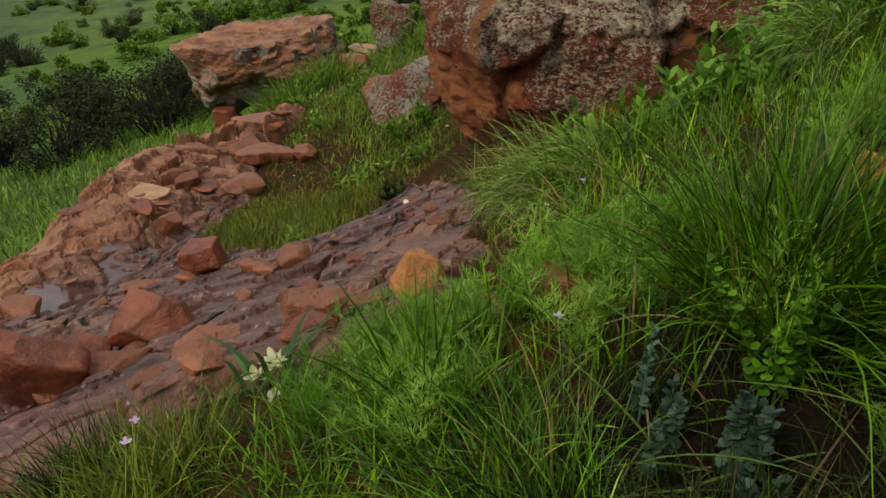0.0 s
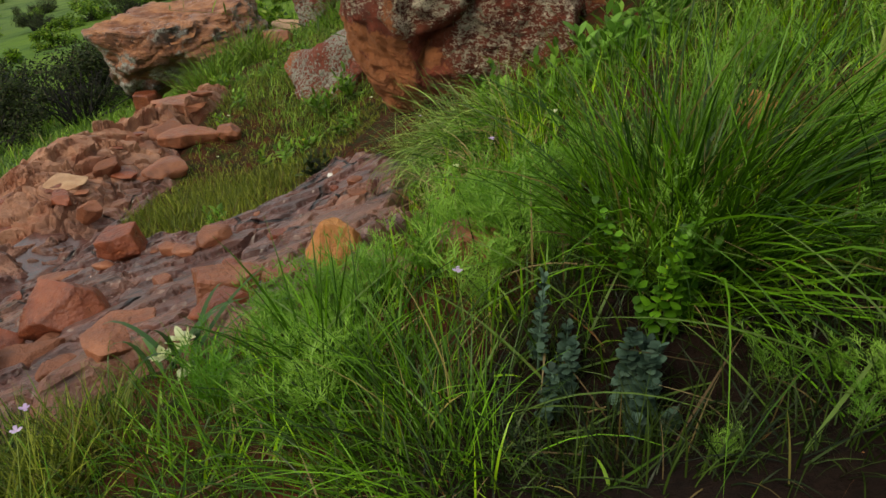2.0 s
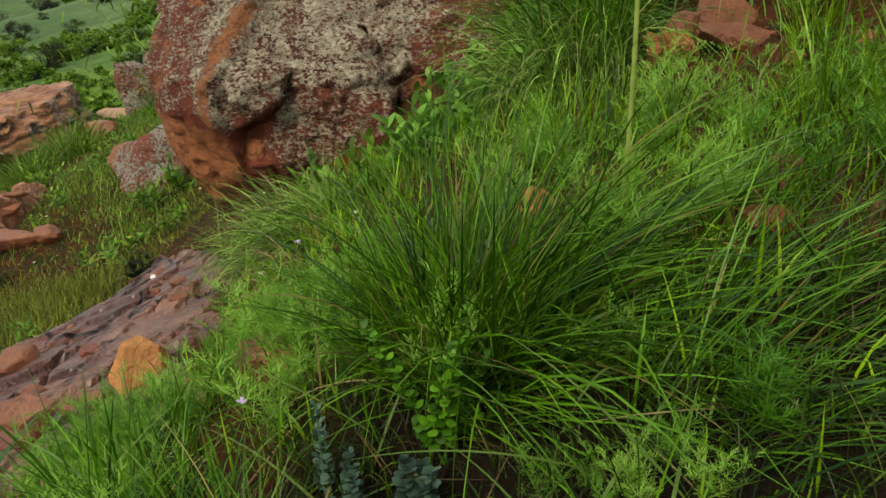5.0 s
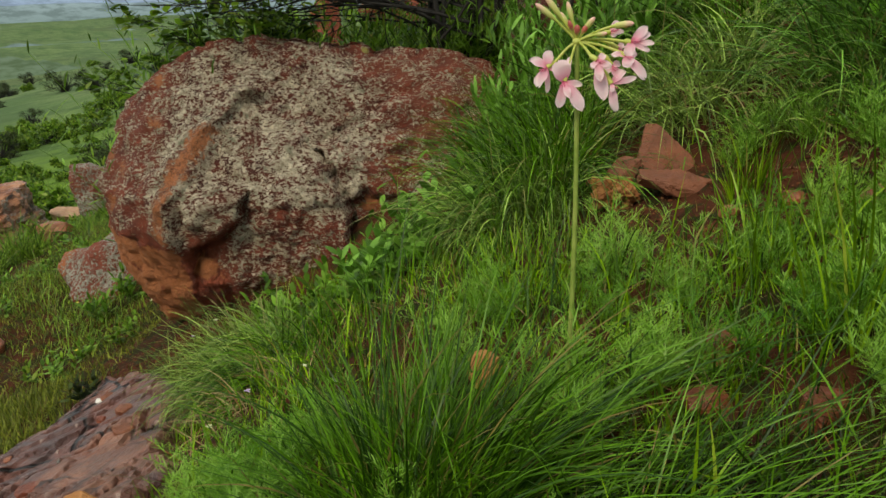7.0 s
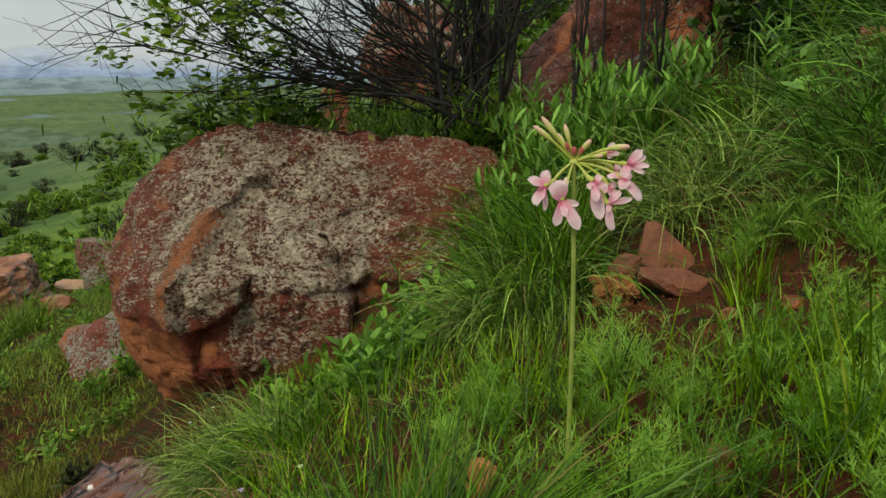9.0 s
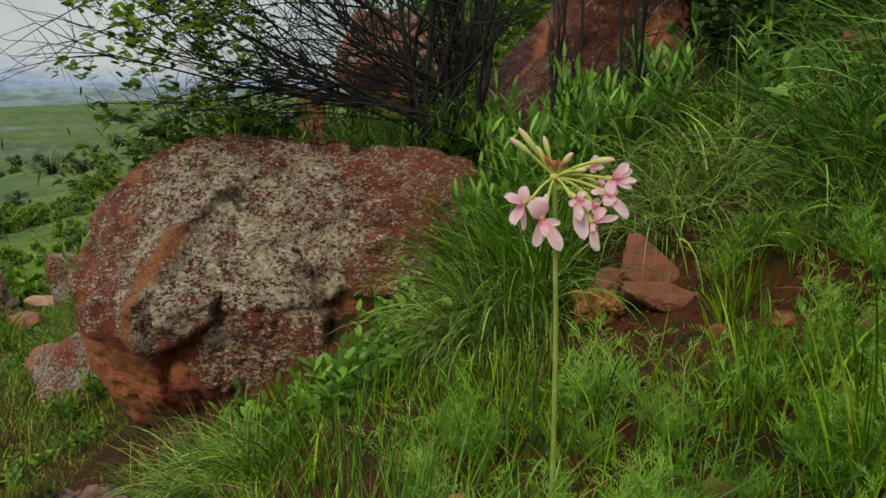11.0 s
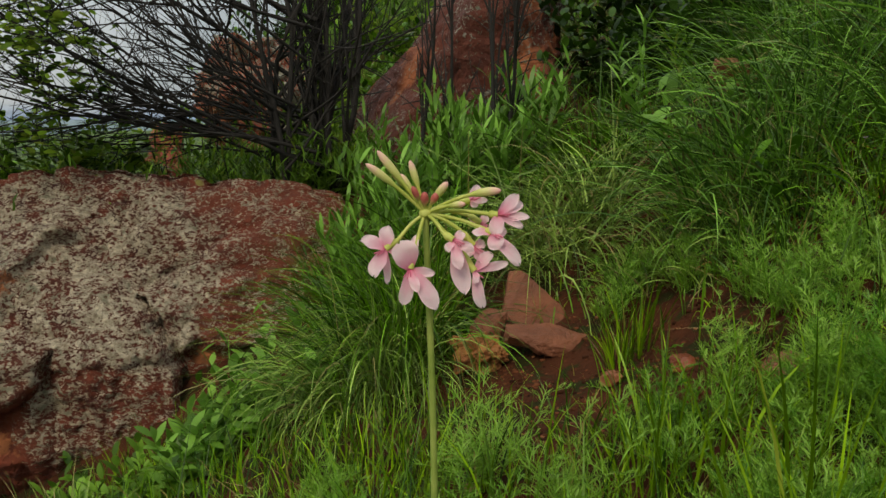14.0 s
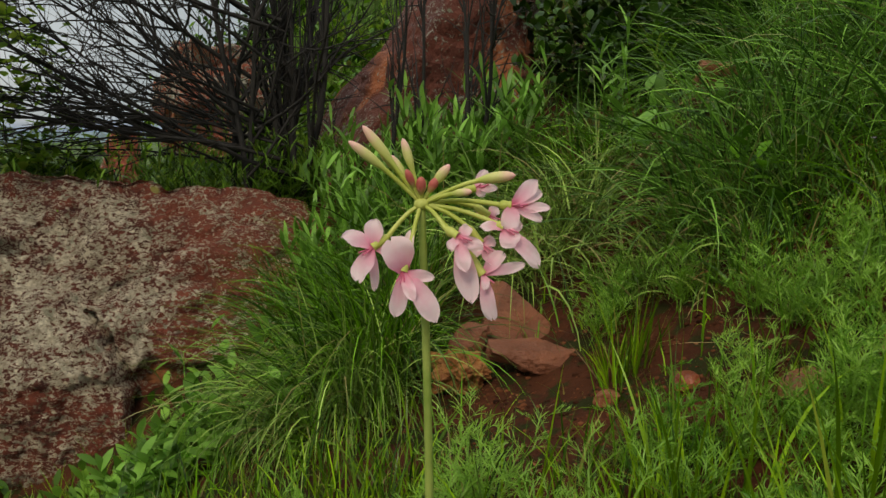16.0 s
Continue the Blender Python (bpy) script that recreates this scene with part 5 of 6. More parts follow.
tussock(0.15, 0.40, 120, 0.10, 0.08, 0.22, 0.0018, DARKTUSS, "wet clump under the long blades, shade put into its colour", EAST, 0.8, 60, 40, 329)
tussock(0.16, 2.24, 420, 0.14, 0.10, 0.22, 0.0030, TUSSOCK, "grass round the foot of the bare shrub", SOUTH, 0.3, 28, 60, 330)
tussock(0.44, 0.72, 70, 0.06, 0.10, 0.24, 0.0032, GRASS, "upright green blades among feathery herbs", WEST, 0.1, 16, 25, 321)
tussock(0.42, 0.92, 60, 0.07, 0.08, 0.18, 0.0030, GRASS, "upright green blades in the turf", WEST, 0.1, 16, 25, 322)
tussock(0.10, 1.10, 160, 0.10, 0.06, 0.15, 0.0028, GRASS, "fresh upright grass round the flower's stalk", WEST, 0.1, 20, 35, 323)


def feathery(seed, tall):
    """A herb of upright stalks with leaves cut into fine threads."""
    r = np.random.default_rng(seed)
    bits, stalks = [], []
    for _ in range(r.integers(4, 7)):
        v, f, line = ribbons([(r.normal(0, 0.008), r.normal(0, 0.008), 0)], r.uniform(0, 6.28), r.uniform(5, 38), r.uniform(-10, 30), tall * r.uniform(0.6, 1.1), 0.0026, "blade", 6)
        stalks.append((v, f))
        pts = line[0]
        n = 11
        at = np.linspace(0.15, 0.98, n)
        foot = np.stack([np.interp(at, np.linspace(0, 1, 7), pts[:, c]) for c in range(3)], 1)
        az = r.uniform(0, 6.28) + np.arange(n) * 2.4
        size = tall * 0.38 * (1.05 - 0.5 * at)
        v, f, leaves = ribbons(foot, az, 48 + r.normal(0, 9, n), 18, size, 0.0018, "blade", 4)
        bits.append((v, f))
        for k in range(n):
            m = 8
            q = np.linspace(0.15, 1.0, m)
            root = np.stack([np.interp(q, np.linspace(0, 1, 5), leaves[k][:, c]) for c in range(3)], 1)
            flip = np.where(np.arange(m) % 2, 1, -1)
            turn = az[k] + flip * r.uniform(0.5, 0.9, m)
            v, f, threads = ribbons(root, turn, 50 + r.normal(0, 14, m), 14, size[k] * (0.70 - 0.40 * q), 0.0015, "blade", 2, r.uniform(-60, 60, m))
            bits.append((v, f))
            for side in (-0.55, 0.55):
                v, f, _ = ribbons(threads[:, 1], turn + side, 45 + r.normal(0, 16, m), 10, size[k] * (0.30 - 0.16 * q), 0.0012, "blade", 1, r.uniform(-60, 60, m))
                bits.append((v, f))
    return fast_mesh("stalk", *joined(stalks), FEATHER), fast_mesh("foliage", *joined(bits), FEATHER)


HERBS = [feathery(500 + k, 0.09 + 0.02 * (k % 3)) for k in range(6)]
rng = np.random.default_rng(57)


def herb(x, y, size, k):
    ob = new("feathery_herb")
    ob.matrix_world = pose(x, y, float(surface(np.array([x]), np.array([y]))[0]) - 0.004, rng.normal(0, 7), rng.normal(0, 7), rng.uniform(0, 360)) @ Matrix.Scale(size, 4)
    tagged(part("stalk", HERBS[k % 6][0], ob), kind="stuff")
    tagged(part("foliage", HERBS[k % 6][1], ob), kind="stuff")
    tagged(ob, "bright green herb with feathery thread-like leaves", "herb", "feathery herbs")


spots = field(rng, 300, (-0.12, 0.50, 0.95, 1.42), lambda x, y: open_turf(x, y) * 0.75 * (1 - ((x > 0.66) & (y > 1.12))) * (1 - ((x < 0.26) & (y > 1.10))) * (1 - spot(x, y, -0.08, 0.50, 0.08)) * np.where(x < 0.30, 0.6, 1.0))
for k, p in enumerate(spots):
    herb(p[0], p[1], rng.uniform(0.6, 1.05), k)
for k, p in enumerate(field(rng, 64, (-0.48, 0.42, -0.12, 0.90), lambda x, y: open_turf(x, y) * 0.75 * (1 - 0.97 * spot(x, y, -0.46, 0.84, 0.10)) * (1 - spot(x, y, -0.12, 0.48, 0.08)))):
    herb(p[0], p[1], rng.uniform(0.55, 0.95), k)
for k, (x, y, s) in enumerate([(0.060, 0.415, 0.42), (0.088, 0.385, 0.45), (0.030, 0.425, 0.36), (0.072, 0.36, 0.42), (0.11, 0.41, 0.45), (-0.01, 0.35, 0.25), (0.13, 0.37, 0.45), (0.17, 0.42, 0.7), (0.62, 1.08, 0.9), (0.66, 1.00, 1.0), (0.71, 1.06, 0.8), (0.56, 0.90, 1.0)]):
    herb(x, y, s, k)


def leafy(name, x, y, stems, tall, leaf, width, material, label, seed, per=10, tilt=20, out=55, shape="leaf", category="plant", z=None, bend=20, stem_w=0.003, group=""):
    """An upright plant: stems (one part) and leaves all round them (another)."""
    r = np.random.default_rng(seed)
    root = new(name)
    root.location = (x, y, float(surface(np.array([x]), np.array([y]))[0]) - 0.005 if z is None else z)
    stalks, leaves = [], []
    for _ in range(stems):
        az0 = r.uniform(0, 6.28)
        v, f, line = ribbons([(r.normal(0, 0.016), r.normal(0, 0.016), 0)], az0, abs(r.normal(0, tilt)), bend, tall * r.uniform(0.65, 1.1), stem_w, "blade", 6)
        stalks.append((line[0], np.linspace(stem_w / 2, stem_w / 5, 7)))
        at = np.linspace(0.18, 1.0, per)
        foot = np.stack([np.interp(at, np.linspace(0, 1, 7), line[0][:, c]) for c in range(3)], 1)
        az = r.uniform(0, 6.28) + np.arange(per) * 2.4 + r.normal(0, 0.4, per)
        v, f, _ = ribbons(foot, az, out * (1.15 - 0.75 * at) + r.normal(0, 16, per), 28, leaf * (1.1 - 0.45 * at) * r.uniform(0.8, 1.15, per), width * (1.1 - 0.45 * at), shape, 5, r.uniform(-20, 20, per))
        leaves.append((v, f))
    part("stem", fast_mesh("stem", *tubes([s[0] for s in stalks], [s[1] for s in stalks], 4), material), root)
    part("foliage", fast_mesh("foliage", *joined(leaves), material), root)
    return tagged(root, label, category, group)


# blue-green plants with rounded, overlapping leaves, and the vine above them
leafy("leafy_plant", -0.075, 0.435, 5, 0.085, 0.0115, 0.0120, BLUE, "blue-green plant with thick rounded leaves", 601, 52, 5, 105, "round", bend=8)
leafy("leafy_plant", -0.066, 0.412, 3, 0.050, 0.0110, 0.0115, BLUE, "low blue-green plant with thick rounded leaves", 606, 30, 14, 105, "round", bend=8)
leafy("leafy_plant", -0.128, 0.450, 3, 0.070, 0.0110, 0.0105, BLUE, "blue-green plant half under grass", 602, 34, 12, 100, "round", bend=10)
leafy("leafy_plant", -0.150, 0.50, 2, 0.100, 0.0105, 0.0085, BLUE, "slender blue-green shoot in the grass", 603, 30, 8, 70, "round", bend=6)
leafy("leafy_plant", -0.040, 0.490, 7, 0.125, 0.0105, 0.0110, VINE, "bright plant with small round leaves climbing in grass", 604, 40, 13, 95, "round", bend=14)
# willow-leaved plants in front of the shrub
for k, (x, y, t) in enumerate([(0.24, 2.12, 0.26), (0.33, 2.14, 0.30), (0.44, 2.08, 0.30), (0.56, 2.06, 0.30), (0.28, 2.0, 0.24), (0.40, 1.98, 0.26), (0.18, 2.06, 0.22), (0.66, 2.10, 0.26), (0.52, 1.98, 0.22), (0.36, 2.04, 0.26), (0.47, 2.16, 0.30), (0.22, 1.98, 0.2), (0.24, 2.28, 0.30), (0.30, 2.36, 0.30), (0.36, 2.30, 0.30), (0.42, 2.40, 0.28), (0.26, 2.44, 0.28), (0.50, 2.30, 0.28), (0.60, 2.28, 0.26), (0.16, 2.20, 0.22)]):
    leafy("willow_leaved_plant", x, y, 7, t, 0.095, 0.015, WILLOW, "green plant with long narrow leaves below the shrub", 610 + k, 13, 15, 56, "leaf", group="narrow-leaved plants")
# broad-leaved plants
leafy("broad_leaved_plant", 0.765, 1.65, 4, 0.16, 0.085, 0.032, WILLOW, "plant with broad pale green leaves", 630, 5, 22, 70)
leafy("broad_leaved_plant", 0.84, 1.64, 4, 0.13, 0.070, 0.026, WILLOW, "low plant with broad pale green leaves", 631, 5, 22, 75)
leafy("broad_leaved_plant", -0.05, 1.74, 4, 0.15, 0.050, 0.024, BROAD, "broad-leaved herb beside the boulder", 632, 7, 20, 70)
for k, (x, y) in enumerate([(-0.10, 1.60), (-0.03, 1.55), (0.01, 1.68), (-0.17, 1.56), (0.05, 1.50)]):
    leafy("broad_leaved_plant", x, y, 5, 0.13 + 0.02 * (k % 2), 0.060, 0.024, WILLOW, "fresh broad-leaved herb in front of the boulder", 660 + k, 9, 22, 70, group="herbs at the boulder")
leafy("broad_leaved_plant", -0.16, 1.70, 4, 0.10, 0.050, 0.020, BROAD, "broad-leaved herb at the boulder's foot", 633, 7, 24, 65)
leafy("broad_leaved_plant", -0.24, 1.66, 4, 0.09, 0.045, 0.018, BROAD, "broad-leaved herb in the grass", 634, 7, 24, 65)
leafy("broad_leaved_plant", 0.07, 1.38, 3, 0.10, 0.045, 0.018, BROAD, "small broad-leaved herb in the turf", 635, 6, 22, 65)
leafy("broad_leaved_plant", 0.76, 1.28, 3, 0.14, 0.040, 0.028, VINE, "bright round-leaved herb on the bank", 636, 8, 18, 75, "round")
leafy("broad_leaved_plant", -1.30, 3.02, 5, 0.16, 0.075, 0.020, BROAD, "green herb beside the leaning rock", 637, 8, 16, 50)
leafy("broad_leaved_plant", -1.38, 2.90, 5, 0.12, 0.070, 0.020, BROAD, "green herb below the leaning rock", 638, 8, 20, 55)
leafy("broad_leaved_plant", -1.15, 1.60, 6, 0.06, 0.035, 0.014, BROAD, "small bright herb at the edge of the bedrock", 639, 6, 30, 65)
leafy("broad_leaved_plant", -1.00, 1.95, 7, 0.08, 0.040, 0.016, DARKLEAF, "dark herb on wet mud", 640, 7, 25, 65)
for k in range(80):
    x, y = rng.uniform(-2.5, -0.95), rng.uniform(2.4, 5.2)
    if inside(np.array([x]), np.array([y]), BED_EDGE)[0] < -0.04 and clear_of_boulder(x, y):
        leafy("small_herb", x, y, 5, 0.05 + 0.05 * rng.random(), 0.040, 0.016, (BROAD, SHRUB)[k % 2], "small leafy herb on the slope", 1300 + k, 6, 34, 70, group="slope herbs")
for k, (x, y) in enumerate([(-0.20, 1.84), (-0.30, 1.80), (-0.38, 1.86), (-0.12, 1.80), (-0.46, 1.82), (-0.26, 1.72), (-0.40, 1.74)]):
    leafy("small_herb", x, y, 5, 0.12 + 0.015 * (k % 4), 0.055, 0.021, BROAD, "leafy herb at the boulder's foot", 1400 + k, 7, 26, 65, group="herbs at the boulder")
for k, (x, y, t) in enumerate([(-0.13, 1.70, 0.16), (-0.07, 1.69, 0.20), (0.00, 1.76, 0.26), (-0.19, 1.68, 0.13), (-0.05, 1.64, 0.14)]):
    leafy("broad_leaved_plant", x, y, 4, t, 0.062, 0.027, WILLOW, "pale green herb with pointed leaves against the boulder", 680 + k, 8, 14, 72, group="herbs at the boulder")
# tall fern-like shoot and dark foliage on the hillside
leafy("ferny_shoot", 0.785, 1.88, 3, 0.27, 0.080, 0.010, WILLOW, "tall shoot with fern-like leaves", 645, 22, 8, 70)
leafy("ferny_shoot", 0.92, 1.92, 2, 0.20, 0.070, 0.009, SHRUB, "dark ferny shoot on the bank", 646, 20, 10, 70)
UPHILL = [(1.02, 2.02, 0.30), (1.18, 2.10, 0.34), (1.35, 1.78, 0.30), (1.48, 1.95, 0.34), (1.62, 1.85, 0.36), (1.25, 2.35, 0.40), (0.92, 2.28, 0.32)]
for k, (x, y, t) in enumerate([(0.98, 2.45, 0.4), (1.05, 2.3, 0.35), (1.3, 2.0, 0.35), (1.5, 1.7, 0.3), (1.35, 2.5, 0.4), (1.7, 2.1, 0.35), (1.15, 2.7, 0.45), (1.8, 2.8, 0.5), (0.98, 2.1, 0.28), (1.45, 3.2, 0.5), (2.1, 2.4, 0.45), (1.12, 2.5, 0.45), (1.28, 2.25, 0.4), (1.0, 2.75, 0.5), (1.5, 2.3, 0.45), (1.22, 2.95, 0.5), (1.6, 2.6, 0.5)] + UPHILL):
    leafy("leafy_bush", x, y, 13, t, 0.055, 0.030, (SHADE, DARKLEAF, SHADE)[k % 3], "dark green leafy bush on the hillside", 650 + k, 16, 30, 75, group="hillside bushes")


# ---- the bare shrub behind the boulder, with dark stems and wiry twigs ----


def grow(r, start, az, tilt, length, radius, bend, wander, points=8):
    """A crooked branch: its points and radii."""
    p, th, a = np.array(start, float), radians(tilt), az
    line, step = [p.copy()], length / (points - 1)
    for _ in range(points - 1):
        a += r.normal(0, wander)
        th += radians(bend) / points + r.normal(0, wander * 0.6)
        p = p + step * np.array([np.sin(th) * np.cos(a), np.sin(th) * np.sin(a), np.cos(th)])
        line.append(p.copy())
    return np.array(line), np.linspace(radius, radius * 0.35, points), a, th


def shrub(name, x, y, z, stems, label, seed, leaf_share, leaf_mat, category="shrub", leaf=0.03):
    """stems: (azimuth, tilt, length, radius, bend, height of its foot) of each main stem. Twigs fork twice; some carry leaves."""
    r = np.random.default_rng(seed)
    root = new(name)
    root.location = (x, y, z)
    twigs, feet = [], []
    for az, tilt, length, radius, bend, lift in stems:
        start = (r.normal(0, 0.05 + 0.02 * (lift > 0)), r.normal(0, 0.04), lift)
        line, rad, a, th = grow(r, start, az, tilt, length, radius, bend, 0.15, 10)
        part("stem", fast_mesh("stem", *tubes([line], [rad], 6), BARK), root)
        for _ in range(int(6 + length * 9)):
            k = r.integers(2, 10)
            l2, r2, a2, t2 = grow(r, line[k], az + r.normal(0, 0.6), np.degrees(th) + r.normal(0, 20), length * r.uniform(0.2, 0.5), rad[k] * 0.5 + 0.0008, r.normal(0, 20), 0.11, 8)
            twigs.append((l2, r2))
            for _ in range(r.integers(2, 5)):
                j = r.integers(2, 8)
                l3, r3, a3, t3 = grow(r, l2[j], a2 + r.normal(0, 0.8), np.degrees(t2) + r.normal(0, 32), length * r.uniform(0.07, 0.2), r2[j] * 0.6 + 0.0006, r.normal(0, 20), 0.11, 6)
                twigs.append((l3, r3))
                feet.append((l3[2:], a3))
    def clear(q):
        return not (-1.15 < q[0] + x < 0.3 and q[1] + y < 2.82 and q[2] + z < 0.36)

    twigs = [t for t in twigs if clear(t[0][-1]) and clear(t[0][0])]
    tagged(part("twig_mass", fast_mesh("twig_mass", *tubes([t[0] for t in twigs], [t[1] for t in twigs], 4), BARK), root, "wiry dark twigs"), "wiry dark twigs", kind="stuff")
    pts, azs = [], []
    for l3, a3 in feet:
        if leaf_share[2] < l3[0][0] < leaf_share[0] and r.random() < leaf_share[1]:
            for q in l3:
                for _ in range(3 * clear(q)):
                    pts.append(q + r.normal(0, 0.012, 3))
                    azs.append(a3 + r.normal(0, 1.2))
    if pts:
        n = len(pts)
        v, f, _ = ribbons(pts, azs, r.uniform(40, 110, n), 25, leaf * r.uniform(0.6, 1.2, n), leaf * 0.62 * r.uniform(0.7, 1.2, n), "leaf", 4, r.uniform(-40, 40, n))
        part("foliage", fast_mesh("foliage", v, f, leaf_mat), root, "small fresh green leaves")
    return tagged(root, label, category)


rng = np.random.default_rng(91)
main = [(rng.uniform(0, 6.28), rng.uniform(2, 13), rng.uniform(0.8, 1.1), rng.uniform(0.008, 0.015), rng.uniform(-5, 8), 0.0) for _ in range(10)]
main += [(np.pi + rng.normal(-0.05, 0.30), rng.uniform(58, 86), rng.uniform(0.7, 1.3), rng.uniform(0.004, 0.008), rng.uniform(-20, 4), rng.uniform(0.14, 0.62)) for _ in range(19)]
main += [(np.pi + rng.normal(-0.05, 0.35), rng.uniform(74, 92), rng.uniform(0.5, 1.0), rng.uniform(0.004, 0.007), rng.uniform(-14, 2), rng.uniform(0.18, 0.36)) for _ in range(9)]
main += [(rng.normal(0.0, 0.4), rng.uniform(35, 62), rng.uniform(0.4, 0.7), rng.uniform(0.004, 0.006), rng.uniform(-10, 10), rng.uniform(0.05, 0.3)) for _ in range(3)]
shrub("bare_shrub", 0.07, 2.80, 0.16, main, "dense dark shrub with bare black stems and wiry twigs", 701, (-0.58, 0.42, -1.15), SHRUB, leaf=0.034)
stems_r = [(rng.uniform(0, 6.28), rng.uniform(0, 6), rng.uniform(0.6, 0.8), 0.0065, 3, 0.0) for _ in range(2)] + [(0.3, 22, 0.6, 0.005, 10, 0.0)]
shrub("bare_shrub", 0.56, 2.20, 0.27, stems_r, "thin dark stems before the red rock", 702, (-9, 0, -99), SHRUB)
shrub("bare_shrub", 0.42, 2.30, 0.26, stems_r[:2], "two thin dark stems before the red rock", 703, (-9, 0, -99), SHRUB)
green = [(np.pi + rng.normal(0.15, 0.7), rng.uniform(15, 65), rng.uniform(0.38, 0.66), rng.uniform(0.004, 0.008), rng.uniform(0, 25), 0.0) for _ in range(12)]
shrub("green_shrub", -0.60, 3.04, -0.14, green, "leafy green shrub behind the large boulder", 704, (9, 0.55, -99), SHRUB, leaf=0.042)
thick = [(rng.uniform(0, 6.28), rng.uniform(5, 45), rng.uniform(0.38, 0.6), rng.uniform(0.004, 0.008), rng.uniform(0, 25), 0.0) for _ in range(14)]
shrub("green_shrub", -0.74, 3.14, -0.26, thick, "dense leafy green shrub behind the large boulder", 705, (9, 0.75, -99), SHRUB, leaf=0.045)
for k, (x, y, t) in enumerate([(-0.95, 4.3, 0.75), (-1.15, 4.7, 0.85), (-0.60, 4.25, 0.62), (-0.85, 5.3, 0.8), (-0.45, 4.35, 0.5), (0.42, 3.5, 0.55), (0.25, 3.85, 0.6), (0.58, 3.6, 0.6), (0.12, 3.5, 0.4), (0.36, 3.2, 0.4)]):
    leafy("leafy_bush", x, y, 12, t, 0.06, 0.030, (SHRUB, TUSSOCK)[k % 2], "green leafy bush between the shrub and the red rock", 670 + k, 16, 30, 75, group="hillside bushes")
for k, (x, y, t) in enumerate([(-0.45, 5.5, 0.5), (-0.1, 5.9, 0.6), (0.25, 5.6, 0.6), (0.6, 6.0, 0.7), (0.95, 5.5, 0.6), (0.05, 5.2, 0.45), (0.45, 5.1, 0.5), (1.3, 5.9, 0.7), (-0.3, 6.3, 0.6), (0.75, 4.9, 0.5)]):
    leafy("leafy_bush", x, y, 14, t, 0.08, 0.036, (SHRUB, SHADE, BROAD)[k % 3], "green leafy bush on the knoll behind the shrub", 1700 + k, 18, 34, 75, group="knoll bushes")
for k in range(76):
    x, y = rng.uniform(-1.0, 0.34), rng.uniform(2.76, 3.05)
    leafy("ferny_shoot", x, y, 5, max(0.2, rng.uniform(0.36, 0.50) - float(surface(np.array([x]), np.array([y]))[0])), 0.085, 0.010, (SHRUB, BROAD)[k % 2], "ferny dark green shoot in the shade of the shrub", 1500 + k, 18, 24, 72, group="ferny shoots")

# ---- bushes of the meadow ----


def bush_mesh(seed, wide, tall, count, leaf, material, name="foliage"):
    """Clumps of small leaves in an uneven crown with gaps."""
    r = np.random.default_rng(seed)
    clumps = [(r.uniform(-0.8, 0.8) * wide, r.uniform(-0.8, 0.8) * wide, r.uniform(0.12, 0.95) * tall, r.uniform(0.16, 0.42) * wide) for _ in range(14)]
    pts = []
    for cx, cy, cz, cr in clumps:
        d = r.normal(0, 1, (count // 14, 3))
        d /= np.linalg.norm(d, axis=1)[:, None]
        pts.append(np.array((cx, cy, cz)) + d * cr * (r.random((count // 14, 1)) ** 0.4) * (1, 1, 0.8))
    p = np.concatenate(pts)
    p = p[p[:, 2] > 0.0]
    n = len(p)
    v, f, _ = ribbons(p, r.uniform(0, 6.28, n), r.uniform(20, 120, n), 25, leaf * r.uniform(0.6, 1.3, n), leaf * 0.55, "leaf", 2, r.uniform(-60, 60, n))
    return fast_mesh(name, v, f, material)


def bush_stems(seed, wide, tall):
    r = np.random.default_rng(seed)
    out = [grow(r, (r.normal(0, 0.05), r.normal(0, 0.05), -0.05), r.uniform(0, 6.28), r.uniform(5, 50), tall * r.uniform(0.5, 0.85), 0.012, 10, 0.3, 7)[:2] for _ in range(46)]
    return fast_mesh("branchwork", *tubes([o[0] for o in out], [o[1] for o in out], 4), BARK)


DARK_BUSH = [(bush_mesh(800 + k, 0.55, 0.70, 3600, 0.032, DARKLEAF), bush_stems(810 + k, 0.5, 0.85)) for k in range(3)]
LIGHT_BUSH = [(bush_mesh(820 + k, 0.5, 0.5, 2200, 0.07, SHRUB), bush_stems(830 + k, 0.4, 0.5)) for k in range(3)]


def bush(x, y, size, kind, k, label, group):
    root = new("meadow_bush")
    z = float(surface(np.array([x]), np.array([y]))[0])
    root.matrix_world = pose(x, y, z - 0.05, 0, 0, 67 * k) @ Matrix.Scale(size, 4)
    part("foliage", kind[k % 3][0], root)
    part("branchwork", kind[k % 3][1], root)
    return tagged(root, label, "bush", group)


rng = np.random.default_rng(17)
for k, (x, y, s) in enumerate([(-4.9, 5.6, 0.9), (-5.5, 5.0, 1.0), (-5.3, 6.4, 1.05), (-6.1, 6.1, 1.1), (-6.5, 5.2, 1.1), (-4.4, 5.9, 0.6), (-5.7, 7.4, 0.9), (-7.2, 6.9, 1.0)]):
    bush(x, y, s, DARK_BUSH, k, "dark twiggy bush in the wet meadow", "dark bushes")
for k in range(190):
    a, d = rng.uniform(1.75, 2.62), 9 * (90 / 9) ** rng.random()
    bush(d * np.cos(a), d * np.sin(a), rng.uniform(0.35, 0.9) * (1 + d / 60), (LIGHT_BUSH, DARK_BUSH)[k % 4 == 0], k, "low green bush in the meadow" if k % 4 else "low dark bush in the meadow", "meadow bushes")
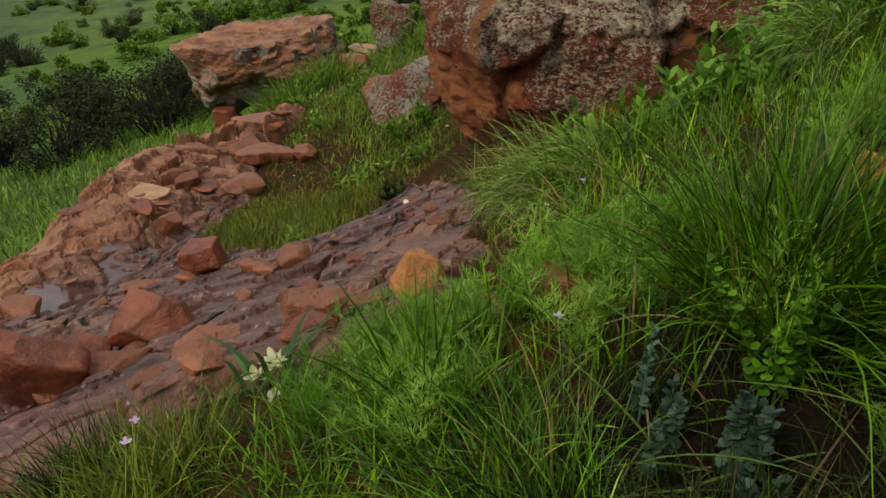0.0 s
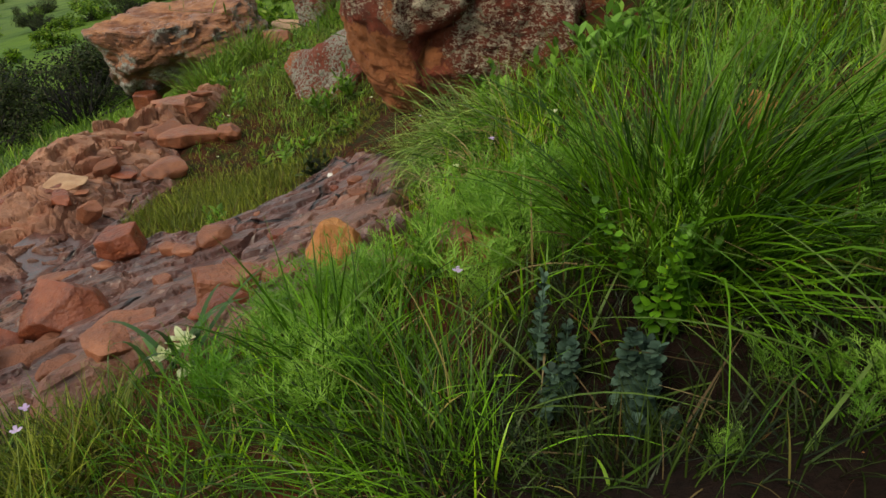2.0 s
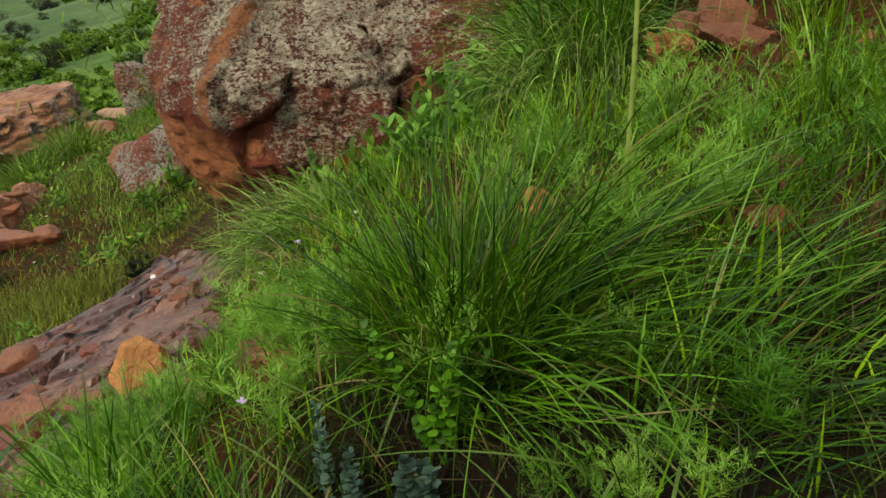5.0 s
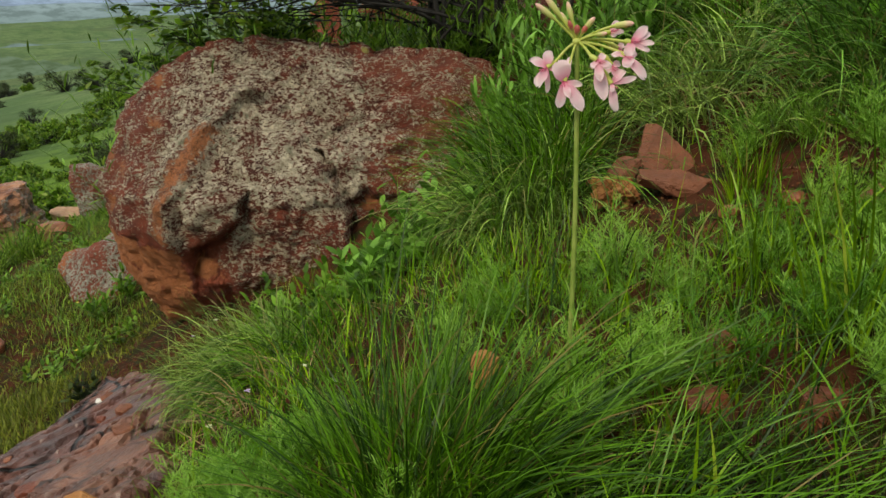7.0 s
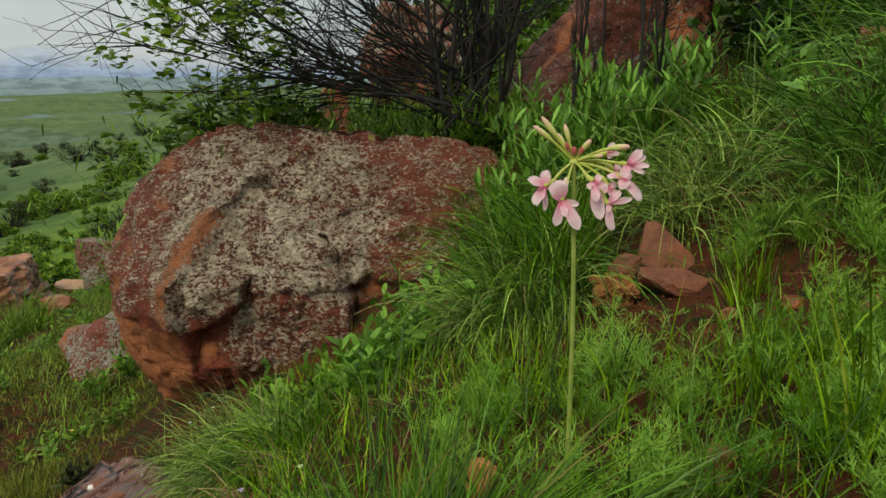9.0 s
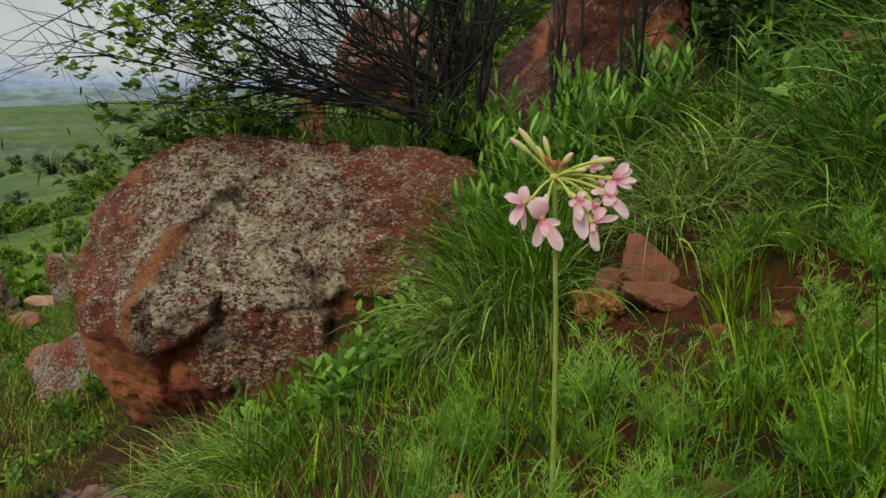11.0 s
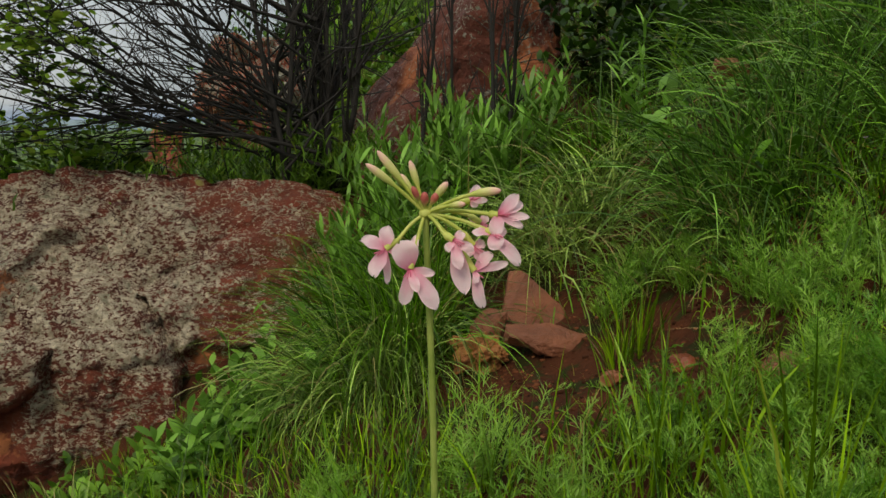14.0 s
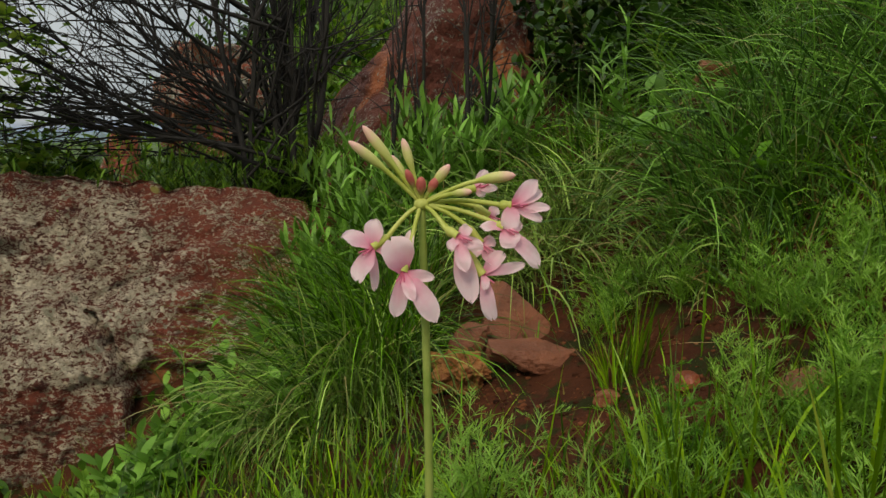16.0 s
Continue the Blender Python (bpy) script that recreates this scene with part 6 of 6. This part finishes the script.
for k in range(60):
    a, d = rng.uniform(1.6, 2.75), 60 * (190 / 60) ** rng.random()
    bush(d * np.cos(a), d * np.sin(a), rng.uniform(0.8, 2.2) * (1 + d / 300), (LIGHT_BUSH, DARK_BUSH)[k % 3 == 0], k, "far dark tree in the valley", "far trees")

# ---- the distance: mountains and low cloud, haze painted into glowing backdrops ----


def ridge(name, dist, base, tall, seed, material, label):
    a = np.linspace(0.9, 3.6, 640)
    wave = lambda f, k: rolling(a * f, a * 0, seed + k, 1.5)
    top = base + tall * (0.55 + 0.28 * wave(6, 0) + 0.16 * wave(22, 1) + 0.08 * wave(70, 2) + 0.03 * wave(300, 3))
    low = np.stack([dist * np.cos(a), dist * np.sin(a), np.full(640, base - 80.0)], 1)
    high = np.stack([dist * np.cos(a) * 1.06, dist * np.sin(a) * 1.06, top], 1)
    rows = np.concatenate([low + (high - low) * q for q in (0.0, 0.5, 0.8, 0.9, 1.0)])
    i = (np.arange(4)[:, None] * 640 + np.arange(639)[None]).ravel()
    f = np.stack([i, i + 1, i + 641, i + 640], 1)
    me = mesh_from(name, rows, f, material, True)
    foot = base - 0.2 * tall
    me.attributes.new("rise", "FLOAT", "POINT").data.foreach_set("value", (1 - (np.tile(top, 5) - rows[:, 2]) / (np.tile(top, 5) - foot)).astype(np.float32))
    ob = new(name, me)
    return tagged(ob, label, "mountains", "", "structure")


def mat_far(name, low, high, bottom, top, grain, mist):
    """A glow with haze put into its colour: it pales with height, in broad patches, and fades into mist towards the
    skyline.
    """
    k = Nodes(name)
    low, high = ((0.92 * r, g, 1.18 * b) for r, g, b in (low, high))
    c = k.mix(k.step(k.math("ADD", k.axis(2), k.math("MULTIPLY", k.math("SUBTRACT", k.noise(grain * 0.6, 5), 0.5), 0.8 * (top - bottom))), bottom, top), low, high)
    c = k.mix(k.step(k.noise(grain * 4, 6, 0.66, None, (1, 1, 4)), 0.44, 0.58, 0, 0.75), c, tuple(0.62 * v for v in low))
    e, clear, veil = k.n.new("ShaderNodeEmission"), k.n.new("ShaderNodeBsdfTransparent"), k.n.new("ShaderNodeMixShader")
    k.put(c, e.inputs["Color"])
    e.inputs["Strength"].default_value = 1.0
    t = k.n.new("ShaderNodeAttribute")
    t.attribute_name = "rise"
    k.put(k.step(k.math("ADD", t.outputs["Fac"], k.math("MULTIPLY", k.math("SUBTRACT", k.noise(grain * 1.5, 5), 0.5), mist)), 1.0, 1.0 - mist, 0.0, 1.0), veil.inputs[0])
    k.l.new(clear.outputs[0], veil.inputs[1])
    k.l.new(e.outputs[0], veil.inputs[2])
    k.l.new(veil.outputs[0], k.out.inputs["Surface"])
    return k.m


# each farther ridge glows paler and bluer, as aerial haze put into its colours
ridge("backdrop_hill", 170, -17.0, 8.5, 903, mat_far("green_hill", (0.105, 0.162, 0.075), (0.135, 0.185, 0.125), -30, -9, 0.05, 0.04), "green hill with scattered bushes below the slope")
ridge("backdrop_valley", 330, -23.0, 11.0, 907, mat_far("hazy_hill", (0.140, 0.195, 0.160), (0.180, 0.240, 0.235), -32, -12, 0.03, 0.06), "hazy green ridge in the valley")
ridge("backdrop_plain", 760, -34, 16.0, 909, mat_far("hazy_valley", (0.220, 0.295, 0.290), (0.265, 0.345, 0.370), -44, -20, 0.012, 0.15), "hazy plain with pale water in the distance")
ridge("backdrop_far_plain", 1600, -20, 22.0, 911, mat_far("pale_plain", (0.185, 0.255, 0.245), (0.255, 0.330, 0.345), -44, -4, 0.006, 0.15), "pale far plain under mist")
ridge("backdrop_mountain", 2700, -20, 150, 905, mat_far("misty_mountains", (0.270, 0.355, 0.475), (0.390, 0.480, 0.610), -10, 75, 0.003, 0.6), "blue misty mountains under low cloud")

# ---- the pink flower ----
FX, FY, FZ = 0.1245, 0.737, 0.4085
RIGHT, UP, NEAR = Vector((0.974, -0.225, 0.0)), Vector((0, 0, 1)), Vector((-0.225, -0.974, 0.0))
flower = new("pink_flower")
flower.location = (FX + 0.006, FY + 0.01, float(surface(np.array([FX]), np.array([FY]))[0]) - 0.005)
tagged(flower, "pale pink umbel on one tall green stalk in the grass", "flower")
HUB = Vector((FX, FY, FZ)) - flower.location


def tip(u, v, w):
    return HUB + (RIGHT * u + UP * v) * 0.955 + NEAR * w


def curve_points(a, b, sag, n=9):
    t = np.linspace(0, 1, n)[:, None]
    a, b = np.array(a), np.array(b)
    return a + (b - a) * t + np.array([[0, 0, 1.0]]) * sag * np.sin(np.pi * t)


foot = np.array([0.0, 0.0, 0.0])
stalk = np.stack([np.interp(np.linspace(0, 1, 14), [0, 1], [foot[c], HUB[c]]) for c in range(3)], 1)
stalk[:, 0] += 0.004 * np.sin(np.linspace(0, np.pi, 14))
part("stalk", fast_mesh("stalk", *tubes([stalk], [np.linspace(0.0028, 0.0022, 14)], 10), STEM), flower)
hv, hf = SPHERES[3]
part("hub", mesh_from("hub", np.array(HUB) + hv * (0.0042, 0.0042, 0.0036) * (1 + 0.12 * fractal(hv, 3, 5))[:, None], hf, PEDICEL, True), flower)


def soft_part(name, v, f, material, along, parent, label=""):
    me = mesh_from(name, v, f, material, True)
    me.attributes.new("along", "FLOAT", "POINT").data.foreach_set("value", np.asarray(along, np.float32))
    return part(name, me, parent, label)


def pedicel(end, sag, thick=0.0011):
    part("pedicel", fast_mesh("pedicel", *tubes([curve_points(HUB, end, sag)], [np.linspace(thick, thick * 1.25, 9)], 8), PEDICEL), flower)


def bud(u, v, w, size, material, swell, sag):
    """A closed bud, in millimetres from the hub: its stalk swells from the share swell of its length to a pointed tip."""
    end = tip(u / 1000, v / 1000, w / 1000)
    line = curve_points(HUB, end, sag / 1000, 21)
    cut = int(20 * swell)
    part("pedicel", fast_mesh("pedicel", *tubes([line[:cut + 1]], [np.linspace(0.0011, 0.0013, cut + 1)], 8), PEDICEL), flower)
    q = np.linspace(0, 1, 16)
    out = line[cut:]
    pts = np.stack([np.interp(q, np.linspace(0, 1, len(out)), out[:, c]) for c in range(3)], 1)
    thick = size / 1000 * np.interp(q, [0, 0.12, 0.35, 0.6, 0.8, 0.93, 1.0], [0.46, 0.62, 0.95, 1.0, 0.82, 0.5, 0.08])
    bv, bf = tubes([pts], [thick], 10)
    soft_part("bud", bv, bf, material, np.repeat(q, 10), flower, "green bud with a pink tip" if material is BUDPINK else "small red bud")


def petal(centre, end, width, twist, seed, parent):
    """A rounded petal, narrow at its foot, cupped across and arched along."""
    r_ = np.random.default_rng(seed)
    run = end - centre
    length, d = run.length, run.normalized()
    face = (NEAR + UP * 0.45 + RIGHT * r_.uniform(-0.35, 0.35)).normalized()
    face = (face - d * face.dot(d)).normalized()
    face = Matrix.Rotation(radians(twist), 3, d) @ face
    side = d.cross(face)
    nu, nv = 10, 16
    v_, f_, along = [], [], []
    curl, wring = r_.uniform(-0.12, 0.30), radians(r_.uniform(-28, 28))
    for j in range(nv + 1):
        s = j / nv
        half = 0.92 * width / 2 * (0.30 + 0.70 * np.sin(np.pi / 2 * min(s / 0.62, 1.0)) ** 1.2) * (1 if s < 0.66 else np.sqrt(max(1 - ((s - 0.66) / 0.345) ** 2, 0.015)))
        half *= 1 + 0.07 * np.sin(8.5 * s + seed) * s
        turned = Matrix.Rotation(wring * s, 3, d)
        side_s, face_s = turned @ side, turned @ face
        for i in range(nu + 1):
            q = 2 * i / nu - 1
            lift = length * curl * (s * (1 - s) * 1.6 - 0.5 * max(s - 0.75, 0)) + half * (0.32 * q * q - 0.10 * abs(q)) + 0.0012 * np.sin(9 * s + 3 * q + seed) * s * abs(q) - 0.10 * length * max(s - 0.7, 0) * (1 + np.sin(seed))
            back = -0.05 * length * np.exp(-(q / 0.3) ** 2) * (s > 0.97) + 0.02 * length * np.sin(3 * q + seed) * s
            v_.append(centre + d * (length * s + back) + side_s * (half * q) + face_s * lift)
            along.append(min(s * 1.05 + 0.25 * abs(q) * s, 1))
    for j in range(nv):
        for i in range(nu):
            a = j * (nu + 1) + i
            f_.append((a, a + 1, a + nu + 2, a + nu + 1))
    soft_part("petal", v_, f_, PINK, along, parent, "soft pink petal")


def floret(centre, depth, tube, petals, seed):
    """One open flower, in millimetres from the hub: a pale tube at the end of its stalk, and petals (tip, depth, width, twist) round its mouth."""
    mouth, back = tip(centre[0] / 1000, centre[1] / 1000, depth / 1000), tip(tube[0] / 1000, tube[1] / 1000, depth * 0.75 / 1000)
    pedicel(back, 0.002)
    q = np.linspace(0, 1, 7)[:, None]
    ob = part("floret", fast_mesh("floret", *tubes([np.array(back) * (1 - q) + np.array(mouth) * q], [np.array([0.0014, 0.0023, 0.0027, 0.0026, 0.0023, 0.0022, 0.0025])], 10), PEDICEL), flower, "open pale pink floret")
    for k, (x, y, w, width, twist) in enumerate(petals):
        petal(mouth, tip(x / 1000, y / 1000, (depth + w) / 1000), width / 1000, twist, seed + k, ob)
    tips = [mouth + (mouth - back).normalized() * 0.006 + RIGHT * o * 0.0022 + NEAR * 0.004 + UP * 0.0012 * o * o for o in (-1, 0, 1)]
    part("stamens", fast_mesh("stamens", *tubes([np.array([mouth, t]) for t in tips], [np.array([0.0003, 0.0005])] * 3, 5), STAMEN), ob, "deep pink stamens")


floret((-26.9, -23.8), 9, (-18.4, -17.7), [(-43.8, -16.6, 3, 12.0, 10), (-25.0, -8.0, -2, 11.4, -15), (-34.6, -41.8, 8, 13.2, 20), (-25.3, -47.9, 2, 6.1, 0), (-12.3, -26.1, -4, 9.2, 0)], 40)
floret((-9.2, -36.1), 16, (-5.4, -21.5), [(-15.8, -17.2, 5, 19.7, 0), (-13.4, -61.1, 4, 10.1, 10), (9.7, -62.4, 8, 12.9, -12), (-3.1, -50.4, 10, 7.1, 0), (7.7, -39.2, 2, 6.8, 30), (-5.4, -13.8, -8, 6.1, 0)], 50)
floret((34.9, -38.1), 12, (25.0, -24.9), [(57.9, -31.6, 3, 6.5, 35), (46.5, -25.8, -3, 8.9, -10), (40.4, -63.3, 4, 9.2, 8), (36.1, -44.5, 8, 5.2, 0)], 60)
floret((20.7, -16.1), 16, (13.8, -12.6), [(34.3, -21.8, 6, 7.1, 20), (25.0, -34.4, 9, 8.6, -10), (28.7, -52.5, 4, 13.8, 5), (27.6, -11.5, -4, 7.4, 0), (16.1, -23.0, 4, 6.8, 25)], 70)
floret((33.8, -21.5), 6, (25.3, -11.5), [(43.0, -33.2, 4, 9.5, 10), (27.6, -27.6, 2, 10.1, -10), (42.2, -20.0, 0, 7.4, 0)], 80)
floret((50.7, 0.0), 4, (43.8, 0.3), [(64.7, 14.4, 2, 8.9, 10), (68.0, 7.7, -2, 8.3, -10), (71.7, -1.2, 4, 6.8, 0), (67.7, -8.0, 3, 6.1, 20), (49.0, -12.6, 8, 11.1, -15)], 90)
floret((46.5, -12.3), 9, (42.2, -10.0), [(65.9, -32.6, 6, 10.1, 12), (33.0, -10.8, 4, 8.0, 20), (51.5, -21.5, 8, 12.3, -8), (56.8, -10.8, -2, 7.7, 0)], 100)
floret((30.3, 8.3), -9, (23.8, 6.9), [(43.5, 8.6, 2, 5.2, 0), (37.3, 18.7, -3, 6.5, 10), (36.1, 4.6, 3, 4.6, 20)], 110)
floret((38.4, -6.9), -6, (30.0, -1.5), [(43.8, -2.3, 0, 7.1, 0), (30.0, -3.4, 2, 6.1, 15), (42.2, -10.8, 3, 6.8, 0)], 120)
bud(-33.0, 43.6, 2, 2.9, BUDPINK, 0.45, 1.0)
bud(-40.1, 35.0, 8, 2.8, BUDPINK, 0.50, 1.5)
bud(-10.9, 36.6, -3, 2.5, BUDPINK, 0.45, 1.0)
bud(15.8, 22.4, 3, 2.8, BUDPINK, 0.40, 1.0)
bud(52.7, 16.9, 5, 3.2, BUDPINK, 0.62, 3.5)
bud(28.1, 8.0, 11, 2.3, BUDPINK, 0.62, 1.5)
bud(-8.4, 19.7, 7, 2.2, BUDRED, 0.50, 0.0)
bud(-0.2, 15.7, 6, 2.8, BUDRED, 0.35, 0.0)
bud(9.1, 15.1, 3, 2.5, BUDRED, 0.45, 0.0)
bud(-17.7, 26.9, -8, 2.2, BUDPINK, 0.50, 0.5)
bud(-24.6, 30.7, -4, 2.2, BUDPINK, 0.55, 0.5)

# ---- the cream flower with strap leaves at the edge of the gully ----
LX, LY = -0.595, 0.605
lily = new("cream_flower")
lily.location = (LX, LY, floor_at(LX, LY) - 0.005)
tagged(lily, "crumpled cream flowers among narrow strap leaves", "flower")
r = np.random.default_rng(77)
n = 12
v, f, _ = ribbons(np.stack([r.normal(0, 0.012, n), r.normal(0, 0.012, n), np.zeros(n)], 1), r.uniform(0, 6.28, n), r.uniform(15, 50, n), r.uniform(40, 110, n), r.uniform(0.10, 0.19, n), 0.0075, "blade", 8)
part("leaves", fast_mesh("leaves", v, f, STRAP), lily, "narrow arching strap leaves")
for k, (x, y, z) in enumerate([(-0.010, -0.02, 0.030), (0.028, -0.035, 0.018), (0.004, 0.0, 0.042)]):
    n = 9
    v, f, _ = ribbons(np.tile((x, y, z), (n, 1)) + r.normal(0, 0.003, (n, 3)), np.arange(n) * 2.4, r.uniform(25, 85, n), r.uniform(-20, 60, n), r.uniform(0.015, 0.025, n), 0.010, "leaf", 5)
    part("bloom", fast_mesh("bloom", v, f, WHITE), lily, "crumpled cream petals")

# ---- small lilac flowers ----


def small_flower(x, y, tall, material, label, seed, size=0.0055):
    r_ = np.random.default_rng(seed)
    ob = new("small_flower")
    ob.location = (x, y, floor_at(x, y) - 0.004)
    line = grow(r_, (0, 0, 0), r_.uniform(0, 6.28), 12, tall, 0.0009, 10, 0.08, 6)
    part("stalk", fast_mesh("stalk", *tubes([line[0]], [line[1]], 4), STEM), ob)
    top, n_ = line[0][-1], 5
    v_, f_, _ = ribbons(np.tile(top, (n_, 1)), np.arange(n_) * 1.257 + r_.uniform(0, 6), r_.uniform(45, 80, n_), 10, size, size * 0.75, "round", 4)
    part("petals", fast_mesh("petals", v_, f_, material), ob)
    return tagged(ob, label, "flower", "small wild flowers")


for k, (x, y, t, m) in enumerate([(-0.575, 0.315, 0.11, LILAC), (-0.60, 0.30, 0.09, WHITE), (-0.59, 0.335, 0.12, LILAC), (-0.30, 1.02, 0.08, LILAC), (-0.31, 0.98, 0.07, WHITE), (-0.215, 0.97, 0.10, WHITE),
                                  (-0.225, 0.555, 0.075, LILAC), (0.90, 1.20, 0.16, LILAC), (0.97, 1.62, 0.25, LILAC), (0.99, 1.64, 0.22, WHITE), (0.78, 1.18, 0.12, LILAC),
                                  (-0.50, 1.66, 0.16, WHITE), (-0.60, 1.72, 0.14, LILAC)]):
    small_flower(x, y, t, m, "tiny lilac flower on a thin stalk" if m is LILAC else "tiny white flower on a thin stalk", 950 + k)
for k in range(14):
    x, y = -1.9 + 0.09 * k, 2.3 + 1.6 * ((k * 37) % 11) / 11
    if inside(np.array([x]), np.array([y]), BED_EDGE)[0] < 0 and clear_of_boulder(x, y):
        small_flower(x, y, 0.05, (YELLOW, WHITE)[k % 2], "tiny flower in the short grass", 980 + k, 0.008)

# ---- dry straw and long single blades ----
rng = np.random.default_rng(123)
q = field(rng, 420, (-0.45, 0.25, 0.95, 1.6), lambda x, y: 0.6 + 0 * x)
v, f, _ = ribbons(q + (0, 0, 0.004), rng.uniform(0, 6.28, len(q)), rng.uniform(55, 88, len(q)), rng.uniform(0, 20, len(q)), rng.uniform(0.04, 0.14, len(q)), 0.0022, "blade", 3)
tagged(new("dry_straw", fast_mesh("dry_straw", v, f, STRAW)), "dry straw and dead blades on the earth", "straw", "", "stuff")
q = np.array([(-0.36, 1.30), (-0.33, 1.24), (-0.40, 1.36), (-0.30, 1.16), (-0.28, 1.28), (-0.36, 1.18), (-0.25, 1.2), (-0.42, 1.28)])
q = np.repeat(q, 10, 0) + rng.normal(0, 0.03, (80, 2))
v, f, _ = ribbons(np.stack([q[:, 0], q[:, 1], surface(q[:, 0], q[:, 1])], 1), rng.normal(np.pi + 0.4, 0.7, 80), rng.uniform(40, 75, 80), 60, rng.uniform(0.06, 0.15, 80), 0.0024, "blade", 5)
tagged(new("dead_grass", fast_mesh("dead_grass", v, f, STRAW)), "dead brown grass under the drooping tussock", "straw", "", "stuff")

LONG = [(-0.13, 0.40, 0.4, 62, 40, 0.22), (-0.17, 0.42, -0.3, 40, 60, 0.20), (-0.11, 0.44, 2.6, 58, 45, 0.20), (0.03, 0.33, 0.9, 58, 30, 0.20), (0.08, 0.30, 1.2, 62, 25, 0.18), (-0.10, 0.46, 0.0, 72, 25, 0.26), (-0.15, 0.47, 0.2, 66, 30, 0.26), (0.12, 0.35, 2.4, 55, 30, 0.18)]
LONG += [(rng.uniform(-0.45, 0.12), rng.uniform(0.36, 0.54), rng.uniform(0, 6.28), rng.uniform(42, 70), rng.uniform(15, 60), rng.uniform(0.10, 0.24)) for _ in range(34)]
for x, y, az, tilt, droop, length in LONG:
    v, f, _ = ribbons([(0, 0, 0)], az, tilt, droop, length, 0.0024 + 0.006 * (length - 0.1), "blade", 9)
    ob = new("lying_grass", fast_mesh("lying_grass", v, f, PALEGRASS))
    ob.location = (x, y, floor_at(x, y) - 0.003)
    tagged(ob, "long pale blade lying over the wet grass", "grass", "long blades")

# ---- crumbs of earth on the open patches ----
rng = np.random.default_rng(321)
q = np.concatenate([field(rng, 5200, (0.2, 0.9, 0.85, 1.5), lambda x, y: np.clip(bare(x, y), 0.03, 1)), field(rng, 2500, (-1.2, 1.7, -0.3, 2.4), lambda x, y: np.clip(bare(x, y), 0, 1) * off_rock(x, y))])
bv, bf = sphere_dirs(1)
n, m = len(q), len(bv)
size = 0.0012 + 0.0038 * rng.random(n) ** 3
shape = rng.uniform(0.55, 1.25, (n, m, 1))
v = q[:, None] + (0, 0, 0.004) + bv[None] * shape * size[:, None, None] * (1.2, 1, 0.75)
f = (np.asarray(bf)[None] + (np.arange(n) * m)[:, None, None]).reshape(-1, 3)
tagged(new("soil_crumbs", fast_mesh("soil_crumbs", v.reshape(-1, 3), f, CLOD)), "loose red-brown crumbs of earth", "soil", "", "stuff")
